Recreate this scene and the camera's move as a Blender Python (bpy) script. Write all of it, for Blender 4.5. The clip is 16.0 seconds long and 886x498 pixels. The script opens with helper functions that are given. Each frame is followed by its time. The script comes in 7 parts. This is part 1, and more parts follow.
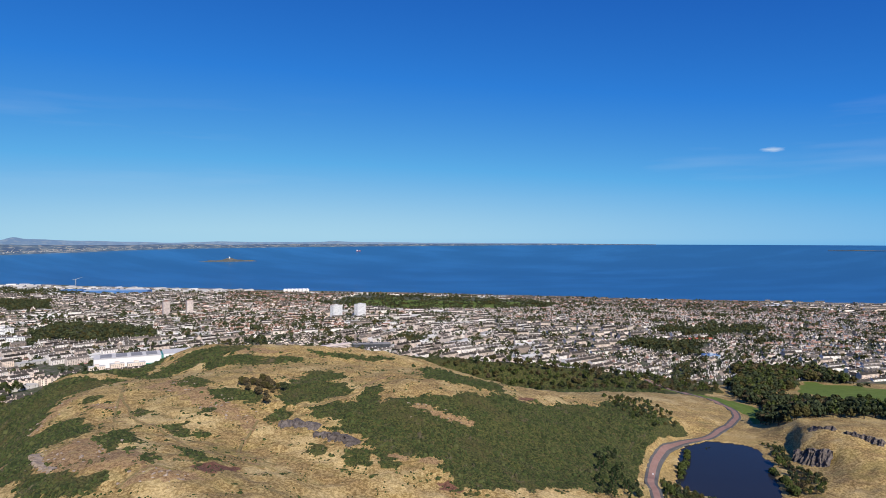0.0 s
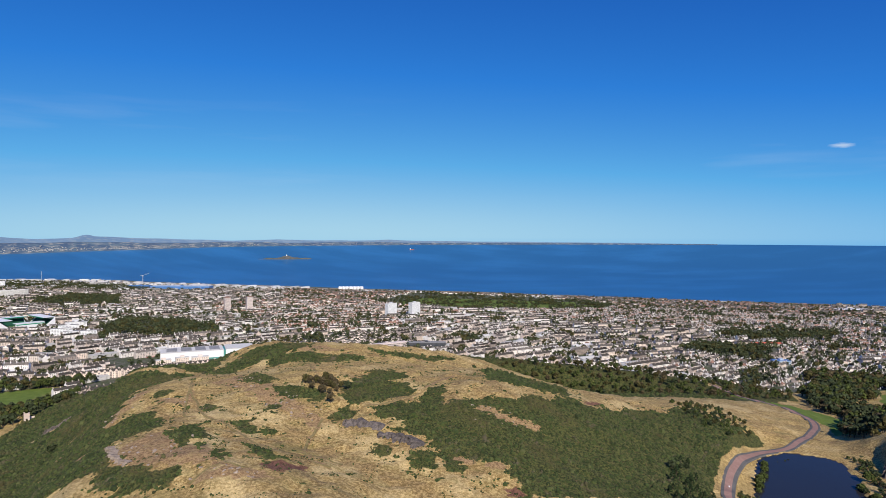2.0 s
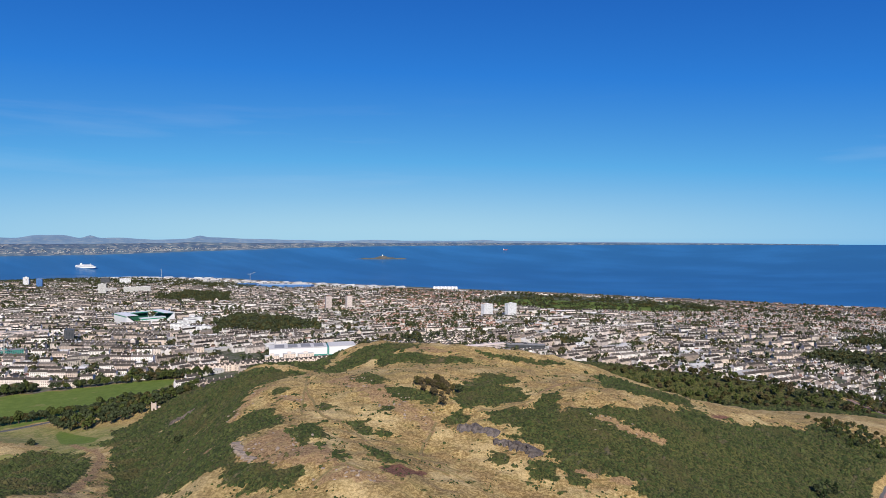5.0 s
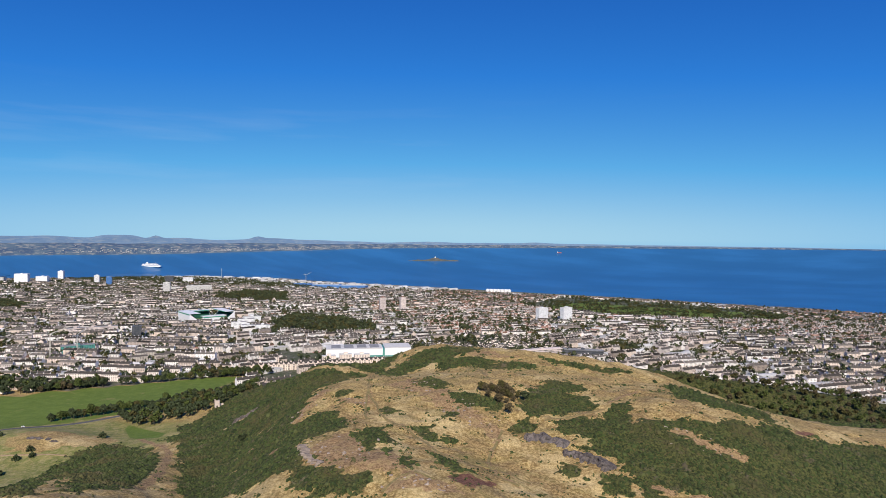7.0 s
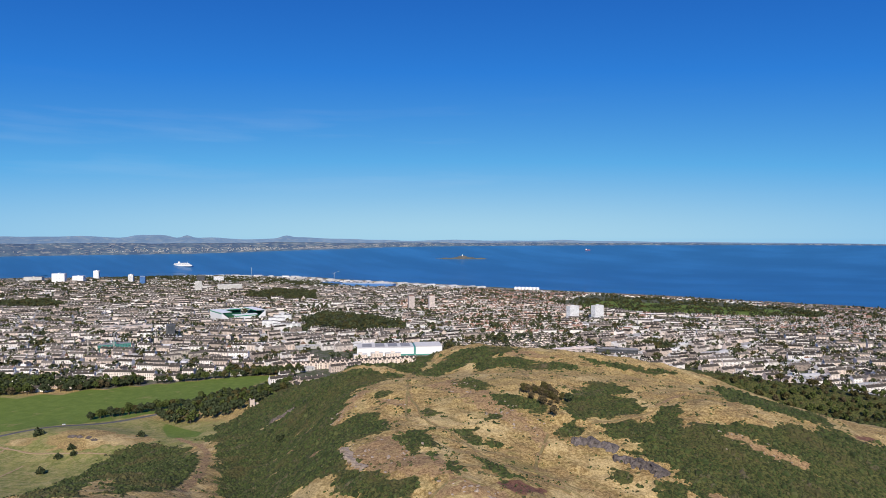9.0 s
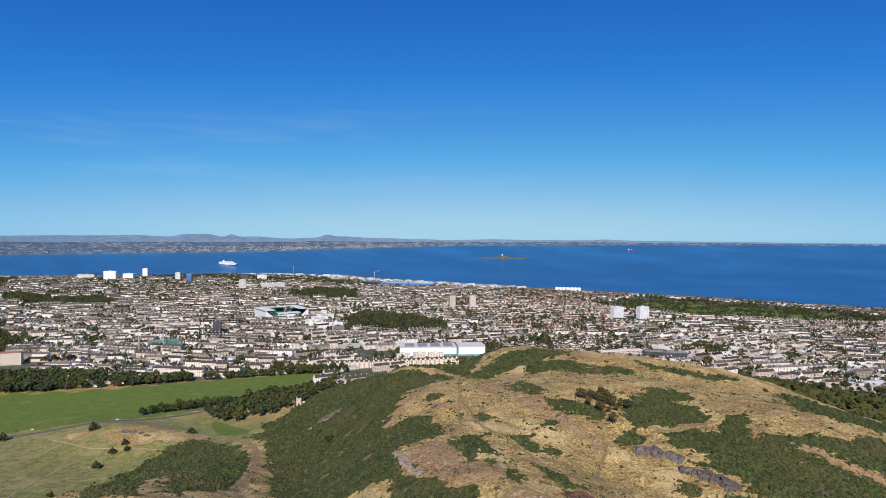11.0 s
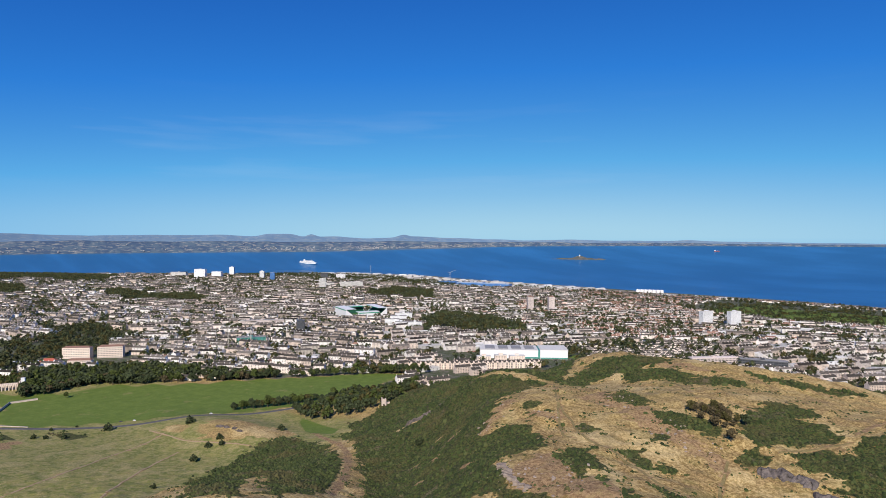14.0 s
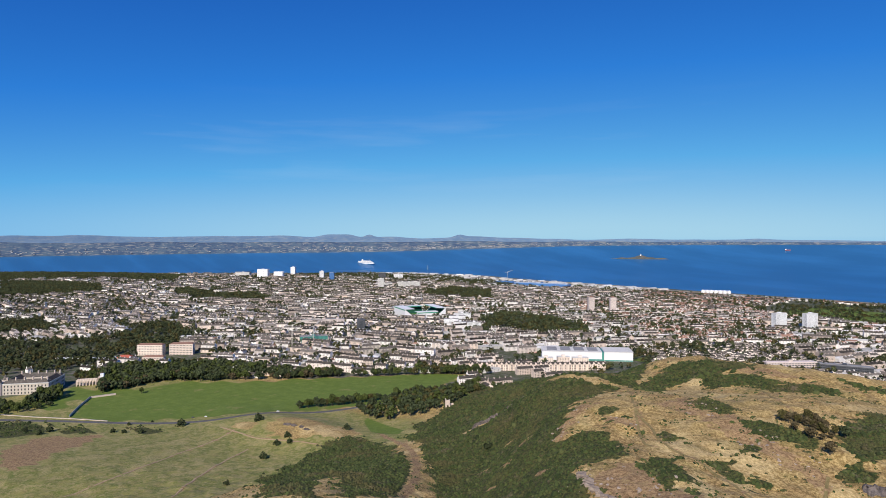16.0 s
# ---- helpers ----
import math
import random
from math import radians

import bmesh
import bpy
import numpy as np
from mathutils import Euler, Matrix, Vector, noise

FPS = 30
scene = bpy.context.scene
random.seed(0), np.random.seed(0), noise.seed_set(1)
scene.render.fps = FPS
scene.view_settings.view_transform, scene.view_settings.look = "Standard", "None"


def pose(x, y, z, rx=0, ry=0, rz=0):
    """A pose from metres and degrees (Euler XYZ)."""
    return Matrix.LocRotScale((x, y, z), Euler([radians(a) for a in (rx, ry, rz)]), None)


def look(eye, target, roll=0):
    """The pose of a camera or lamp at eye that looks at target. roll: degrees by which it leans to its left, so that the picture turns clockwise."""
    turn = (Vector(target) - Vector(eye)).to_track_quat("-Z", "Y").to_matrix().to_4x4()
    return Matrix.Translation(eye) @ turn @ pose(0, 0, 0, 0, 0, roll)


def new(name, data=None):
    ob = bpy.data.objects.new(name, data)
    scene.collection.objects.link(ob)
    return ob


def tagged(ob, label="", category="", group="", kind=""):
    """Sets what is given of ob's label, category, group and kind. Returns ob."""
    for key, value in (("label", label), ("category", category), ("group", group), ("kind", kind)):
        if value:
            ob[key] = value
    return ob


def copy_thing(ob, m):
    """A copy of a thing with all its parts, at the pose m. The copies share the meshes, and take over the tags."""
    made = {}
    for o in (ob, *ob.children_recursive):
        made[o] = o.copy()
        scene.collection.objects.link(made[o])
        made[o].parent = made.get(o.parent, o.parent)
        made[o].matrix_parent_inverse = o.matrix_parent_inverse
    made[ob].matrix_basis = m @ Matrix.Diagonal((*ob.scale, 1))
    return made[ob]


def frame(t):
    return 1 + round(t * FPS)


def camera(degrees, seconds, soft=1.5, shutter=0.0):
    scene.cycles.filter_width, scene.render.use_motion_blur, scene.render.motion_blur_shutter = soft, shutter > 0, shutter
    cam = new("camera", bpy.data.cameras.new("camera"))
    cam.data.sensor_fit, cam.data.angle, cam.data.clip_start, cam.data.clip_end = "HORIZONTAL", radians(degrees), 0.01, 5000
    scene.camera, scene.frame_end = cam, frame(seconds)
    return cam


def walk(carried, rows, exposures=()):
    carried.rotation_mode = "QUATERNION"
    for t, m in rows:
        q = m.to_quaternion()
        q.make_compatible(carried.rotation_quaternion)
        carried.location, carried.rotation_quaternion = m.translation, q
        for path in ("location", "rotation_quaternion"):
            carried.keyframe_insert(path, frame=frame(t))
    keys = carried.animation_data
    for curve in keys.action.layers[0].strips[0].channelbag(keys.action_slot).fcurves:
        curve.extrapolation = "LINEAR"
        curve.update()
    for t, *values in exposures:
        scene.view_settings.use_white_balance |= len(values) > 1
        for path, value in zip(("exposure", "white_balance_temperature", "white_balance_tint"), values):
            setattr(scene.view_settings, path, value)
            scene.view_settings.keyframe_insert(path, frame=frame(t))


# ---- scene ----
cam = camera(71.0, 16.0, soft=0.5)
PATH = [
    (0, (0.173, 1.257, 320.087), (-0.095, 3.239, 320.053), 0.0),
    (0.5, (-2.84, 3.509, 320.058), (-3.142, 5.486, 320.023), 0.2),
    (1, (-5.909, 5.719, 320.023), (-6.25, 7.689, 319.987), 0.2),
    (1.5, (-9.072, 7.819, 319.987), (-9.457, 9.781, 319.949), 0.2),
    (2, (-12.352, 9.785, 319.962), (-12.783, 11.738, 319.924), 0.2),
    (2.5, (-15.762, 11.611, 319.942), (-16.242, 13.553, 319.904), 0.1),
    (3, (-19.303, 13.315, 319.924), (-19.835, 15.243, 319.886), 0.1),
    (3.5, (-22.927, 14.919, 319.904), (-23.505, 16.834, 319.866), 0.1),
    (4, (-26.65, 16.48, 319.899), (-27.275, 18.379, 319.861), 0.1),
    (4.5, (-30.456, 18.018, 319.896), (-31.125, 19.902, 319.858), 0.1),
    (5, (-34.335, 19.546, 319.896), (-35.046, 21.415, 319.858), 0.1),
    (7.3, (-52.039, 26.333, 319.984), (-52.912, 28.133, 319.949), 0.3),
    (7.5, (-53.608, 26.898, 319.987), (-54.484, 28.695, 319.947), 0.1),
    (8, (-57.607, 28.247, 319.994), (-58.5, 30.037, 319.954), 0.1),
    (8.5, (-61.651, 29.5, 320.002), (-62.564, 31.279, 319.962), 0.1),
    (9, (-65.736, 30.64, 320.025), (-66.671, 32.407, 319.986), 0.1),
    (11.5, (-86.104, 35.714, 320.359), (-87.175, 37.402, 320.318), 0.2),
    (12, (-90.296, 36.634, 320.402), (-91.398, 38.302, 320.362), 0.2),
    (12.5, (-94.6, 37.42, 320.446), (-95.734, 39.067, 320.405), 0.3),
    (13, (-98.95, 38.028, 320.476), (-100.117, 39.651, 320.435), 0.2),
    (13.5, (-103.29, 38.503, 320.496), (-104.49, 40.103, 320.454), 0.3),
    (14, (-107.579, 38.842, 320.504), (-108.812, 40.416, 320.462), 0.3),
    (14.5, (-111.751, 39.019, 320.509), (-113.016, 40.567, 320.467), 0.3),
    (15, (-115.739, 39.019, 320.498), (-117.036, 40.541, 320.456), 0.2),
    (15.5, (-119.554, 38.887, 320.475), (-120.888, 40.376, 320.431), 0.1),
    (16, (-123.306, 38.697, 320.457), (-124.673, 40.156, 320.414), 0.0),
]
walk(cam, [(t, look(eye, target, roll)) for t, eye, target, roll in PATH])


# ---- daylight ----
SUN_FROM = Vector((0.47, -0.88, 0.0)).normalized()
SUN_HIGH = radians(35)
world = bpy.data.worlds.new("world")
scene.world = world
world.use_nodes = True
wn, wl = world.node_tree.nodes, world.node_tree.links
wn.clear()
sky = wn.new("ShaderNodeTexSky")
sky.sky_type, sky.sun_disc = "NISHITA", False
sky.sun_elevation, sky.sun_rotation = SUN_HIGH, math.atan2(SUN_FROM.x, SUN_FROM.y)
sky.altitude, sky.air_density, sky.dust_density, sky.ozone_density = 300, 1.0, 0.0, 5.0
# the sky's own brightness picks its shade, from deep blue overhead to a pale rim over the sea
level = wn.new("ShaderNodeRGBToBW")
tint = wn.new("ShaderNodeValToRGB")
squeeze = wn.new("ShaderNodeMath")
squeeze.operation, squeeze.inputs[1].default_value = "MULTIPLY", 0.1
stops = ((0.0, (0.004, 0.03, 0.16)), (0.10, (0.008, 0.062, 0.31)), (0.20, (0.011, 0.095, 0.41)), (0.34, (0.024, 0.182, 0.585)), (0.6, (0.095, 0.36, 0.69)), (1.0, (0.33, 0.56, 0.71)))
while len(tint.color_ramp.elements) < len(stops):
    tint.color_ramp.elements.new(0.5)
for el, (at, shade) in zip(tint.color_ramp.elements, stops):
    el.position, el.color = at, (*shade, 1)
back = wn.new("ShaderNodeBackground")
back.inputs["Strength"].default_value = 1.0
# thin streaks of cirrus
spot = wn.new("ShaderNodeTexCoord")
stretch = wn.new("ShaderNodeMapping")
stretch.inputs["Scale"].default_value = (1.5, 1.5, 16.0)
stretch.inputs["Rotation"].default_value = (0.0, 0.06, 0.0)
streak = wn.new("ShaderNodeTexNoise")
streak.inputs["Scale"].default_value, streak.inputs["Detail"].default_value = 1.7, 7.0
thin = wn.new("ShaderNodeMapRange")
thin.inputs["From Min"].default_value, thin.inputs["From Max"].default_value = 0.54, 0.78
thin.inputs["To Max"].default_value = 0.13
veil = wn.new("ShaderNodeMix")
veil.data_type = "RGBA"
veil.inputs["B"].default_value = (0.6, 0.66, 0.74, 1)
wl.new(spot.outputs["Generated"], stretch.inputs["Vector"])
wl.new(stretch.outputs["Vector"], streak.inputs["Vector"])
wl.new(streak.outputs["Fac"], thin.inputs["Value"])
height = wn.new("ShaderNodeSeparateXYZ")
above, below = wn.new("ShaderNodeMapRange"), wn.new("ShaderNodeMapRange")
for node, lo, hi in ((above, 0.05, 0.11), (below, 0.23, 0.16)):
    node.interpolation_type = "SMOOTHSTEP"
    node.inputs["From Min"].default_value, node.inputs["From Max"].default_value = lo, hi
    wl.new(height.outputs["Z"], node.inputs["Value"])
band, wisp = wn.new("ShaderNodeMath"), wn.new("ShaderNodeMath")
band.operation = wisp.operation = "MULTIPLY"
wl.new(spot.outputs["Generated"], height.inputs["Vector"])
wl.new(above.outputs["Result"], band.inputs[0])
wl.new(below.outputs["Result"], band.inputs[1])
wl.new(band.outputs["Value"], wisp.inputs[0])
wl.new(thin.outputs["Result"], wisp.inputs[1])
wl.new(wisp.outputs["Value"], veil.inputs["Factor"])
wl.new(sky.outputs["Color"], level.inputs["Color"])
wl.new(level.outputs["Val"], squeeze.inputs[0])
wl.new(squeeze.outputs["Value"], tint.inputs["Fac"])
wl.new(tint.outputs["Color"], veil.inputs["A"])
# one small white cloud low over the water
puff = wn.new("ShaderNodeVectorMath")
puff.operation, puff.inputs[1].default_value = "SUBTRACT", (0.3425, 0.931, 0.125)
spread = wn.new("ShaderNodeVectorMath")
spread.operation, spread.inputs[1].default_value = "MULTIPLY", (62.0, 30.0, 260.0)
torn = wn.new("ShaderNodeTexNoise")
torn.inputs["Scale"].default_value, torn.inputs["Detail"].default_value = 1.4, 5.0
reach = wn.new("ShaderNodeVectorMath")
reach.operation = "LENGTH"
rim = wn.new("ShaderNodeMath")
rim.operation = "ADD"
core = wn.new("ShaderNodeMapRange")
for key, v in (("From Min", 1.55), ("From Max", 0.75), ("To Min", 0.0), ("To Max", 0.55)):
    core.inputs[key].default_value = v
cloud = wn.new("ShaderNodeMix")
cloud.data_type = "RGBA"
cloud.inputs["B"].default_value = (0.62, 0.70, 0.78, 1)
wl.new(spot.outputs["Generated"], puff.inputs[0])
wl.new(puff.outputs["Vector"], spread.inputs[0])
wl.new(spread.outputs["Vector"], reach.inputs[0])
wl.new(spread.outputs["Vector"], torn.inputs["Vector"])
wl.new(reach.outputs["Value"], rim.inputs[0])
wl.new(torn.outputs["Fac"], rim.inputs[1])
wl.new(rim.outputs["Value"], core.inputs["Value"])
wl.new(core.outputs["Result"], cloud.inputs["Factor"])
wl.new(veil.outputs["Result"], cloud.inputs["A"])
wl.new(cloud.outputs["Result"], back.inputs["Color"])
wo = wn.new("ShaderNodeOutputWorld")
wl.new(back.outputs["Background"], wo.inputs["Surface"])
sun = new("sun", bpy.data.lights.new("sun", "SUN"))
sun.data.energy, sun.data.angle, sun.data.color = 4.5, radians(0.53), (1.0, 0.9, 0.77)
sun.matrix_world = look((0, 0, 0), -Vector((SUN_FROM.x * math.cos(SUN_HIGH), SUN_FROM.y * math.cos(SUN_HIGH), math.sin(SUN_HIGH))))
scene.view_settings.exposure = 0.2

# ---- lie of the land ----
CENTRE = (-60.0, 25.0, 320.0)      # middle of the flight
REACH = 3200.0                     # true scale up to here


def foreshorten(x, y, z):
    """Draws the distance beyond REACH in towards the flight, so that the firth and its far shore stay within 5 km."""
    dx, dy, dz = x - CENTRE[0], y - CENTRE[1], z - CENTRE[2]
    d = np.hypot(dx, dy) + 1e-6
    u = np.maximum(d - REACH, 0.0)
    s = np.where(u > 0, (REACH + 1650.0 * u / (u + 1650.0)) / d, 1.0)
    return CENTRE[0] + dx * s, CENTRE[1] + dy * s, CENTRE[2] + dz * s


COAST_X = (-9000, -6600, -5500, -4900, -4500, -4150, -3900, -3300, -2982, -2166, -1253, -562, -100, 631, 1286, 1689, 3000, 6000)
COAST_Y = (-700, 1400, 2150, 2560, 2900, 3350, 3750, 3860, 3760, 3690, 3600, 3560, 3453, 3330, 3250, 3198, 2950, 2300)


def shore(x, y):
    """Metres inland from the coast."""
    return (np.interp(x, COAST_X, COAST_Y) - y) * 0.93


HILLS = []


def hill(x, y, wide, deep, turn, high):
    HILLS.append((x, y, wide, deep, math.cos(radians(turn)), math.sin(radians(turn)), high))


hill(-262, 544, 178, 247, 15, 119.1)
hill(-386, 445, 49, 75, -4, 37.1)
hill(-317, 354, 38, 43, 18, 31.8)
hill(-387, 709, 92, 46, -24, 35.5)
hill(-161, 723, 99, 38, 26, 33.9)
hill(-43, 638, 87, 195, -56, 45.8)
hill(-198, 350, 97, 38, -45, 15.3)
hill(2, 481, 72, 97, 1, 33.6)
hill(288, 503, 214, 168, -28, 43.1)
hill(335, 710, 38, 82, -25, 50.2)
hill(121, 894, 169, 114, 33, 41.4)
hill(-530, 497, 92, 139, 26, 21.0)
hill(-822, 177, 250, 144, 31, 34.7)
hill(-834, 507, 86, 38, -1, 19.1)
hill(-427, 834, 248, 135, 24, 37.3)
hill(-139, 134, 244, 125, 18, 115.9)
hill(-457, 234, 121, 77, 1, 59.2)
hill(-461, 563, 38, 69, -19, 41.3)
hill(556, 673, 214, 290, -17, 58.5)
hill(-632, 756, 98, 45, 24, 29.0)
hill(-88, 1004, 224, 38, 12, 52.7)
hill(-458, 438, 38, 153, 39, -34.1)
hill(-540, 590, 110, 110, 0, 5.0)
hill(-60, 570, 110, 110, 0, 5.5)
hill(-360, 390, 50, 50, 0, -9.2)
hill(-240, 330, 35, 35, 0, 13.7)
hill(-100, 430, 50, 50, 0, 6.7)
hill(-180, 530, 35, 35, 0, -7.0)
hill(0, 490, 35, 35, 0, -11.0)
hill(-520, 330, 50, 50, 0, 12.1)
hill(-480, 490, 35, 35, 0, -4.7)
hill(120, 690, 75, 75, 0, 7.7)
hill(-320, 350, 35, 35, 0, -7.2)
hill(-280, 530, 35, 35, 0, 5.3)
hill(-540, 550, 35, 35, 0, 18.8)
hill(-580, 630, 35, 35, 0, 18.7)
hill(-80, 530, 35, 35, 0, 5.8)
hill(-100, 670, 35, 35, 0, 3.1)
hill(-360, 550, 35, 35, 0, 3.7)
hill(-500, 410, 50, 50, 0, 7.4)
hill(-140, 590, 35, 35, 0, -3.6)
hill(-220, 410, 35, 35, 0, -4.5)
hill(-160, 350, 35, 35, 0, 3.8)
hill(-280, 390, 35, 35, 0, 4.2)
hill(120, 650, 35, 35, 0, 9.1)


def smooth(a, b, v):
    t = np.clip((v - a) / (b - a), 0.0, 1.0)
    return t * t * (3 - 2 * t)


def wave(x, y, size, seed):
    """Cheap smooth noise from -1 to 1."""
    r = np.random.RandomState(seed)
    v = 0.0
    for k in range(7):
        a, p, f = r.uniform(0, 6.283), r.uniform(0, 6.283), r.uniform(0.6, 1.7) * 6.283 / size
        v = v + np.sin((x * math.cos(a) + y * math.sin(a)) * f + p + 1.3 * np.sin((x * math.sin(a) - y * math.cos(a)) * f * 0.7 + p * 2))
    return v / 4.0


def land(x, y):
    """Height of the ground above the sea."""
    x, y = np.asarray(x, float), np.asarray(y, float)
    c = shore(x, y)
    z = np.where(c > 0, 2.5 + 46.0 * (1 - np.exp(-np.maximum(c, 0) / 1000.0)), np.maximum(2.5 + c * 0.06, -40.0))
    h = np.zeros_like(z)
    for hx, hy, wide, deep, ca, sa, high in HILLS:
        u, w = ((x - hx) * ca + (y - hy) * sa) / wide, (-(x - hx) * sa + (y - hy) * ca) / deep
        h = h + high * np.exp(-0.5 * (u * u + w * w))
    on_hill = smooth(8.0, 45.0, h)
    rough = 1.3 * wave(x, y, 46.0, 3) + 0.7 * wave(x, y, 19.0, 5) + 0.3 * wave(x, y, 9.0, 6)
    z = z + h + on_hill * rough
    # the crag above the loch has a flat grassy top
    top = 132.5 + 6.0 * np.exp(-((x - 278) / 24) ** 2 - ((y - 624) / 30) ** 2) + 0.03 * (x - 290) + 1.0 * wave(x, y, 40.0, 9) - 0.12 * np.maximum(y - 660, 0)
    near = np.exp(-(((x - 410) / 200) ** 2 + ((y - 700) / 220) ** 2) ** 3)
    z = z - near * np.maximum(z - top, 0) * 0.96
    # the little crag above the loch breaks off on its side to the water
    inland = np.minimum((x - 252) * 0.78 + (y - 626) * 0.62, (x - 252) * 0.93 - (y - 626) * 0.36)
    z = z - np.maximum(z - 112.0, 0) * smooth(6, -1, inland + 1.5 * wave(x, y, 24.0, 8)) * np.exp(-(((x - 244) / 36) ** 2 + ((y - 622) / 66) ** 2) ** 2)
    # the loch lies in a basin
    lo = loch(x, y)
    bank = 109.7 + (np.maximum(z, 109.7) - 109.7) * smooth(1.05, 1.7, lo)
    z = np.where(lo < 1.35, bank, np.where(lo < 1.8, z + (bank - z) * (1 - smooth(1.35, 1.8, lo)), z))
    return np.where(lo < 1.0, 106.5, z)


def loch(x, y):
    """Below 1 inside the loch's shore line."""
    u, w = (x - 179) * 0.965 - (y - 588) * 0.26, (x - 179) * 0.26 + (y - 588) * 0.965
    return (np.abs(u / 41) ** 3 + np.abs(w / 86) ** 3) ** (1 / 3) + 0.05 * wave(x, y, 60.0, 4) + 0.7 * np.exp(-(((x - 132) / 26) ** 2 + ((y - 508) / 26) ** 2))

# ---- materials ----
class Graph:
    """Small helper for node materials."""

    def __init__(self, name, rough=0.9, metal=0.0):
        self.m = bpy.data.materials.new(name)
        self.m.use_nodes = True
        self.n, self.l = self.m.node_tree.nodes, self.m.node_tree.links
        self.b = self.n["Principled BSDF"]
        self.b.inputs["Roughness"].default_value, self.b.inputs["Metallic"].default_value = rough, metal
        self.b.inputs["Specular IOR Level"].default_value = 0.25

    def put(self, socket, value):
        if isinstance(value, (int, float)):
            socket.default_value = value
        elif isinstance(value, (tuple, list)):
            socket.default_value = (*value, 1)[:4] if len(socket.default_value) == 4 else value
        else:
            self.l.new(value, socket)

    def at(self):
        return self.n.new("ShaderNodeNewGeometry").outputs["Position"]

    def noise(self, scale, detail=4.0, rough=0.6, vector=None, stretch=None):
        v = vector or self.at()
        if stretch:
            k = self.n.new("ShaderNodeMapping")
            k.inputs["Scale"].default_value = stretch
            self.l.new(v, k.inputs["Vector"])
            v = k.outputs["Vector"]
        t = self.n.new("ShaderNodeTexNoise")
        t.inputs["Scale"].default_value, t.inputs["Detail"].default_value, t.inputs["Roughness"].default_value = scale, detail, rough
        self.l.new(v, t.inputs["Vector"])
        return t.outputs["Fac"]

    def math(self, op, a, b=0.0):
        k = self.n.new("ShaderNodeMath")
        k.operation = op
        self.put(k.inputs[0], a), self.put(k.inputs[1], b)
        return k.outputs[0]

    def step(self, value, lo, hi, a=0.0, b=1.0):
        k = self.n.new("ShaderNodeMapRange")
        k.interpolation_type = "SMOOTHSTEP"
        self.put(k.inputs["Value"], value)
        for name, v in (("From Min", lo), ("From Max", hi), ("To Min", a), ("To Max", b)):
            k.inputs[name].default_value = v
        return k.outputs["Result"]

    def mix(self, f, a, b, blend="MIX"):
        k = self.n.new("ShaderNodeMix")
        k.data_type, k.blend_type = "RGBA", blend
        self.put(k.inputs["Factor"], f)
        self.put(k.inputs["A"], a), self.put(k.inputs["B"], b)
        return k.outputs["Result"]

    def channels(self, name):
        a = self.n.new("ShaderNodeAttribute")
        a.attribute_name = name
        k = self.n.new("ShaderNodeSeparateColor")
        self.l.new(a.outputs["Color"], k.inputs["Color"])
        return k.outputs

    def island(self):
        return self.n.new("ShaderNodeNewGeometry").outputs["Random Per Island"]

    def own(self):
        return self.n.new("ShaderNodeObjectInfo").outputs["Random"]

    def ramp(self, value, stops):
        k = self.n.new("ShaderNodeValToRGB")
        e = k.color_ramp.elements
        while len(e) < len(stops):
            e.new(0.5)
        for el, (p, c) in zip(e, stops):
            el.position, el.color = p, (*c, 1)
        self.l.new(value, k.inputs["Fac"])
        return k.outputs["Color"]

    def color(self, c):
        self.put(self.b.inputs["Base Color"], c)
        return self

    def bump(self, height, strength=0.5, distance=0.1):
        k = self.n.new("ShaderNodeBump")
        k.inputs["Strength"].default_value, k.inputs["Distance"].default_value = strength, distance
        self.l.new(height, k.inputs["Height"])
        self.l.new(k.outputs["Normal"], self.b.inputs["Normal"])
        return self


def mottled(name, a, b, scale=0.3, rough=0.9, metal=0.0, relief=0.0, vary=0.0, per="own"):
    """A surface of two tones with fine grain and, where asked, a shade of its own for each piece."""
    g = Graph(name, rough, metal)
    f = g.math("MULTIPLY_ADD", g.noise(scale * 7, 3), 0.45)
    f.node.inputs[2].default_value = 0.0
    f = g.math("ADD", f, g.math("MULTIPLY", g.noise(scale, 4), 0.75))
    c = g.mix(g.step(f, 0.35, 0.85), a, b)
    if vary:
        r = g.own() if per == "own" else g.island()
        k = g.math("ADD", g.math("MULTIPLY", r, 2 * vary), 1 - vary)
        j = g.n.new("ShaderNodeCombineColor")
        for s in j.inputs:
            g.l.new(k, s)
        c = g.mix(1.0, c, j.outputs["Color"], "MULTIPLY")
    if rough > 0.84:
        g.b.inputs["Specular IOR Level"].default_value = 0.08
    g.color(c)
    if relief:
        g.bump(f, 0.7, relief)
    return g.m


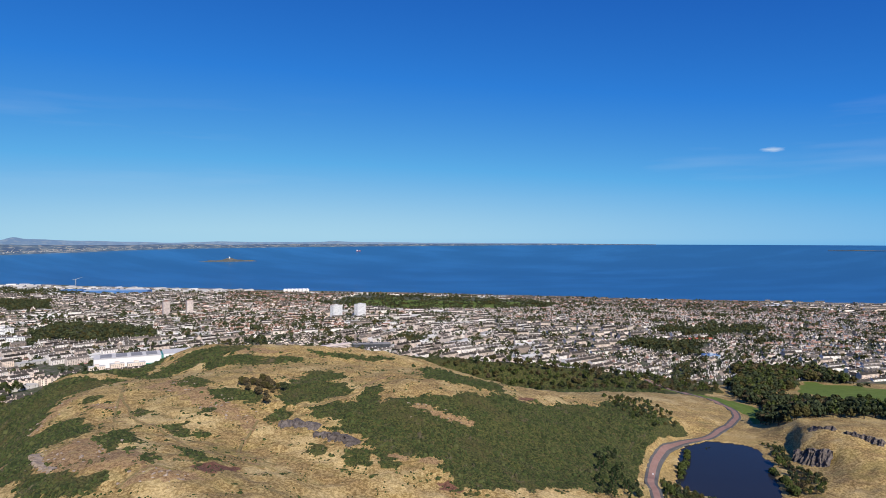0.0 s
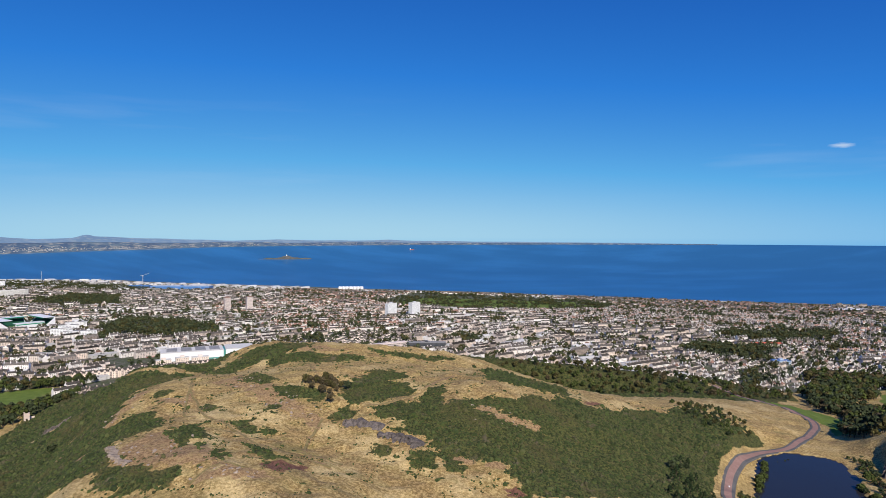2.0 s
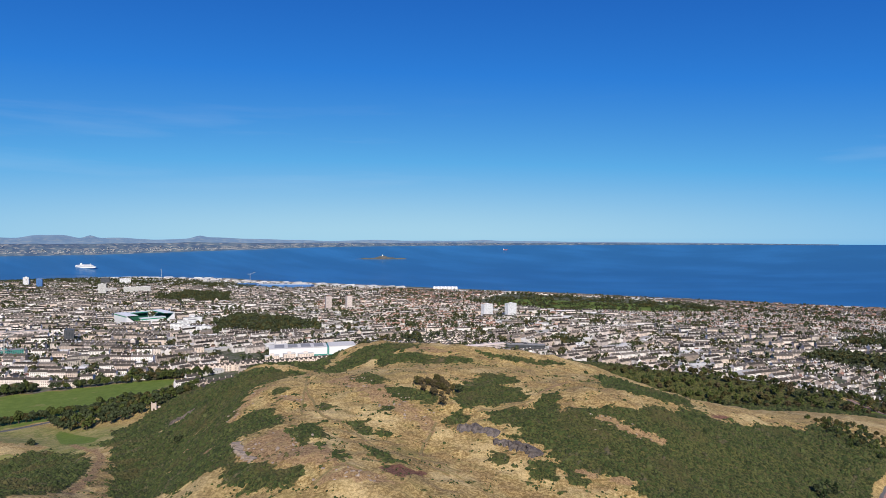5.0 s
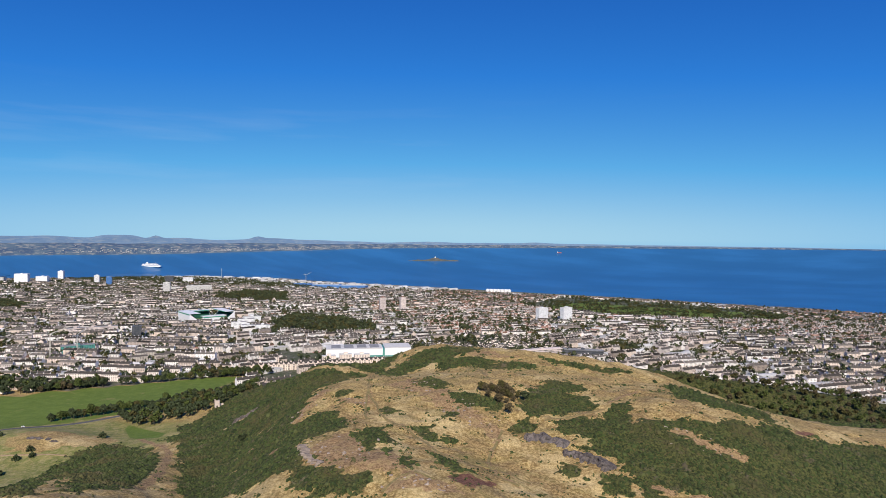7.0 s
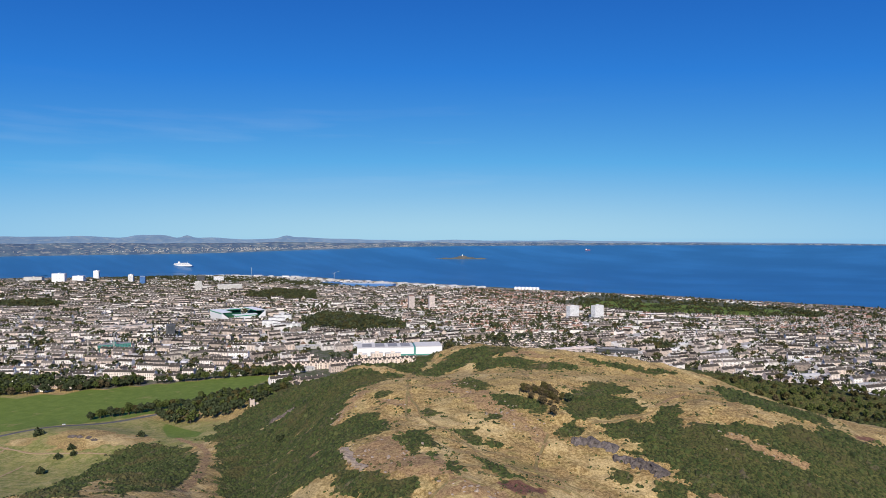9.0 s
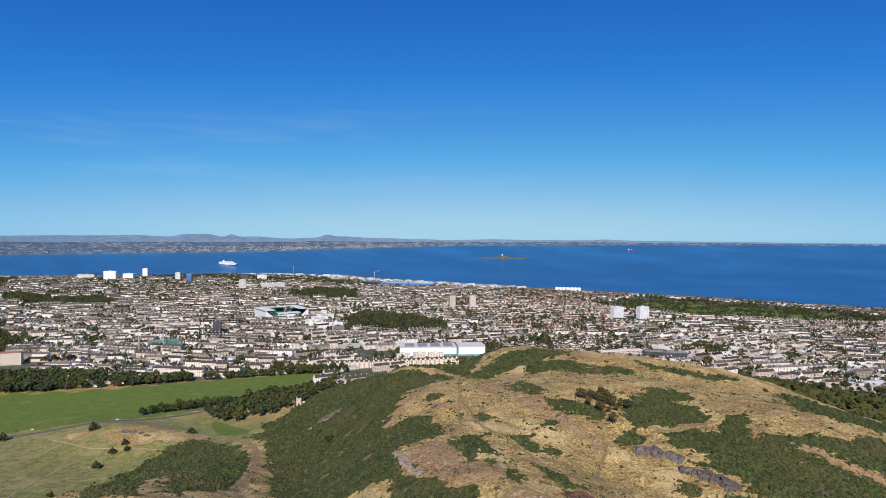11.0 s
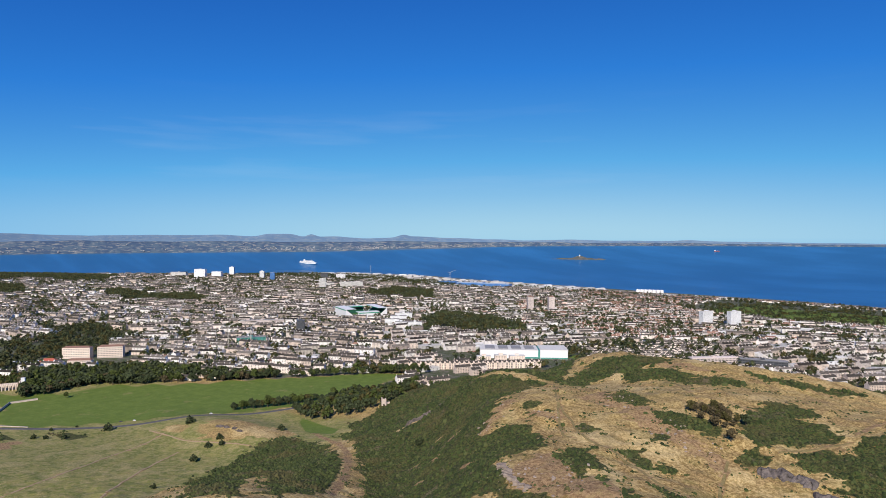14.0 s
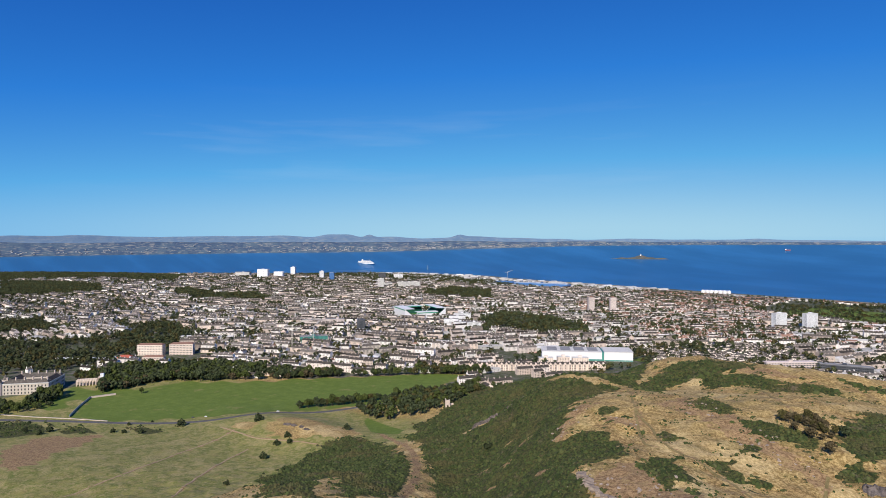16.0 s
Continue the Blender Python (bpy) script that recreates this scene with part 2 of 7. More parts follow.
def ground_material():
    g = Graph("hill_and_plain", 0.95)
    cover, use = g.channels("cover"), g.channels("use")
    big, mid, fine, tiny = g.noise(0.022, 5), g.noise(0.07, 6, 0.72), g.noise(0.5, 5, 0.75), g.noise(1.8, 3, 0.7)
    ragged = g.math("ADD", g.math("MULTIPLY", g.math("SUBTRACT", mid, 0.5), 0.9), g.math("MULTIPLY", g.math("SUBTRACT", fine, 0.5), 0.8))
    # dry hill grass: straw, ochre and greener hollows
    dry = g.mix(g.step(fine, 0.42, 0.6), (0.25, 0.165, 0.055), (0.58, 0.425, 0.18))
    dry = g.mix(g.step(g.noise(0.045, 7, 0.78), 0.475, 0.555, 0.0, 0.6), dry, g.mix(g.step(fine, 0.42, 0.6), (0.14, 0.09, 0.035), (0.37, 0.235, 0.10)))
    dry = g.mix(g.step(big, 0.36, 0.5, 0.75, 0.0), dry, g.mix(g.step(fine, 0.36, 0.62), (0.42, 0.31, 0.13), (0.70, 0.54, 0.27)))
    dry = g.mix(g.step(big, 0.58, 0.68, 0.0, 0.4), dry, (0.22, 0.19, 0.055))
    dry = g.mix(g.step(tiny, 0.52, 0.68, 0.0, 0.4), dry, (0.12, 0.095, 0.035))
    dry = g.mix(g.step(g.noise(0.012, 4, 0.6), 0.5, 0.62, 0.0, 0.38), dry, g.mix(g.step(fine, 0.4, 0.62), (0.23, 0.175, 0.07), (0.40, 0.30, 0.13)))
    dry = g.mix(g.step(g.noise(0.03, 5, 0.65, stretch=(1.0, 2.6, 1.0)), 0.54, 0.62, 0.0, 0.32), dry, g.mix(g.step(fine, 0.4, 0.6), (0.15, 0.14, 0.045), (0.25, 0.22, 0.08)))
    pasture = g.mix(g.step(mid, 0.42, 0.6), (0.135, 0.165, 0.034), (0.27, 0.255, 0.072))
    tussock = g.noise(0.2, 6, 0.75)
    dry = g.mix(g.step(tussock, 0.56, 0.66, 0.0, 0.55), dry, (0.16, 0.115, 0.045))
    pasture = g.mix(g.step(tussock, 0.5, 0.6, 0.0, 0.8), pasture, (0.36, 0.30, 0.135))
    pasture = g.mix(g.step(tussock, 0.44, 0.36, 0.0, 0.5), pasture, (0.10, 0.12, 0.03))
    pasture = g.mix(g.step(fine, 0.5, 0.6, 0.0, 0.55), pasture, (0.34, 0.285, 0.115))
    pasture = g.mix(g.step(tiny, 0.5, 0.7, 0.0, 0.35), pasture, (0.13, 0.135, 0.04))
    clump = g.noise(0.09, 7, 0.8)
    pasture = g.mix(g.step(g.noise(0.03, 6, 0.72), 0.52, 0.57, 0.0, 0.55), pasture, g.mix(g.step(fine, 0.4, 0.6), (0.27, 0.22, 0.09), (0.47, 0.395, 0.18)))
    pasture = g.mix(g.step(clump, 0.54, 0.6, 0.0, 0.45), pasture, g.mix(g.step(fine, 0.4, 0.6), (0.22, 0.16, 0.065), (0.34, 0.26, 0.115)))
    pasture = g.mix(g.step(g.noise(0.35, 6, 0.8), 0.56, 0.64, 0.0, 0.5), pasture, (0.09, 0.095, 0.027))
    heath = g.mix(g.step(fine, 0.4, 0.6), (0.022, 0.028, 0.008), (0.10, 0.105, 0.03))
    heath = g.mix(g.step(tussock, 0.55, 0.65, 0.0, 0.6), heath, (0.14, 0.10, 0.045))
    bare = g.mix(g.step(fine, 0.38, 0.62), (0.165, 0.098, 0.046), (0.41, 0.275, 0.14))
    bare = g.mix(g.step(g.noise(0.16, 6, 0.8), 0.5, 0.6, 0.0, 0.8), bare, g.mix(g.step(tiny, 0.4, 0.6), (0.24, 0.16, 0.06), (0.46, 0.34, 0.16)))
    bare = g.mix(g.step(tiny, 0.55, 0.7, 0.0, 0.6), bare, (0.075, 0.055, 0.03))
    lawn = g.mix(g.step(mid, 0.35, 0.7), (0.105, 0.155, 0.022), (0.15, 0.205, 0.036))
    lawn = g.mix(g.step(fine, 0.45, 0.65, 0.0, 0.4), lawn, (0.10, 0.15, 0.026))
    lawn = g.mix(g.step(g.noise(0.03, 5, 0.7), 0.6, 0.68, 0.0, 0.5), lawn, (0.27, 0.23, 0.09))
    yard = g.mix(g.step(mid, 0.38, 0.55), (0.15, 0.135, 0.115), (0.055, 0.075, 0.027))
    yard = g.mix(g.step(fine, 0.5, 0.72, 0.0, 0.8), yard, (0.27, 0.24, 0.20))
    sand = g.mix(g.step(mid, 0.35, 0.7), (0.36, 0.31, 0.25), (0.20, 0.18, 0.115))
    dry = g.mix(g.step(g.math("ADD", use["Red"], g.math("MULTIPLY", ragged, 0.6)), 0.35, 0.65), dry, pasture)
    c = g.mix(g.step(g.math("ADD", use["Green"], g.math("MULTIPLY", ragged, 0.3)), 0.4, 0.6), dry, yard)
    c = g.mix(g.step(g.math("ADD", use["Blue"], ragged), 0.4, 0.6), c, sand)
    c = g.mix(g.step(g.math("ADD", cover["Green"], ragged), 0.42, 0.62), c, bare)
    c = g.mix(g.step(g.math("ADD", cover["Blue"], g.math("MULTIPLY", ragged, 0.35)), 0.35, 0.65), c, lawn)
    red = g.n.new("ShaderNodeAttribute")
    red.attribute_name = "cover"
    c = g.mix(g.step(g.math("ADD", red.outputs["Alpha"], g.math("MULTIPLY", ragged, 1.3)), 0.42, 0.62), c, g.mix(g.step(fine, 0.38, 0.62), (0.10, 0.045, 0.03), (0.23, 0.115, 0.07)))
    c = g.mix(g.step(g.math("ADD", cover["Red"], g.math("MULTIPLY", ragged, 0.8)), 0.42, 0.56), c, heath)
    g.color(c)
    g.bump(g.math("ADD", fine, g.math("MULTIPLY", tiny, 0.6)), 0.8, 0.5)
    return g.m


def water_material(name, deep, rough, size, gloss=0.5):
    g = Graph(name, rough)
    g.b.inputs["IOR"].default_value, g.b.inputs["Specular IOR Level"].default_value = 1.33, gloss
    far = g.noise(0.0016, 4, 0.6, stretch=(1.0, 3.5, 1.0))
    g.color(g.mix(g.step(far, 0.4, 0.7), deep, tuple(v * 1.25 for v in deep)))
    g.bump(g.noise(size, 4, 0.65), 0.35, 0.35)
    return g.m


def gorse_material():
    """Dark green shrubs with browner and fresher stretches."""
    g = Graph("gorse", 0.95)
    r, big, mid = g.island(), g.noise(0.02, 4), g.noise(0.12, 4)
    c = g.ramp(r, ((0.0, (0.020, 0.030, 0.010)), (0.5, (0.042, 0.06, 0.018)), (0.85, (0.064, 0.084, 0.025)), (1.0, (0.09, 0.10, 0.036))))
    c = g.mix(g.step(big, 0.53, 0.64, 0.0, 0.55), c, (0.10, 0.078, 0.036))
    c = g.mix(g.step(g.noise(0.045, 5, 0.75), 0.57, 0.64, 0.0, 0.6), c, (0.135, 0.105, 0.07))
    c = g.mix(g.step(g.noise(0.06, 5, 0.7), 0.52, 0.64, 0.0, 0.55), c, (0.028, 0.036, 0.012))
    c = g.mix(g.step(mid, 0.58, 0.72, 0.0, 0.6), c, (0.06, 0.09, 0.02))
    g.color(c)
    return g.m


M_GROUND = ground_material()
M_SEA = water_material("sea_water", (0.024, 0.115, 0.265), 0.28, 0.05)
M_LOCH = water_material("loch_water", (0.02, 0.021, 0.026), 0.12, 0.4, 0.22)
M_GORSE = gorse_material()
M_HARL = mottled("white_harling", (0.79, 0.735, 0.69), (0.88, 0.845, 0.81), 0.2, 0.9, vary=0.14, per="island")
M_RENDER = mottled("buff_render", (0.66, 0.57, 0.52), (0.85, 0.765, 0.70), 0.2, 0.9, vary=0.3, per="island")
M_STONE = mottled("sandstone", (0.42, 0.345, 0.295), (0.64, 0.54, 0.47), 0.25, 0.9, vary=0.5, per="island")
M_SLATE = mottled("roof_slate", (0.055, 0.05, 0.045), (0.15, 0.134, 0.118), 0.3, 0.95, vary=0.7, per="island")
M_TILE = mottled("roof_tile", (0.20, 0.115, 0.085), (0.27, 0.16, 0.12), 0.3, 0.8, vary=0.35, per="island")
M_GLASS = mottled("window_glass", (0.02, 0.025, 0.03), (0.05, 0.06, 0.07), 0.3, 0.15)
M_CONCRETE = mottled("pale_concrete", (0.48, 0.47, 0.45), (0.64, 0.63, 0.60), 0.2, 0.85, vary=0.45, per="island")
M_BARK = mottled("bark", (0.05, 0.04, 0.03), (0.12, 0.10, 0.075), 1.0, 0.95)

# ---- ground ----
def mesh_from(name, verts, faces, materials, slots=None):
    """A mesh from vertex rows and faces of three or four corners."""
    me = bpy.data.meshes.new(name)
    me.from_pydata(verts, [], faces)
    for m in materials:
        me.materials.append(m)
    if slots is not None:
        me.polygons.foreach_set("material_index", slots)
    me.update()
    return me


def steps(lo, fine_lo, fine_hi, hi, fine, grow=1.09):
    """Grid lines that stand close in the middle stretch and wide outside it."""
    mid = list(np.arange(fine_lo, fine_hi + 0.1, fine))
    up, d = [], fine
    while (up[-1] if up else fine_hi) < hi:
        d = min(d * grow, 160.0)
        up.append((up[-1] if up else fine_hi) + d)
    down, d = [], fine
    while (down[-1] if down else fine_lo) > lo:
        d = min(d * grow, 160.0)
        down.append((down[-1] if down else fine_lo) - d)
    return np.array(down[::-1] + mid + up)


def inside(x, y, poly):
    """Signed depth of points within a polygon, in metres (outside: minus)."""
    px, py = np.array([p[0] for p in poly], float), np.array([p[1] for p in poly], float)
    best, odd = np.full(x.shape, 1e9), np.zeros(x.shape, bool)
    for i in range(len(poly)):
        ax, ay, bx, by = px[i - 1], py[i - 1], px[i], py[i]
        t = np.clip(((x - ax) * (bx - ax) + (y - ay) * (by - ay)) / ((bx - ax) ** 2 + (by - ay) ** 2 + 1e-9), 0, 1)
        best = np.minimum(best, np.hypot(x - ax - t * (bx - ax), y - ay - t * (by - ay)))
        if ay != by:
            odd ^= ((ay > y) != (by > y)) & (x < (bx - ax) * (y - ay) / (by - ay) + ax)
    return np.where(odd, best, -best)


def along(x, y, line):
    """Distance from a line of points."""
    best = np.full(x.shape, 1e9)
    for (ax, ay), (bx, by) in zip(line, line[1:]):
        t = np.clip(((x - ax) * (bx - ax) + (y - ay) * (by - ay)) / ((bx - ax) ** 2 + (by - ay) ** 2 + 1e-9), 0, 1)
        best = np.minimum(best, np.hypot(x - ax - t * (bx - ax), y - ay - t * (by - ay)))
    return best


# gorse thickets on the hill, and bare rocky ground
THICKETS, BARE, HEATHER = [], [], []


def thicket(*outline):
    THICKETS.append(list(outline))


def bare_ground(*outline):
    BARE.append(list(outline))


def heather(*outline):
    HEATHER.append(list(outline))


thicket((-708, 610), (-686, 639), (-686, 680), (-675, 714), (-658, 742), (-473, 559), (-439, 552), (-418, 563), (-396, 582), (-395, 557), (-387, 516), (-391, 497), (-392, 475), (-386, 457), (-385, 443), (-378, 428), (-363, 419), (-357, 425), (-353, 434), (-334, 426), (-317, 417), (-300, 388), (-306, 377), (-315, 369), (-322, 363), (-312, 346), (-325, 346), (-336, 348), (-346, 342), (-325, 312), (-411, 344))
thicket((-654, 542), (-655, 572), (-676, 635), (-656, 680), (-631, 710), (-470, 552), (-441, 557), (-410, 536), (-379, 449), (-365, 414), (-336, 373), (-323, 336), (-436, 383), (-426, 404), (-415, 414), (-474, 469), (-524, 479), (-564, 501), (-588, 505))
thicket((-394, 590), (-395, 629), (-391, 666), (-379, 681), (-343, 682), (-310, 669), (-314, 648), (-331, 639), (-353, 629), (-364, 611), (-364, 562))
thicket((-350, 637), (-331, 639), (-303, 636), (-273, 622), (-237, 631), (-230, 615), (-249, 603), (-277, 601), (-306, 612), (-316, 603), (-337, 615))
thicket((-236, 656), (-202, 662), (-170, 673), (-150, 685), (-158, 669), (-199, 648), (-229, 652))
thicket((-311, 519), (-303, 528), (-289, 527), (-274, 510), (-283, 502), (-294, 498))
thicket((-268, 496), (-256, 502), (-239, 496), (-228, 500), (-217, 489), (-212, 481), (-223, 477), (-239, 476), (-254, 478))
thicket((-211, 513), (-209, 537), (-204, 573), (-186, 582), (-166, 567), (-178, 547), (-161, 543), (-150, 531), (-149, 517), (-170, 505), (-181, 495), (-193, 484), (-202, 491))
thicket((-128, 492), (-116, 510), (-92, 521), (-64, 534), (-42, 562), (-20, 593), (-12, 586), (8, 596), (43, 648), (72, 667), (105, 732), (127, 687), (163, 706), (172, 687), (124, 604), (97, 539), (85, 497), (-32, 406), (-43, 410), (-51, 416), (-59, 430), (-56, 442), (-74, 438), (-85, 433), (-90, 418), (-98, 417), (-108, 434), (-116, 440))
thicket((-178, 482), (-165, 502), (-141, 505), (-147, 544), (-128, 531), (-118, 504), (-104, 495), (-108, 468), (-120, 453), (-131, 453), (-147, 458), (-145, 468), (-154, 470), (-164, 470))
thicket((-306, 447), (-302, 450), (-292, 446), (-290, 435), (-298, 438))
thicket((-283, 381), (-287, 404), (-275, 407), (-262, 391), (-248, 371), (-244, 357), (-255, 370), (-257, 361), (-267, 360))
thicket((-263, 421), (-256, 432), (-246, 422), (-240, 416), (-233, 421), (-225, 421), (-228, 414), (-237, 402), (-248, 411))
thicket((-233, 355), (-232, 364), (-224, 352), (-221, 339), (-225, 340))
thicket((-252, 452), (-253, 467), (-244, 457), (-244, 447))
thicket((-360, 460), (-354, 467), (-347, 467), (-335, 461), (-342, 459), (-348, 451))
thicket((-295, 326), (-276, 328), (-258, 325), (-240, 327), (-236, 317), (-239, 308), (-230, 310), (-233, 304), (-260, 306), (-278, 310), (-289, 318))
thicket((-224, 379), (-207, 371), (-190, 370), (-198, 358), (-210, 362))
thicket((-200, 462), (-195, 476), (-183, 476), (-186, 462), (-194, 451))
thicket((-152, 429), (-144, 431), (-140, 423), (-146, 418))
thicket((-126, 425), (-117, 438), (-107, 435), (-106, 414), (-121, 412), (-124, 417))
thicket((-671, 359), (-700, 403), (-714, 445), (-730, 475), (-734, 513), (-715, 524), (-644, 507), (-576, 467), (-500, 404), (-462, 360), (-431, 320), (-425, 273), (-481, 311), (-485, 294), (-432, 255), (-479, 240), (-487, 255))
thicket((-1188, 249), (-1159, 284), (-1120, 293), (-1082, 272), (-1076, 245), (-1094, 231))
thicket((-1094, 297), (-1092, 323), (-1045, 331), (-1035, 313), (-1060, 293))
thicket((-1022, 368), (-1018, 386), (-982, 395), (-976, 377), (-998, 364))
thicket((-115, 678), (-92, 700), (-64, 700), (-24, 636), (-21, 602), (-44, 586), (-69, 576), (-97, 588))
thicket((-654, 542), (-700, 640), (-735, 700), (-740, 790), (-680, 870), (-540, 880), (-450, 760), (-400, 620), (-396, 590), (-473, 559), (-560, 520))
thicket((-300, 790), (-120, 760), (20, 800), (80, 870), (230, 960), (330, 1060), (200, 1110), (-60, 1050), (-300, 920))
thicket((-320, 356), (-309, 356), (-286, 330), (-275, 327), (-288, 323), (-299, 326), (-308, 326), (-320, 319), (-319, 311), (-345, 321), (-378, 365), (-336, 348))
bare_ground((-298, 344), (-299, 360), (-291, 381), (-282, 378), (-261, 355), (-237, 355), (-218, 334), (-231, 331), (-239, 325), (-259, 326), (-276, 328), (-286, 330))
bare_ground((-219, 318), (-209, 330), (-196, 338), (-187, 333), (-177, 333), (-224, 310))
bare_ground((-327, 498), (-323, 532), (-293, 513), (-267, 496), (-243, 479), (-222, 464), (-205, 452), (-202, 433), (-215, 446), (-240, 457), (-269, 468), (-295, 489))
bare_ground((-348, 451), (-337, 459), (-318, 455), (-323, 445), (-338, 444))
bare_ground((-382, 443), (-382, 454), (-378, 468), (-366, 472), (-366, 456), (-367, 439), (-364, 421), (-353, 399), (-333, 371), (-371, 414))
bare_ground((-378, 665), (-355, 676), (-290, 651), (-255, 639), (-283, 634), (-337, 654))
bare_ground((-1001, 212), (-1026, 240), (-1059, 266), (-1011, 326), (-969, 293), (-939, 254), (-890, 220), (-875, 187))
bare_ground((-114, 511), (-91, 517), (-70, 500), (-39, 510), (-42, 495), (-64, 490), (-86, 488), (-102, 498))
heather((-201, 349), (-193, 356), (-182, 363), (-177, 370), (-176, 361), (-180, 339), (-189, 337))
heather((-101, 442), (-75, 446), (-47, 454), (-55, 447), (-82, 439))
heather((-676, 460), (-624, 450), (-501, 378), (-477, 373), (-481, 363), (-507, 359))
heather((-10, 599), (9, 628), (6, 607), (-5, 591))
heather((-62, 409), (-51, 412), (-39, 404), (-49, 399))
SCREE = [(-457, 447, 7, 4), (-415, 423, 8, 4), (-417, 450, 8, 5), (-406, 392, 6, 4), (-455, 477, 6, 3), (-354, 381, 7, 4), (-367, 422, 6, 6), (-70, 500, 16, 7), (-52, 502, 16, 7), (-84, 505, 14, 6), (-89, 431, 12, 5), (-68, 431, 10, 6)]
LOCH_ROAD = [(95, 430), (101, 503), (102, 529), (120, 591), (153, 656), (199, 694), (245, 776), (263, 833), (262, 890), (240, 960), (190, 1040)]
PARK_ROAD = [(-1300, 190), (-1150, 310), (-1041, 396), (-966, 490), (-922, 562), (-888, 632), (-862, 690), (-840, 760)]
MEADOW = [(-1167, 330), (-1084, 368), (-1050, 418), (-985, 505), (-935, 575), (-904, 634), (-865, 694), (-880, 780), (-890, 840), (-906, 899), (-925, 963), (-986, 919), (-1060, 807), (-1116, 741), (-1181, 635), (-1265, 555), (-1268, 474), (-1271, 393)]
LAWNS = [
    [(-1280, 395), (-1262, 480), (-1330, 440), (-1352, 400), (-1340, 345), (-1290, 300), (-1230, 325)],
    [(-815, 616), (-700, 582), (-684, 556), (-735, 556), (-800, 598)],
    [(-746, 1326), (-660, 1395), (-700, 1440), (-771, 1376)],
    [(-1111, 1575), (-1029, 1625), (-1086, 1690), (-1161, 1652)],
    [(592, 1983), (696, 2001), (690, 2040), (590, 2020)],
    [(481, 1757), (589, 1775), (580, 1810), (480, 1790)],
    [(-850, 2620), (-700, 3050), (-250, 2950), (80, 2850), (60, 2640), (-442, 2470)],
]
FIELD_FAR = [(450, 1110), (517, 1250), (630, 1190), (700, 1060), (620, 980), (533, 1000)]
VERGE = [(200, 1000), (262, 900), (275, 820), (262, 760), (320, 800), (310, 900), (240, 1040)]
TRACKS = [
    [(-387, 568), (-344, 491), (-325, 465), (-312, 453), (-293, 430), (-277, 419), (-258, 410), (-239, 398), (-227, 389), (-209, 386), (-190, 394), (-163, 389)],
    [(-335, 476), (-318, 446), (-302, 422), (-291, 419)],
    [(-228, 505), (-252, 546), (-279, 591)],
    [(-205, 454), (-202, 433), (-200, 416), (-194, 399), (-181, 379), (-166, 377)],
    [(-181, 481), (-165, 500), (-146, 525)],
    [(-222, 312), (-221, 319), (-217, 332), (-201, 334)],
    [(-144, 539), (-137, 563), (-129, 589)],
    [(-754, 210), (-772, 248), (-815, 313), (-855, 369), (-892, 439), (-902, 456)],
    [(-664, 267), (-730, 323), (-782, 381), (-809, 424)],
    [(-936, 453), (-886, 452), (-840, 450), (-793, 462), (-743, 477)],
]
CLIFFS = [[(-556, 541), (-538, 551), (-523, 560), (-508, 569), (-490, 578)], [(-156, 443), (-144, 444), (-133, 441), (-124, 436)], [(-187, 453), (-178, 455), (-169, 455), (-158, 451)]]
GULLY = [(-739, 567), (-644, 519), (-606, 499), (-561, 465), (-506, 414), (-474, 381), (-450, 350), (-433, 329)]


def spots(x, y, rows):
    v = np.full(x.shape, -1.0)
    for sx, sy, rx, ry in rows:
        v = np.maximum(v, 1.0 - np.hypot((x - sx) / rx, (y - sy) / ry))
    return v


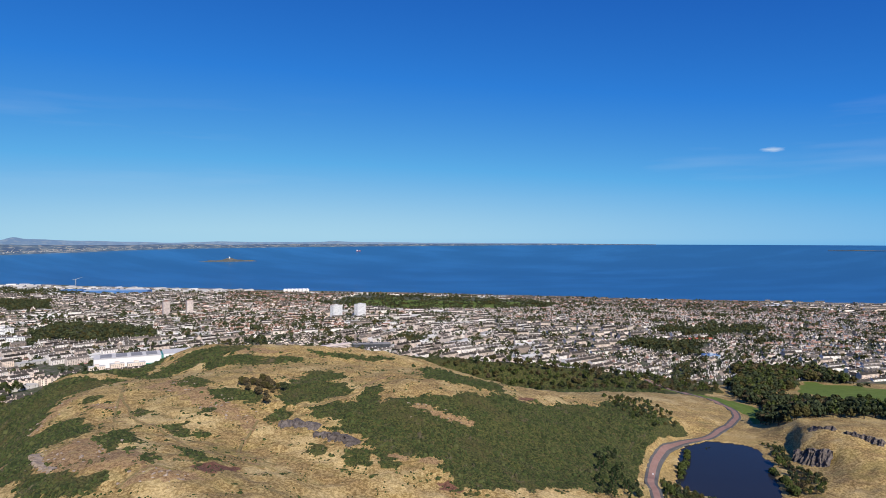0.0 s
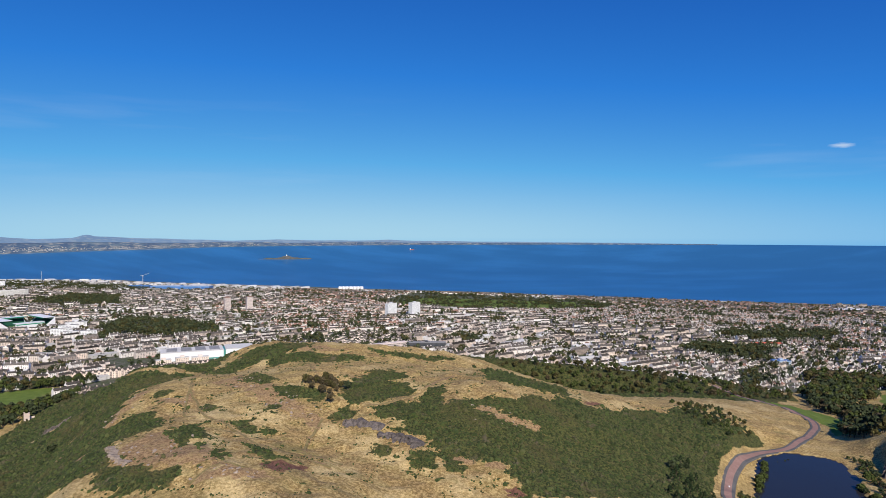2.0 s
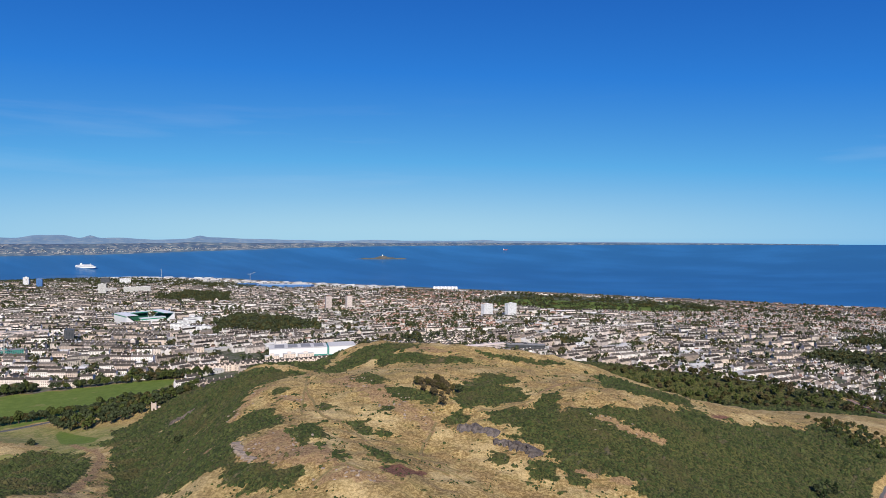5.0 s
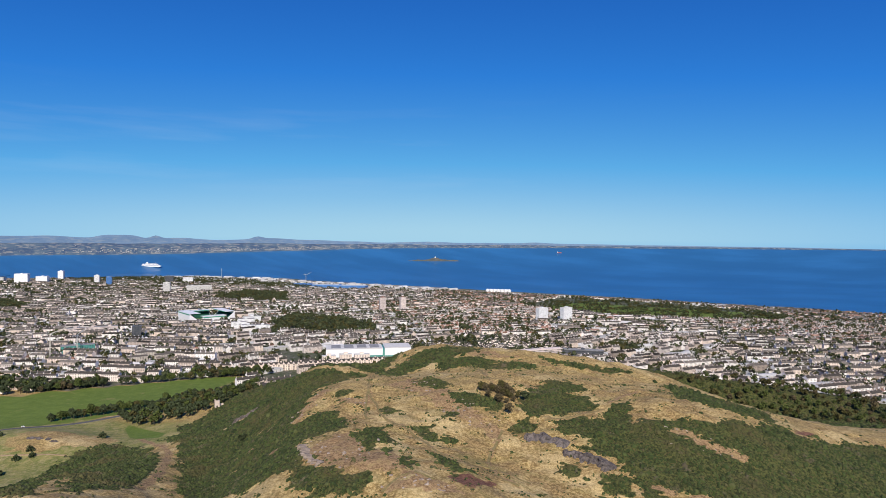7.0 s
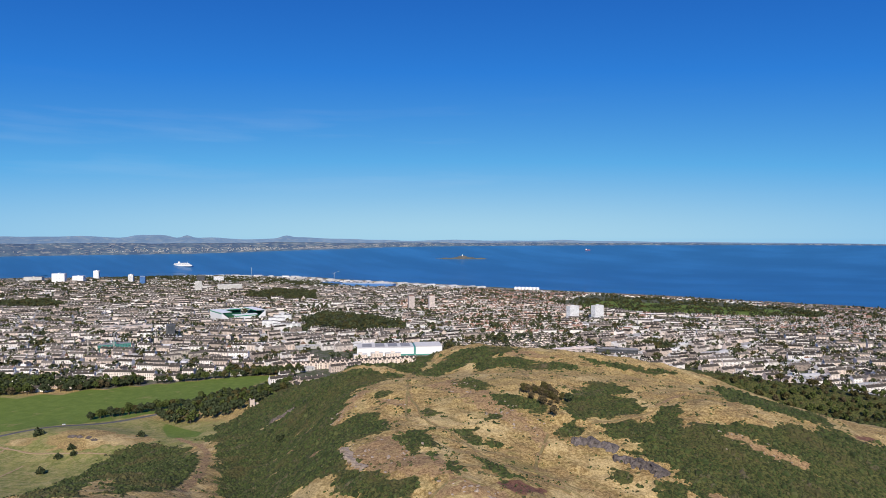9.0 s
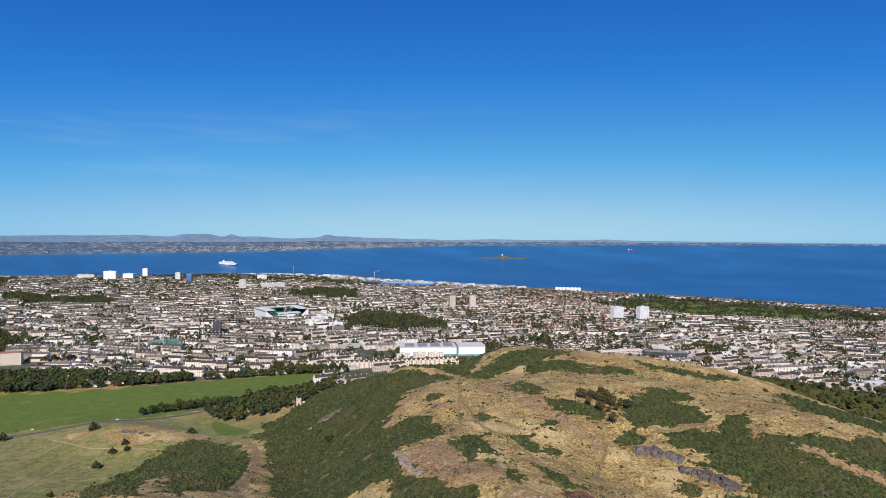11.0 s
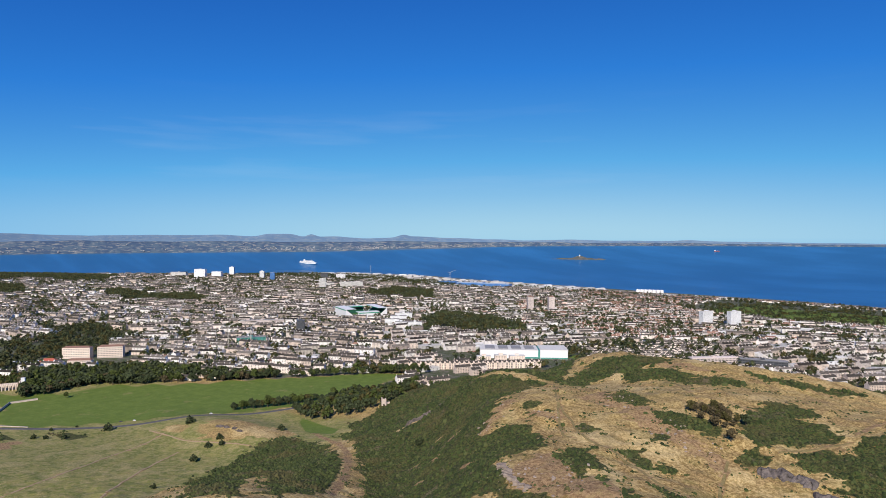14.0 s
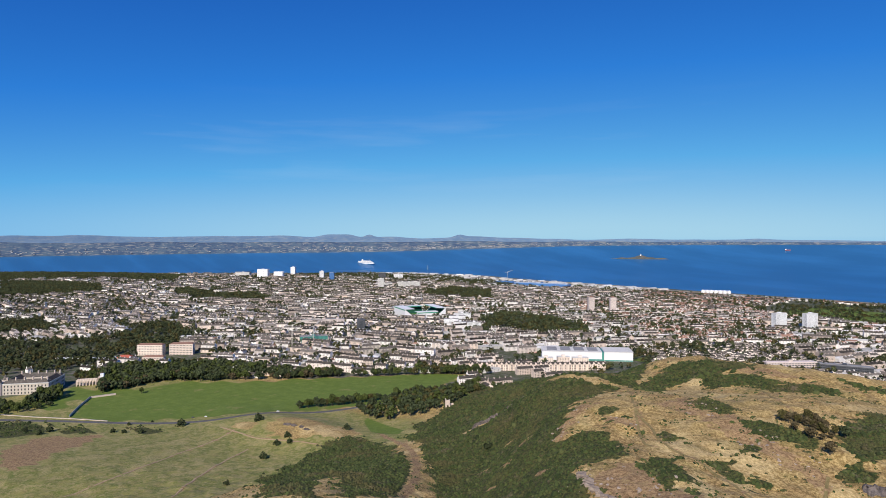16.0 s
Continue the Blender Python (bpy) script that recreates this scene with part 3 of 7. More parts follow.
def cover_at(x, y):
    """How much gorse, bare soil, lawn, pasture, town and sand lie at a place: six values of 0 to 1."""
    hill_h = land(x, y) - np.where(shore(x, y) > 0, 2.5 + 46.0 * (1 - np.exp(-np.maximum(shore(x, y), 0) / 1000.0)), 0)
    on = smooth(3, 12, hill_h)
    gorse = np.zeros(x.shape)
    edge = 3.5 * wave(x, y, 34.0, 11) + 3.0 * wave(x, y, 12.0, 17) + 1.6 * wave(x, y, 5.0, 12)
    for poly in THICKETS:
        gorse = np.maximum(gorse, smooth(-4, 4, inside(x, y, poly) + edge))
    gorse = np.maximum(gorse, 0.9 * smooth(1.0, 1.25, wave(x, y, 15.0, 19)) * on * smooth(-720, -560, x) * smooth(-0.3, 0.4, wave(x, y, 120.0, 20)))
    fringe = np.max([smooth(-24, -2, inside(x, y, poly)) for poly in THICKETS], axis=0)
    gorse = np.maximum(gorse, smooth(0.6, 0.9, wave(x, y, 11.0, 27)) * fringe)
    for line in TRACKS:
        gorse = gorse * smooth(1.0, 4.0, along(x, y, line))
    gorse = gorse * (1 - 0.85 * smooth(-0.1, 0.5, spots(x, y, SCREE) + 0.35 * wave(x, y, 9.0, 24)))
    for line in CLIFFS:
        gorse = gorse * smooth(5, 9, along(x, y, line) + 1.5 * wave(x, y, 9.0, 30))
    # clearings of dry grass within the thickets
    open_side = smooth(-400, -330, x) * smooth(330, 390, y) * (0.45 + 0.55 * smooth(-90, -140, x))
    gorse = gorse * (1 - (0.1 + 0.3 * open_side) * smooth(0.8, 1.1, wave(x, y, 30.0, 16))) * (1 - (0.15 + 0.5 * open_side) * smooth(0.8, 1.1, wave(x, y, 13.0, 28)))
    bare = 0.7 * smooth(-0.2, 0.5, spots(x, y, SCREE))
    for poly in BARE:
        bare = np.maximum(bare, smooth(-5, 5, inside(x, y, poly) + 4 * wave(x, y, 16.0, 14) + 2.5 * wave(x, y, 7.0, 24)))
    bare = np.maximum(bare, smooth(4.8, 2.0, along(x, y, GULLY) + 1.5 * wave(x, y, 20.0, 15)))
    for line in TRACKS:
        bare = np.maximum(bare, 0.8 * smooth(3.4, 0.6, along(x, y, line)))
    lawn = np.zeros(x.shape)
    for poly in LAWNS:
        lawn = np.maximum(lawn, smooth(-4, 4, inside(x, y, poly)))
    lawn = np.maximum(np.maximum(lawn, smooth(-6, 6, inside(x, y, MEADOW))), np.maximum(smooth(-4, 4, inside(x, y, FIELD_FAR)), smooth(-4, 4, inside(x, y, VERGE))))
    d1, d2 = along(x, y, LOCH_ROAD), along(x, y, PARK_ROAD)
    pasture = smooth(-540, -680, x + 0.25 * (y - 400)) * smooth(700, 560, y)
    pasture = pasture * (1 - smooth(-0.1, 0.4, spots(x, y, [(-815, 500, 62, 40), (-760, 520, 40, 30), (-900, 470, 30, 14)]) + 0.2 * wave(x, y, 22.0, 26)))
    gorse, bare = gorse * smooth(8, 13, d1) * smooth(3, 6, along(x, y, GULLY) + 1.5 * wave(x, y, 14.0, 25)), bare * smooth(5, 9, d2)
    town = 1 - on
    for poly in (MEADOW, FIELD_FAR, LAWNS[0]):
        town = town * (1 - smooth(-8, 2, inside(x, y, poly)))
    town = town * smooth(-750, -800, np.minimum(-850 + 0 * x, x))
    town = np.where((x > -1350) & (x < -700) & (y < 700), 0.0, town)
    strip = np.interp(x, (-4800, -4000, -2600, -2100, -1000, -500, 200), (140, 380, 380, 300, 260, 120, 60))
    sand = smooth(strip, strip - 50, shore(x, y)) * smooth(-40, -10, shore(x, y))
    return gorse, bare, lawn, pasture, town, sand


THICKET_MAP = {}


def build_ground():
    gx, gy = steps(-9500, -760, 400, 5200, 3.0), steps(-3000, 265, 760, 4300, 3.0, 1.07)
    x, y = np.meshgrid(gx, gy)
    z = land(x, y)
    masks = cover_at(x, y)
    THICKET_MAP.update(x=gx, y=gy, gorse=masks[0])
    fx, fy, fz = foreshorten(x, y, z)
    n, m = x.shape
    k = np.arange(n * m).reshape(n, m)
    faces = np.stack([k[:-1, :-1], k[:-1, 1:], k[1:, 1:], k[1:, :-1]], -1).reshape(-1, 4)
    me = mesh_from("ground", np.stack([fx, fy, fz], -1).reshape(-1, 3).tolist(), faces.tolist(), [M_GROUND])
    me.polygons.foreach_set("use_smooth", [True] * len(me.polygons))
    heath = np.zeros(x.shape)
    for poly in HEATHER:
        heath = np.maximum(heath, smooth(-3, 4, inside(x, y, poly) + 2.5 * wave(x, y, 9.0, 29)))
    for name, three, last in (("cover", masks[:3], heath), ("use", masks[3:], heath)):
        a = me.attributes.new(name, "FLOAT_COLOR", "POINT")
        a.data.foreach_set("color", np.stack([*three, last], -1).reshape(-1))
    return tagged(new("ground", me), "dry golden hillside with dark gorse running down to town and shore", "ground", kind="structure")


build_ground()


def build_sea():
    a = np.radians(np.linspace(-115, 75, 190))
    u = np.linspace(0, 1, 70)
    r = 2600 + 66400 * u ** 4
    rr, aa = np.meshgrid(r, a)
    x, y = CENTRE[0] + rr * np.sin(aa), CENTRE[1] + rr * np.cos(aa)
    z = -rr ** 2 / (2 * 7.4e6)
    fx, fy, fz = foreshorten(x, y, z)
    n, m = x.shape
    k = np.arange(n * m).reshape(n, m)
    faces = np.stack([k[:-1, :-1], k[1:, :-1], k[1:, 1:], k[:-1, 1:]], -1).reshape(-1, 4)
    me = mesh_from("sea", np.stack([fx, fy, fz], -1).reshape(-1, 3).tolist(), faces.tolist(), [M_SEA])
    me.polygons.foreach_set("use_smooth", [True] * len(me.polygons))
    return tagged(new("water_firth", me), "calm deep blue open water of a wide firth", "sea", kind="structure")


build_sea()


def build_loch():
    bm = bmesh.new()
    ring = []
    for i in range(72):
        a = i / 72 * 2 * math.pi
        lo, hi = 0.0, 140.0
        for _ in range(22):
            r = (lo + hi) / 2
            if float(loch(np.array(179 + r * math.cos(a)), np.array(588 + r * math.sin(a)))) < 1.1:
                lo = r
            else:
                hi = r
        ring.append(bm.verts.new((179 + lo * math.cos(a), 588 + lo * math.sin(a), 109.0)))
    bm.faces.new(ring)
    me = bpy.data.meshes.new("loch")
    bm.to_mesh(me)
    bm.free()
    me.materials.append(M_LOCH)
    return tagged(new("water_loch", me), "small dark blue loch below a grassy crag", "loch", kind="structure")


build_loch()


# ---- roads ----
def ribbon(name, line, width, material, label, lift=0.25, edge=None):
    """A road laid over the ground along a line, with a slight thickness at its edges."""
    pts = [Vector((*p, 0)) for p in line]
    path = []
    for i in range(len(pts) - 1):
        p0, p1, p2, p3 = pts[max(i - 1, 0)], pts[i], pts[i + 1], pts[min(i + 2, len(pts) - 1)]
        n = max(2, int((p2 - p1).length / 4))
        for k in range(n):
            t = k / n
            path.append(0.5 * (2 * p1 + (p2 - p0) * t + (2 * p0 - 5 * p1 + 4 * p2 - p3) * t * t + (3 * p1 - p0 - 3 * p2 + p3) * t ** 3))
    path.append(pts[-1])
    verts, faces = [], []
    q = np.array([(p.x, p.y) for p in path])
    level = np.max([land(q[:, 0] + a * width * 0.4, q[:, 1] + b * width * 0.4) for a, b in ((0, 0), (1, 0), (-1, 0), (0, 1), (0, -1))], axis=0)
    pad = np.concatenate([np.repeat(level[:1], 3), level, np.repeat(level[-1:], 3)])
    level = np.maximum(np.convolve(pad, np.ones(7) / 7, "valid"), level - 0.3)
    for i, p in enumerate(path):
        d = path[min(i + 1, len(path) - 1)] - path[max(i - 1, 0)]
        side = Vector((-d.y, d.x, 0)).normalized()
        row = [p + side * width * k for k in (-0.5, -0.27, 0.27, 0.5)]
        zs = [0.55 * float(land(np.array(q.x), np.array(q.y))) + 0.45 * level[i] + lift for q in row]
        verts += [(row[0].x - side.x * 0.5, row[0].y - side.y * 0.5, zs[0] - 1.6)] + [(q.x, q.y, z) for q, z in zip(row, zs)] + [(row[3].x + side.x * 0.5, row[3].y + side.y * 0.5, zs[3] - 1.6)]
        if i:
            k = 6 * i
            faces += [(k - 6 + j, k - 5 + j, k + 1 + j, k + j) for j in range(5)]
    me = mesh_from(name, verts, faces, [material, edge or material], [0 if k % 5 == 2 else 1 for k in range(len(faces))])
    return tagged(new(name, me), label, "road", kind="structure")


M_REDTAR = mottled("red_chip_asphalt", (0.25, 0.15, 0.125), (0.33, 0.21, 0.175), 0.15, 0.9)
M_TAR = mottled("grey_asphalt", (0.09, 0.088, 0.088), (0.15, 0.145, 0.14), 0.15, 0.9)
ribbon("road_loch", LOCH_ROAD, 10.0, M_REDTAR, "reddish asphalt road with grey edges curving round the loch", 0.35, M_TAR)
ribbon("road_park", PARK_ROAD, 9.0, M_TAR, "grey asphalt road along the green meadow")
M_EARTH = mottled("trodden_earth", (0.30, 0.215, 0.125), (0.46, 0.35, 0.215), 0.3, 0.95)
M_TROD = mottled("trodden_turf", (0.15, 0.125, 0.05), (0.30, 0.235, 0.11), 0.3, 0.95)
for trail in TRACKS[7:]:
    ribbon("ground_footpath", trail, 2.0, M_EARTH, "narrow trodden earth path through the grass", 0.12)
for trail in TRACKS[:6]:
    ribbon("ground_footpath", trail, 1.7, M_TROD, "narrow path of trodden olive turf over the hill", 0.12)

# ---- the town ----
def town_floor(x, y):
    return 2.5 + 46.0 * (1 - np.exp(-np.maximum(shore(x, y), 0) / 1000.0))


class Shape:
    """Collects faces of a small model: plain rows of corners, with a material slot for each face."""

    def __init__(self):
        self.v, self.f, self.s = [], [], []

    def face(self, pts, slot):
        k = len(self.v)
        self.v += [tuple(map(float, p)) for p in pts]
        self.f.append(list(range(k, k + len(pts))))
        self.s.append(slot)

    def joined(self, pts, faces, slot):
        k = len(self.v)
        self.v += [tuple(map(float, p)) for p in pts]
        self.f += [[k + i for i in f] for f in faces]
        self.s += [slot] * len(faces)

    def box(self, x0, y0, z0, x1, y1, z1, slot, under=False):
        p = [(x0, y0, z0), (x1, y0, z0), (x1, y1, z0), (x0, y1, z0), (x0, y0, z1), (x1, y0, z1), (x1, y1, z1), (x0, y1, z1)]
        f = [(0, 1, 5, 4), (1, 2, 6, 5), (2, 3, 7, 6), (3, 0, 4, 7), (4, 5, 6, 7)]
        self.joined(p, f + [(3, 2, 1, 0)] if under else f, slot)

    def gable(self, x0, x1, y0, y1, eaves, ridge, slot, wall, out=0.35, hip=0.0):
        ym, t = (y0 + y1) / 2, 0.25
        if hip == 0:
            self.face([(x0, y0, eaves), (x0, y1, eaves), (x0, ym, ridge)], wall)
            self.face([(x1, y1, eaves), (x1, y0, eaves), (x1, ym, ridge)], wall)
            x0, x1 = x0 - 0.1, x1 + 0.1
        else:
            x0, x1 = x0 - out, x1 + out
        a, b = y0 - out, y1 + out
        lo = eaves - 0.1
        p = [(x0, a, lo), (x1, a, lo), (x1, b, lo), (x0, b, lo), (x0 + hip, ym, ridge + t), (x1 - hip, ym, ridge + t)]
        f = [(0, 1, 5, 4), (2, 3, 4, 5)]
        if hip:
            f += [(3, 0, 4), (1, 2, 5)]
        self.joined(p, f, slot)

    def windows(self, x0, x1, y, z0, storeys, step, w, h, slot, rise=3.2, side=-1):
        n = max(1, int((x1 - x0) / step))
        for j in range(storeys):
            for i in range(n):
                cx, z = x0 + (i + 0.5) * (x1 - x0) / n, z0 + j * rise
                q = [(cx - w / 2, y, z), (cx + w / 2, y, z), (cx + w / 2, y, z + h), (cx - w / 2, y, z + h)]
                self.face(q if side < 0 else q[::-1], slot)

    def mesh(self, name, materials):
        return mesh_from(name, self.v, self.f, materials, self.s)


WALL, ROOF, GLASS, STACK = 0, 1, 2, 3
# storeys, depth, lengths, row pitch, roof height, wall, roof
KINDS = {
    "tenement": (4, 12.0, (22, 34, 46), 31.0, 3.8, M_STONE, M_SLATE),
    "terrace": (2, 9.5, (18, 28, 40), 25.0, 3.4, M_STONE, M_SLATE),
    "villa": (2, 9.0, (10, 13), 22.0, 3.6, M_HARL, M_SLATE),
    "council": (2, 8.5, (15, 22, 30), 24.0, 3.2, M_HARL, M_TILE),
    "flats": (3, 11.0, (24, 38, 50), 34.0, 2.6, M_HARL, M_SLATE),
    "bungalow": (1, 9.0, (11, 14), 20.0, 3.8, M_HARL, M_SLATE),
    "prefab": (1, 6.5, (8, 10), 13.0, 1.2, M_RENDER, M_SLATE),
    "shed": (2, 26.0, (34, 60), 64.0, 2.0, M_CONCRETE, M_CONCRETE),
}
# what else stands among the houses of each kind
MIXED = {
    "tenement": ("tenement", "tenement", "tenement", "tenement", "terrace", "flats", "villa", "shed"),
    "terrace": ("terrace", "terrace", "terrace", "villa", "tenement", "flats"),
    "villa": ("villa", "villa", "villa", "terrace", "bungalow", "council"),
    "council": ("council", "council", "council", "flats", "terrace", "villa"),
    "flats": ("flats", "flats", "tenement", "terrace", "council", "shed"),
    "bungalow": ("bungalow", "bungalow", "villa", "villa", "terrace"),
    "prefab": ("prefab",), "shed": ("shed",),
}


def house_shapes(kind, length, plain=False):
    """Walls with windows, roof and chimney stacks of one house or block; far ones go without the small parts."""
    storeys, depth, _, _, rise, _, _ = KINDS[kind]
    eaves, x, y = storeys * 3.1 + 0.6, length / 2, depth / 2
    wall, roof, stack = Shape(), Shape(), Shape()
    wall.box(-x, -y, -3.0, x, y, eaves, 0)
    wall.f.pop(), wall.s.pop()
    step = 3.4 if kind != "shed" else 9.0
    for side in () if plain else (-1, 1):
        wall.windows(-x + 0.8, x - 0.8, side * (y + 0.06), 1.0, storeys, step, 1.25, 1.6, 1, 3.1, side)
    roof.gable(-x, x, -y, y, eaves, eaves + rise, 0, 1, hip=depth * 0.45 if kind in ("villa", "council", "bungalow") else 0.0)
    if kind not in ("prefab", "shed") and (not plain or kind == "tenement"):
        n = max(2, int(length / 11) + 1)
        for i in range(n):
            cx = -x + 0.6 + i * (2 * x - 1.2) / (n - 1)
            w = 1.5 if kind == "tenement" else 0.9
            stack.box(cx - 0.45, -w, eaves + rise * 0.4, cx + 0.45, w, eaves + rise + 1.7, 0)
    return wall, roof, stack


STACKS = {}


def chimneys(kind, length):
    """Places of the stacks along the ridge, and their one shared mesh."""
    if kind in ("prefab", "shed"):
        return []
    storeys, _, _, _, rise, wall_m, _ = KINDS[kind]
    if kind not in STACKS:
        s, w, e = Shape(), 1.5 if kind == "tenement" else 0.9, storeys * 3.1 + 0.6
        s.box(-0.45, -w, e + rise * 0.4, 0.45, w, e + rise + 1.7, 0)
        for q in (-0.5, 0.0, 0.5):
            s.box(-0.16, q * w - 0.16, e + rise + 1.7, 0.16, q * w + 0.16, e + rise + 2.3, 0)
        STACKS[kind] = s.mesh("chimney", [wall_m])
    n = max(2, int(length / 11) + 1)
    return [(-length / 2 + 0.6 + i * (length - 1.2) / (n - 1), STACKS[kind]) for i in range(n)]


# quarters of the town: middle, direction of the streets, kind of house
QUARTERS = [
    (-1700, 1000, 42, "tenement"), (-1350, 1150, 20, "tenement"), (-1150, 1350, 52, "tenement"), (-2100, 900, 30, "tenement"), (-2500, 1500, 58, "tenement"),
    (-2000, 1600, 35, "tenement"), (-2900, 700, 20, "terrace"), (-3300, 1500, 40, "tenement"), (-3200, 2300, 40, "flats"), (-2500, 2300, 52, "tenement"),
    (-1500, 1900, 40, "flats"), (-1800, 2700, 60, "terrace"), (-1100, 2300, 35, "council"), (-800, 1850, 36, "council"), (-550, 1500, 28, "prefab"),
    (-300, 1750, 50, "tenement"), (-400, 2100, 30, "flats"), (-100, 1400, 45, "tenement"), (150, 1750, 20, "terrace"), (400, 1400, 50, "bungalow"),
    (500, 2300, 15, "villa"), (0, 2500, 40, "villa"), (-150, 3000, 25, "bungalow"),
]
QUARTERS_EAST = [
    (900, 1800, 24, "villa"), (1200, 2400, 30, "villa"), (700, 2900, 18, "villa"), (800, 1350, 20, "terrace"), (1500, 2900, 10, "terrace"), (1500, 1900, 45, "bungalow"),
    (-1200, 3100, 30, "villa"), (-2300, 3300, 70, "shed"), (-3300, 3300, 20, "shed"), (-4100, 2200, 45, "flats"), (-4300, 1200, 30, "terrace"), (-1000, 1650, 60, "flats"),
    (-3900, 3300, 60, "shed"), (-5400, 1200, 10, "villa"), (-1500, 600, 25, "terrace"), (-1850, 450, 15, "tenement"),
]
# parks, woods, greens and the sites of larger buildings
PARKS = [
    [(-3230, 1378), (-3324, 1493), (-2829, 1452), (-2821, 1600), (-2572, 1529), (-2585, 1400), (-2742, 1280), (-2909, 1280)],
    [(-4803, 976), (-4791, 1453), (-3900, 1650), (-4676, 2103), (-5748, 1743), (-6091, 1235)],
    [(-1468, 1662), (-1285, 1480), (-1165, 1490), (-1079, 1530), (-1025, 1613), (-1133, 1774), (-1341, 1828), (-1500, 1800)],
    [(-900, 2600), (-900, 3300), (-300, 3250), (150, 2950), (100, 2650), (-442, 2443), (-650, 2500)],
    [(383, 2016), (582, 2125), (758, 2082), (674, 1938), (427, 1840)],
    [(220, 1638), (306, 1772), (403, 1734), (525, 1859), (404, 1521)],
    [(-3497, 713), (-3407, 914), (-3320, 1079), (-3883, 1263), (-4354, 1167), (-4607, 936)],
    [(-2156, 2078), (-1855, 2204), (-2154, 2577), (-2418, 2560), (-2382, 2304)],
    [(-2166, 446), (-2113, 568), (-2433, 620), (-2489, 500), (-2300, 300)],
    [(-1750, 200), (-1536, 434), (-1560, 570), (-1640, 700), (-1846, 819), (-2038, 870), (-2100, 810), (-1891, 640), (-1950, 524), (-2054, 423), (-1950, 200)],
]
SITES = [(-830, 1270, 130), (-1668, 1570, 112), (-1565, 640, 75), (-1302, 2105, 45), (-1242, 2160, 45), (-668, 2130, 45), (-600, 2196, 45), (-1440, 350, 130), (-1490, 640, 75),
         (-980, 1180, 60), (-900, 1060, 40), (-780, 1130, 40), (-700, 1190, 40), (-200, 1330, 75), (-430, 1330, 60), (-850, 980, 50), (-600, 1390, 70)]
WOODED = {"villa": 0.35, "council": 0.30, "bungalow": 0.35, "prefab": 0.1, "tenement": 0.14, "terrace": 0.22, "flats": 0.25, "shed": 0.08}


def free_ground(x, y, yard):
    """Where houses may stand; sheds (yard) also on the made ground by the shore."""
    ok = shore(x, y) > np.where(yard, 70, np.interp(x, (-4800, -4000, -2600, -2100, -1000, -500, 200), (140, 380, 380, 300, 260, 120, 45)))
    h = np.zeros(x.shape)
    for hx, hy, wide, deep, ca, sa, high in HILLS:
        u, w = ((x - hx) * ca + (y - hy) * sa) / wide, (-(x - hx) * sa + (y - hy) * ca) / deep
        h = h + high * np.exp(-0.5 * (u * u + w * w))
    ok &= h < 7
    ok &= inside(x, y, MEADOW) < -25
    ok &= ~((x > -1420) & (x < -700) & (y < 640))
    ok &= ~((x > -1300) & (x < 500) & (y < 560))
    ok &= inside(x, y, FIELD_FAR) < -10
    for p in PARKS:
        ok &= inside(x, y, p) < -6
    for sx, sy, r in SITES:
        ok &= np.hypot(x - sx, y - sy) > r
    d, b = np.hypot(x - CENTRE[0], y - CENTRE[1]), np.degrees(np.arctan2(x - CENTRE[0], y - CENTRE[1]))
    return ok & (d < 6400) & (d > 950) & (b > -84) & (b < 42)


def grove(x, y):
    """Above zero in the tree-filled gaps between the houses."""
    return wave(x, y, 170.0, 31) * 0.6 + wave(x, y, 60.0, 32) * 0.55 - 0.36 + 0.2 * smooth(-1800, -2600, x)


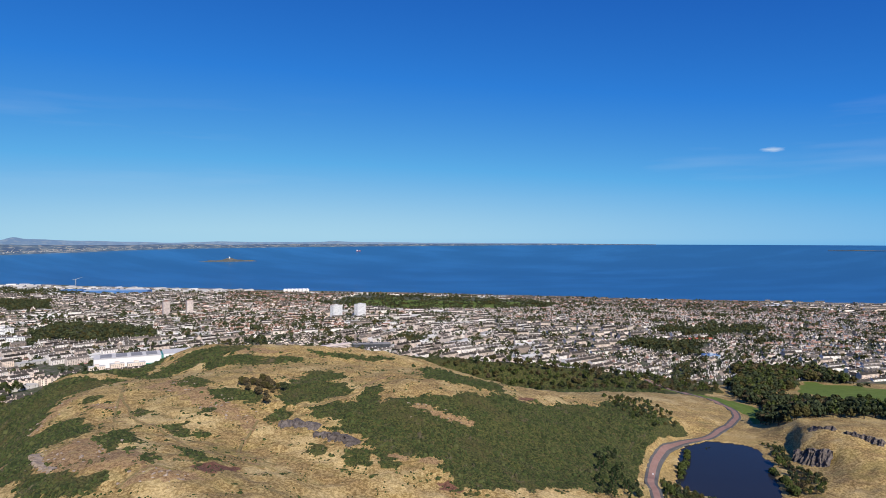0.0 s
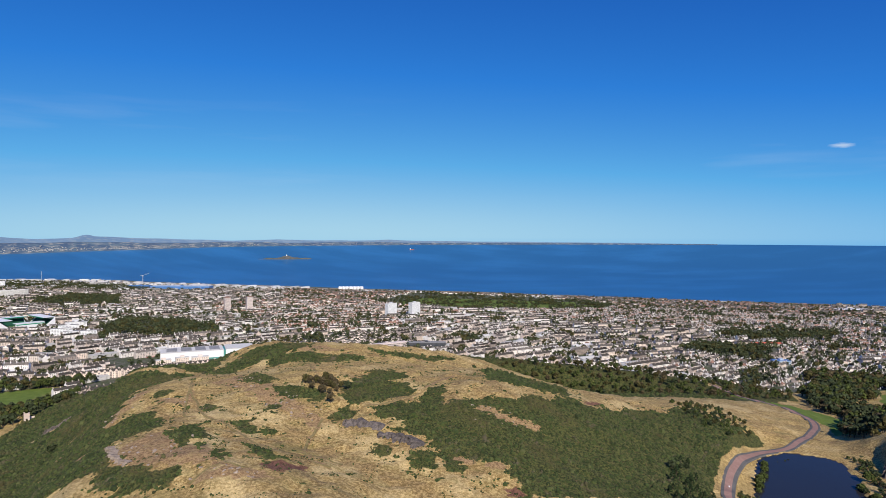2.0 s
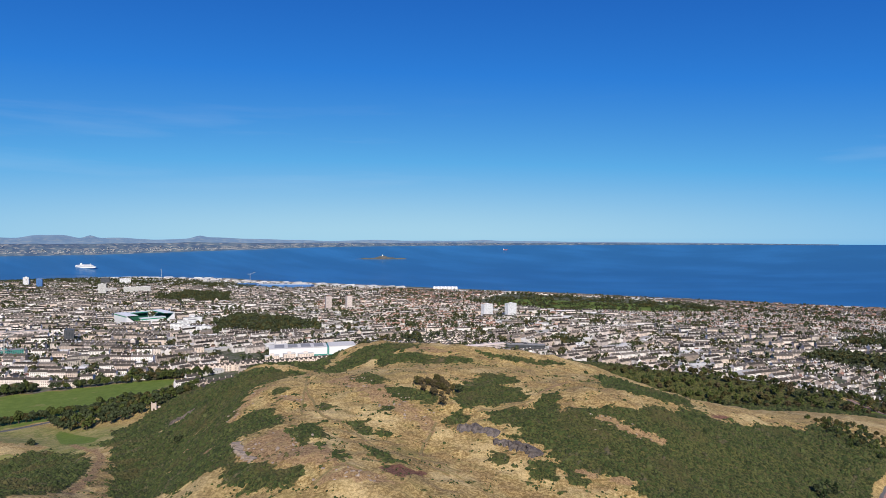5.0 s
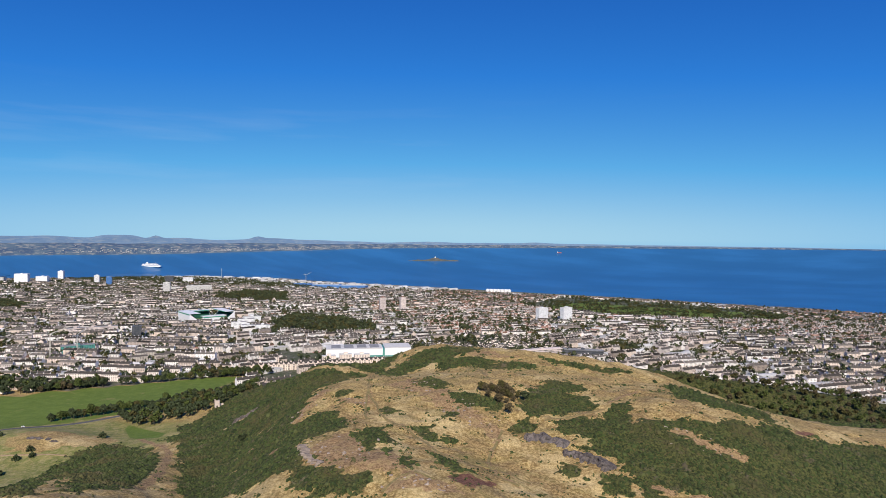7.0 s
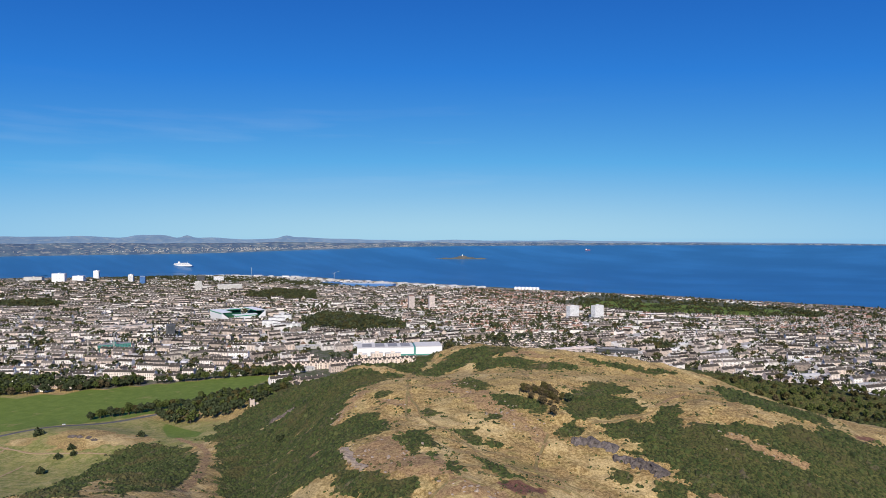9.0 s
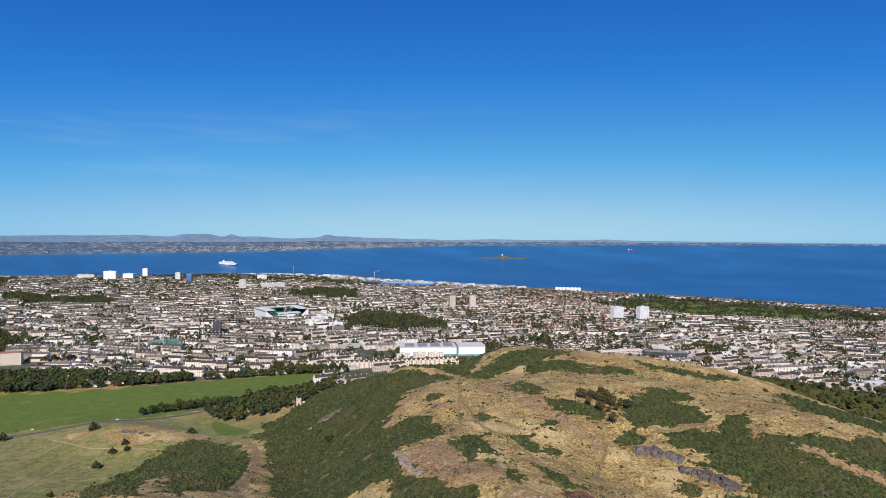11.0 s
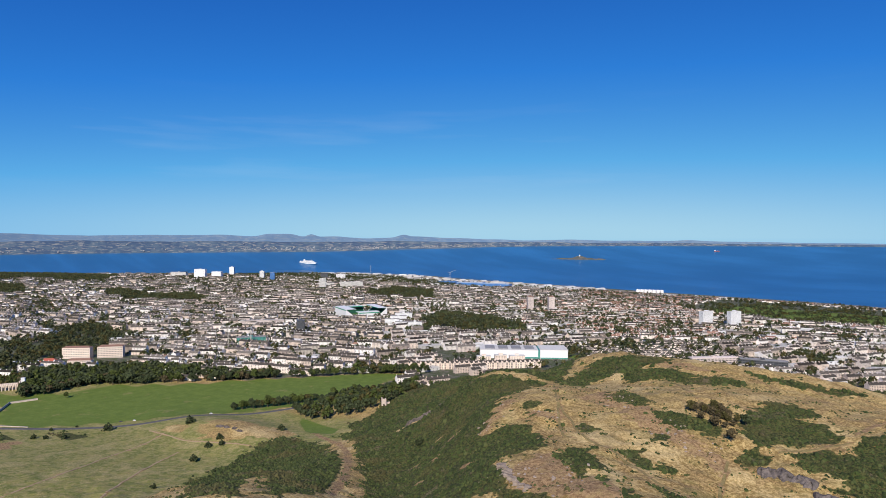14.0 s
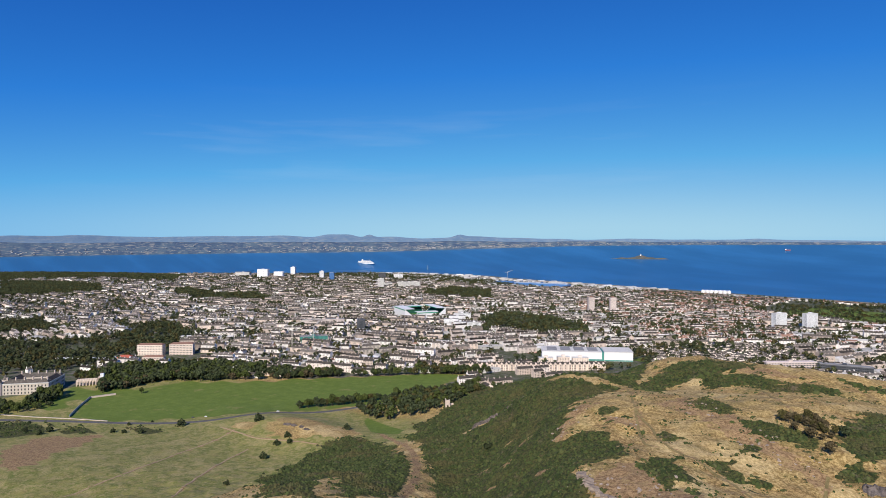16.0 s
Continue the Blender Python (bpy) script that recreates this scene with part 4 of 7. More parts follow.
def lay_out():
    """Rows of houses, quarter by quarter: kind, length, place, turn."""
    rng = np.random.RandomState(7)
    seeds = QUARTERS + QUARTERS_EAST
    sx, sy = np.array([q[0] for q in seeds], float), np.array([q[1] for q in seeds], float)
    out = []
    for qi, (qx, qy, turn, kind) in enumerate(seeds):
        _, depth, lengths, pitch, _, _, _ = KINDS[kind]
        c, s = math.cos(radians(turn)), math.sin(radians(turn))
        far = 1300 if qx < -3800 else 780
        rows = np.arange(-far, far * 0.93, pitch)
        for j, v in enumerate(rows):
            u = -far + rng.uniform(0, 40)
            v = v + (j // 2) * 3.0
            while u < far:
                kin = MIXED[kind][rng.randint(len(MIXED[kind]))]
                lengths = KINDS[kin][2]
                ln = lengths[rng.randint(len(lengths))]
                gap = rng.uniform(0.4, 2.0) if kin in ("tenement", "terrace") and rng.rand() > 0.18 else rng.uniform(2, 6) if rng.rand() > 0.1 else 16
                if kin == "prefab":
                    gap = rng.uniform(1.0, 3)
                if kind == "shed":
                    gap = rng.uniform(8, 70)
                if rng.rand() > 0.06:
                    cu, cv = u + ln / 2, v + rng.normal(0, 1.5)
                    out.append((qi, kin, ln, qx + cu * c - cv * s, qy + cu * s + cv * c, turn + (90 if rng.rand() < 0.16 and ln < 30 else 0) + rng.normal(0, 3) + 14 * math.sin((qx + cu * c) / 260.0) * math.sin((qy + cu * s) / 210.0 + qi), rng.rand()))
                u += ln + gap
    x, y = np.array([o[3] for o in out]), np.array([o[4] for o in out])
    qi = np.array([o[0] for o in out])
    near = np.zeros(len(x), int)
    best = np.full(len(x), 1e18)
    wx, wy = x + 60 * wave(x, y, 500.0, 21), y + 60 * wave(x, y, 500.0, 22)
    for k in range(len(sx)):
        d = (wx - sx[k]) ** 2 + (wy - sy[k]) ** 2
        near, best = np.where(d < best, k, near), np.minimum(d, best)
    yard = np.array([o[1] == "shed" for o in out])
    ok = (near == qi) & free_ground(x, y, yard) & (grove(x, y) < 0.0)
    return [out[i] for i in np.nonzero(ok)[0]]


HOUSES = lay_out()


def stack_up(name, batches, materials, label, category):
    """One object out of many copies of small models. batches: (shape, slot map, places)."""
    vs, loops, totals, slots_all, base = [], [], [], [], 0
    for shape, slots, places in batches:
        if not len(places):
            continue
        v, p = np.array(shape.v), np.array(places, float)
        n, m = len(v), len(p)
        c, s, k = np.cos(p[:, 3])[:, None], np.sin(p[:, 3])[:, None], p[:, 4][:, None]
        vs.append(np.stack([p[:, :1] + k * (v[:, 0] * c - v[:, 1] * s), p[:, 1:2] + k * (v[:, 0] * s + v[:, 1] * c), p[:, 2:3] + k * v[:, 2]], -1).reshape(-1, 3))
        flat = np.concatenate([np.array(f) for f in shape.f])
        loops.append((base + np.arange(m)[:, None] * n + flat).reshape(-1))
        totals.append(np.tile([len(f) for f in shape.f], m))
        slots_all.append(np.tile([slots[q] for q in shape.s], m))
        base += n * m
    if not vs:
        return None
    co, loops, totals = np.concatenate(vs), np.concatenate(loops), np.concatenate(totals)
    me = bpy.data.meshes.new(name)
    me.vertices.add(len(co))
    me.vertices.foreach_set("co", co.reshape(-1).astype(np.float32))
    me.loops.add(len(loops))
    me.loops.foreach_set("vertex_index", loops.astype(np.int32))
    me.polygons.add(len(totals))
    me.polygons.foreach_set("loop_start", (np.cumsum(totals) - totals).astype(np.int32))
    for m in materials:
        me.materials.append(m)
    me.polygons.foreach_set("material_index", np.concatenate(slots_all).astype(np.int32))
    me.polygons.foreach_set("use_smooth", [False] * len(totals))
    me.update(calc_edges=True)
    return tagged(new(name, me), label, category, kind="stuff")


HOUSE_NAMES = {
    "tenement": ("tenement_block", "sandstone tenement block with slate roof and chimney stacks", "tenement"),
    "terrace": ("terraced_house", "grey stone terrace of houses under slate", "house"),
    "villa": ("villa", "white villa with a hipped roof and chimneys", "house"),
    "council": ("council_house", "white houses with a red-brown tiled roof", "house"),
    "flats": ("apartment_block", "white low block of flats with grey roof", "apartment block"),
    "bungalow": ("bungalow", "small white bungalow with steep grey roof", "house"),
    "prefab": ("chalet", "small buff chalet with grey low roof", "house"),
    "shed": ("warehouse", "large pale grey warehouse with low roof", "warehouse"),
}


def build_town():
    order = sorted(range(len(HOUSES)), key=lambda i: math.hypot(HOUSES[i][3] - CENTRE[0], HOUSES[i][4] - CENTRE[1]))
    singles, count = set(), {}
    for i in order:
        k = HOUSES[i][1]
        if len(singles) < 420 and count.get(k, 0) < 110 and math.hypot(HOUSES[i][3] - CENTRE[0], HOUSES[i][4] - CENTRE[1]) < 2300:
            singles.add(i)
            count[k] = count.get(k, 0) + 1
    materials = [M_STONE, M_HARL, M_SLATE, M_TILE, M_CONCRETE, M_GLASS, M_RENDER]
    slot = {m: i for i, m in enumerate(materials)}
    xs, ys = np.array([h[3] for h in HOUSES]), np.array([h[4] for h in HOUSES])
    zs = town_floor(xs, ys)
    near = foreshorten(xs, ys, zs)
    shapes, models, batches = {}, {}, {}
    for i in order:
        _, kind, ln, x, y, turn, dice = HOUSES[i]
        d = math.hypot(x - CENTRE[0], y - CENTRE[1])
        key = (kind, ln, d > 2700)
        if key not in shapes:
            shapes[key] = house_shapes(*key)
        wall_m, roof_m = KINDS[kind][5], KINDS[kind][6]
        if kind in ("tenement", "terrace"):
            wall_m = M_STONE if dice < 0.45 else M_RENDER if dice < 0.72 else M_HARL
        elif kind in ("villa", "council", "flats", "bungalow"):
            wall_m = M_HARL if dice < 0.66 else M_RENDER if dice < 0.86 else M_STONE
        if kind in ("villa", "bungalow") and dice * 7 % 1 < 0.2:
            roof_m = M_TILE
        z = float(zs[i])
        if i in singles:
            m, look_key = pose(x, y, z, 0, 0, turn), (key, wall_m.name, roof_m.name)
            if look_key not in models:
                name, label, cat = HOUSE_NAMES[kind]
                top = tagged(new(name), label.replace("sandstone", WALL_WORDS[wall_m.name]).replace("grey stone", WALL_WORDS[wall_m.name]).replace("white", WALL_WORDS[wall_m.name]), cat, group=name.replace("_", " ") + " rows")
                top.matrix_basis = m
                for part_name, shape, mats in (("wall", shapes[key][0], [wall_m, M_GLASS]), ("roof", shapes[key][1], [roof_m, wall_m])):
                    new(part_name, shape.mesh(part_name, mats)).parent = top
                for cx, one in chimneys(kind, ln):
                    ob = new("chimney", one)
                    ob.parent, ob.location = top, (cx, 0, 0)
                models[look_key] = top
            else:
                copy_thing(models[look_key], m)
            continue
        fx, fy, fz = float(near[0][i]), float(near[1][i]), float(near[2][i])
        size = math.hypot(fx - CENTRE[0], fy - CENTRE[1]) / d
        batches.setdefault((key, slot[wall_m], slot[roof_m]), []).append((fx, fy, fz, radians(turn), size))
    for kind in KINDS:
        rows = []
        for (key, w, r), places in batches.items():
            if key[0] == kind:
                wall, roof, stack = shapes[key]
                rows += [(wall, (w, slot[M_GLASS]), places), (roof, (r, w), places)]
                if stack.v:
                    rows.append((stack, (w,), places))
        name, label, cat = HOUSE_NAMES[kind]
        if rows:
            stack_up("distant_" + name + "s", rows, materials, "distant rows: " + label, cat)


WALL_WORDS = {"sandstone": "tan sandstone", "white_harling": "white harled", "buff_render": "buff rendered", "pale_concrete": "pale"}
build_town()

# ---- trees and shrubs ----
def tree_model(seed, high, wide, leaves, conical=False, size_up=1.0, sides=4):
    """Trunk with limbs, and a crown of many small leaf clumps with gaps. Returns two shapes."""
    r = np.random.RandomState(seed)
    trunk, crown = Shape(), Shape()

    def limb(a, b, ra, rb):
        a, b = np.array(a, float), np.array(b, float)
        d = b - a
        d = d / np.linalg.norm(d)
        p = np.cross(d, [0.3, 0.9, 0.2])
        p = p / np.linalg.norm(p)
        q = np.cross(d, p)
        pts = [a + ra * (p * math.cos(k) + q * math.sin(k)) for k in np.arange(5) * 1.2566] + [b + rb * (p * math.cos(k) + q * math.sin(k)) for k in np.arange(5) * 1.2566]
        trunk.joined(pts, [(i, (i + 1) % 5, 5 + (i + 1) % 5, 5 + i) for i in range(5)], 0)

    bare = high * (0.12 if conical else 0.22 if high > 4 else 0.0)
    limb((0, 0, -0.8), (0, 0, high * 0.5), wide * 0.06, wide * 0.035)
    limb((0, 0, high * 0.5), (0.1, 0, high * 0.85), wide * 0.035, wide * 0.012)
    heads = []
    n = 9 if not conical else 14
    for i in range(n):
        a, t = i * 2.4 + r.uniform(-0.4, 0.4), (i + 0.6) / n
        z = bare + (high - bare) * ((0.15 if high > 4 else 0.02) + 0.72 * t)
        spread = wide * 0.5 * (1.05 - t) if conical else wide * 0.34 * math.sin(math.pi * (0.22 + 0.68 * t)) * r.uniform(0.7, 1.2)
        p = (spread * math.cos(a), spread * math.sin(a), z)
        limb((0, 0, z * 0.72), p, wide * 0.02, wide * 0.008)
        heads.append((p, wide * (0.13 if conical else r.uniform(0.19, 0.27))))
    heads.append(((0, 0, high * 0.9), wide * (0.08 if conical else 0.2)))
    for k in range(leaves):
        (px, py, pz), rad = heads[r.randint(len(heads))]
        d = r.normal(size=3)
        d = d / np.linalg.norm(d)
        d[2] = abs(d[2]) * 0.9 - (0.25 if high > 4 else 0.5) * (r.rand() < 0.4)
        c = np.array((px, py, pz)) + d * rad * r.uniform(0.75, 1.12)
        # each clump is a bent three-sided tuft
        size = wide * r.uniform(0.055, 0.11) * size_up
        nrm = d + r.normal(size=3) * 0.45
        nrm = nrm / np.linalg.norm(nrm)
        p = np.cross(nrm, r.normal(size=3))
        p = p / np.linalg.norm(p)
        q = np.cross(nrm, p)
        ring = [c + size * (p * math.cos(a) + q * math.sin(a)) for a in np.arange(sides) * 6.2832 / sides]
        crown.joined([*ring, c + nrm * size * 0.7], [(i, (i + 1) % sides, sides) for i in range(sides)], 0)
    return trunk, crown


def leaf_material(name, a, b):
    return mottled(name, a, b, 0.12, 0.9, vary=0.45, per="island")


M_LEAVES = [
    leaf_material("leaves_dark", (0.026, 0.037, 0.017), (0.062, 0.076, 0.036)),
    leaf_material("leaves_green", (0.034, 0.048, 0.014), (0.085, 0.105, 0.03)),
    leaf_material("leaves_olive", (0.04, 0.038, 0.014), (0.095, 0.085, 0.032)),
    leaf_material("leaves_autumn", (0.06, 0.05, 0.028), (0.12, 0.095, 0.05)),
    leaf_material("needles", (0.014, 0.026, 0.012), (0.036, 0.056, 0.022)),
    leaf_material("leaves_shade", (0.034, 0.045, 0.02), (0.084, 0.092, 0.042)),
]
TREES = []
for i, (high, wide, leaf, cone, words) in enumerate([
    (9.0, 8.5, 0, False, "dark green broadleaf tree with a rounded uneven crown"),
    (10.5, 8.5, 1, False, "green broadleaf tree in full leaf"),
    (7.5, 8.0, 1, False, "low spreading green tree"),
    (9.0, 7.5, 2, False, "olive green tree beginning to turn"),
    (8.0, 7.0, 3, False, "broadleaf tree turning brown in autumn"),
    (12.0, 6.5, 4, True, "dark green conifer with drooping tiers"),
    (3.2, 4.6, 0, False, "dense dark green shrub on the grass"),
]):
    TREES.append((tree_model(40 + i, high, wide, 190 if i < 6 else 110, cone, 1.3), leaf, words, high))
TREE_MODELS = {}


def plant(kind, x, y, size=1.0, group=""):
    """A single tree or shrub on the ground."""
    (trunk, crown), leaf, words, high = TREES[kind]
    m = pose(x, y, float(land(np.array(x), np.array(y))) - 0.1, 0, 0, random.uniform(0, 360)) @ Matrix.Diagonal((size, size, size * random.uniform(0.88, 1.12), 1))
    if kind not in TREE_MODELS:
        top = tagged(new("shrub" if kind == 6 else "tree"), words, "shrub" if kind == 6 else "tree", group=group)
        new("trunk", trunk.mesh("trunk", [M_BARK])).parent = top
        new("crown", crown.mesh("crown", [M_LEAVES[leaf]])).parent = top
        TREE_MODELS[kind] = top
        top.matrix_basis = m
        return top
    ob = copy_thing(TREE_MODELS[kind], m)
    ob.matrix_basis = m
    return tagged(ob, group=group)


CLUMPS = {}


def wood(poly, spacing, kinds, size=(0.8, 1.15), group="", most=999, joined=False, singles=999):
    """Trees at uneven places within an outline."""
    xs, ys = [p[0] for p in poly], [p[1] for p in poly]
    made = 0
    pts = []
    for x in np.arange(min(xs), max(xs), spacing):
        for y in np.arange(min(ys), max(ys), spacing):
            pts.append((x + random.uniform(-0.45, 0.45) * spacing, y + random.uniform(-0.45, 0.45) * spacing))
    keep = inside(np.array([p[0] for p in pts]), np.array([p[1] for p in pts]), poly) > 0
    for (x, y), k in zip(pts, keep):
        if k and made < most and not (loch(np.array(x), np.array(y)) < 1.2):
            made += 1
            if joined or made > singles:
                CLUMPS.setdefault(random.choice(kinds), []).append((x, y, float(land(np.array(x), np.array(y))) - 0.1, random.uniform(0, 6.28), random.uniform(*size)))
            else:
                plant(random.choice(kinds), x, y, random.uniform(*size), group)


random.seed(11)
wood([(318, 890), (290, 800), (264, 755), (262, 716), (288, 700), (330, 708), (385, 700), (680, 700), (760, 830), (700, 880), (480, 900), (400, 1000), (334, 1060), (310, 980)], 11, (0, 0, 1, 0, 0, 3, 4), (1.0, 1.7), "", 900, True)
wood([(420, 1380), (425, 1150), (450, 1150), (510, 1268), (640, 1215), (700, 1240), (560, 1380)], 12, (0, 1, 3, 4), (1.3, 2.0), "", 200, True)
wood([(-160, 960), (24, 940), (110, 960), (198, 975), (300, 1030), (330, 1085), (150, 1090), (-28, 1030)], 11, (0, 1, 2, 3, 3, 4), (0.3, 1.1), "", 420, True)
wood([(86, 752), (147, 800), (167, 705), (127, 639), (100, 646)], 9.5, (2, 0, 3), (0.4, 0.62), "", 110, True)
wood([(62, 550), (99, 567), (86, 470), (47, 447)], 9.5, (5, 5, 0), (0.5, 0.75), "conifers above the road", 30)
wood([(-870, 640), (-862, 690), (-890, 760), (-850, 840), (-800, 860), (-700, 740), (-707, 690), (-735, 640), (-775, 615), (-830, 612)], 12.5, (0, 1, 0, 0, 3), (1.05, 1.6), "copse below the chapel", 240, singles=50)
wood([(-1273, 393), (-1225, 439), (-1223, 495), (-1281, 562), (-1253, 594), (-1353, 581), (-1348, 436)], 11, (0, 1, 0, 4), (1.2, 1.8), "trees by the palace garden", 70, singles=40)
wood([(-1250, 340), (-1197, 293), (-1235, 250), (-1330, 255), (-1330, 285)], 11, (0, 1, 2), (0.9, 1.2), "trees before the palace", 40)


wood([(-1341, 340), (-1343, 366), (-1177, 334), (-1199, 301), (-1281, 298)], 9, (0, 1, 0), (1.3, 1.9), "trees before the palace", 26, singles=12)
wood([(-1257, 399), (-1331, 404), (-1485, 496), (-1439, 540), (-1273, 459), (-1236, 424)], 11, (0, 0, 1, 4), (1.4, 2.1), "trees by the palace garden", 40, singles=14)
wood([(-1390, 425), (-1330, 590), (-1390, 690), (-1500, 560), (-1480, 420)], 12, (0, 1, 3), (0.9, 1.4), "", 160, True)
wood([(-890, 760), (-850, 850), (-870, 930), (-800, 930), (-740, 820), (-720, 740), (-790, 800)], 12, (0, 1, 2), (0.6, 1.0), "", 120, True)
wood([(-1338, 435), (-1316, 512), (-1232, 598), (-1211, 678), (-1154, 704), (-1200, 740), (-1290, 700), (-1367, 666), (-1400, 600), (-1420, 500)], 11, (0, 0, 1, 0), (1.2, 2.0), "", 300, True)
wood([(-1154, 704), (-1093, 783), (-1110, 800), (-1175, 725)], 9, (0, 1, 4), (1.1, 1.8), "", 60, True)
wood([(-994, 880), (-1004, 918), (-917, 965), (-905, 1010), (-1040, 935)], 10, (0, 1, 3), (1.1, 1.8), "", 80, True)
wood([(105, 490), (110, 540), (135, 545), (165, 520), (178, 500), (150, 480)], 5, (2, 0, 3), (0.3, 0.6), "", 120, True)
wood([(212, 538), (222, 600), (238, 602), (254, 577), (250, 553), (235, 530)], 5, (2, 0, 4, 3), (0.3, 0.55), "", 120, True)
# dense dark shrubs, partly standing in for the shaded bank under the crag
wood([(236, 668), (252, 655), (248, 630), (240, 598), (228, 600), (229, 640)], 4.5, (0, 0, 2), (0.3, 0.5), "", 120, True)
wood([(112, 548), (122, 545), (150, 640), (185, 672), (228, 670), (225, 662), (190, 664), (160, 640), (130, 570)], 4.5, (2, 0, 3), (0.22, 0.42), "", 120, True)
wood([(323, 1067), (430, 1313), (497, 1252), (465, 1150), (354, 1018)], 11, (0, 0, 1, 3), (1.2, 1.9), "", 200, True)
for i in range(30):
    plant(random.choice((3, 4, 4)), random.gauss(-226, 8), random.gauss(512, 8), random.uniform(0.5, 0.85), "thicket of bare twigged shrubs")
plant(4, -209, 479, 0.95, "thicket of bare twigged shrubs")
plant(0, -207, 512, 0.8, "thicket of bare twigged shrubs")


def row(line, spacing, kinds, size, group):
    for (ax, ay), (bx, by) in zip(line, line[1:]):
        n = max(1, int(math.hypot(bx - ax, by - ay) / spacing))
        for i in range(n):
            t = (i + random.uniform(0.2, 0.8)) / n
            plant(random.choice(kinds), ax + (bx - ax) * t + random.uniform(-3, 3), ay + (by - ay) * t + random.uniform(-3, 3), random.uniform(*size), group)


row([(-952, 592), (-912, 655), (-890, 705)], 4.5, (0, 0, 1, 3), (1.1, 1.6), "trees along the park road")
row([(-1225, 620), (-1141, 713), (-1093, 778)], 11, (0, 1, 0, 4), (1.2, 1.8), "trees at the meadow's edge")
row([(-1080, 800), (-1030, 850), (-1008, 894)], 9, (0, 1), (1.2, 1.6), "trees at the meadow's edge")
row([(-990, 900), (-918, 985), (-840, 900), (-835, 860)], 9, (0, 1, 4), (1.2, 1.7), "trees at the meadow's edge")
row([(113, 500), (133, 568), (158, 640), (188, 662)], 8, (6, 6, 2), (0.7, 1.2), "shrubs along the loch shore")
row([(215, 530), (222, 592), (232, 610)], 7, (6, 2), (0.8, 1.2), "shrubs below the crag")
for x, y, k, s in [(-1240, 464, 1, 0.9), (-992, 423, 6, 2.9), (-893, 487, 6, 2.7), (-1050, 374, 6, 1.2), (-1044, 404, 6, 0.9), (-765, 540, 6, 2.4), (-789, 451, 6, 2.0), (-759, 415, 6, 2.2), (-795, 470, 6, 2.0), (-778, 462, 6, 1.7),
                   (-677, 327, 6, 1.3), (-485, 487, 6, 2.0), (-1021, 343, 6, 1.7), (-1007, 352, 6, 1.6), (-990, 367, 6, 1.6), (-1075, 270, 6, 2.0), (-1086, 285, 6, 2.2), (-1110, 262, 6, 1.8)]:
    plant(k, x, y, s, "single shrubs on the slope")


def joined_woods():
    rows = []
    for k, places in CLUMPS.items():
        _, leaf, _, high = TREES[k]
        trunk, crown = tree_model(140 + k, high, 8.0, 48, k == 5, 2.2)
        rows += [(trunk, (6,), places), (crown, (leaf,), places)]
    stack_up("hillside_wood", rows, [*M_LEAVES, M_BARK], "scrubby mixed trees over the back of the hill", "trees")


joined_woods()


def town_trees():
    """Garden and street trees among the houses, and the parks, too many to count."""
    rng = np.random.RandomState(5)
    small = [tree_model(80 + i, 9.0, 8.0, 8, size_up=3.3, sides=3)[1] for i in range(4)]
    places = [[] for _ in small]
    pts = []
    for q in QUARTERS + QUARTERS_EAST:
        wide = 860 if q[0] < -2400 else 520
        n = int(6400 * max(0.2, WOODED[q[3]]) * (wide / 520) ** 2)
        a = rng.uniform(-wide, wide, (n, 2))
        pts += [(q[0] + u, q[1] + v, 0) for u, v in a]
    for p in PARKS:
        xs, ys = [c[0] for c in p], [c[1] for c in p]
        n = int((max(xs) - min(xs)) * (max(ys) - min(ys)) / 110)
        pts += [(rng.uniform(min(xs), max(xs)), rng.uniform(min(ys), max(ys)), 1) for _ in range(n)]
    x, y, park = (np.array(c) for c in zip(*pts))
    ok = (shore(x, y) > np.interp(x, (-4800, -4000, -2600, -2100, -1000, -500, 200), (60, 380, 380, 300, 240, 140, 90))) & (np.hypot(x - CENTRE[0], y - CENTRE[1]) > 1050)
    depth = np.full(x.shape, -1e9)
    for p in PARKS:
        depth = np.maximum(depth, inside(x, y, p))
    clump = grove(x, y)
    street = rng.rand(len(x))
    ok &= np.where(park == 1, (depth > 0) & np.where(inside(x, y, PARKS[3]) > -5, clump > 0.02, clump > -0.55), (clump > -0.02) | (street < np.interp(x, (-2600, -1800, -900, -500), (0.5, 0.28, 0.24, 0.16))))
    ok &= inside(x, y, MEADOW) < -10
    ok &= ~((x > -1420) & (x < -700) & (y < 560))
    ok &= inside(x, y, FIELD_FAR) < -5
    for sx, sy, r in SITES:
        ok &= np.hypot(x - sx, y - sy) > r * 0.8
    for i in np.nonzero(ok)[0]:
        z = float(town_floor(x[i], y[i]))
        fx, fy, fz = (float(v) for v in foreshorten(x[i], y[i], z))
        s = math.hypot(fx - CENTRE[0], fy - CENTRE[1]) / math.hypot(x[i] - CENTRE[0], y[i] - CENTRE[1])
        places[rng.randint(4)].append((fx, fy, fz - 1.0, rng.uniform(0, 6.28), s * rng.uniform(0.9, 1.75)))
    stack_up("town_trees", [(c, (i,), p) for i, (c, p) in enumerate(zip(small, places))], [M_LEAVES[0], M_LEAVES[5], M_LEAVES[0], M_LEAVES[2]], "dark green trees in gardens, streets and parks of the town", "trees")


town_trees()


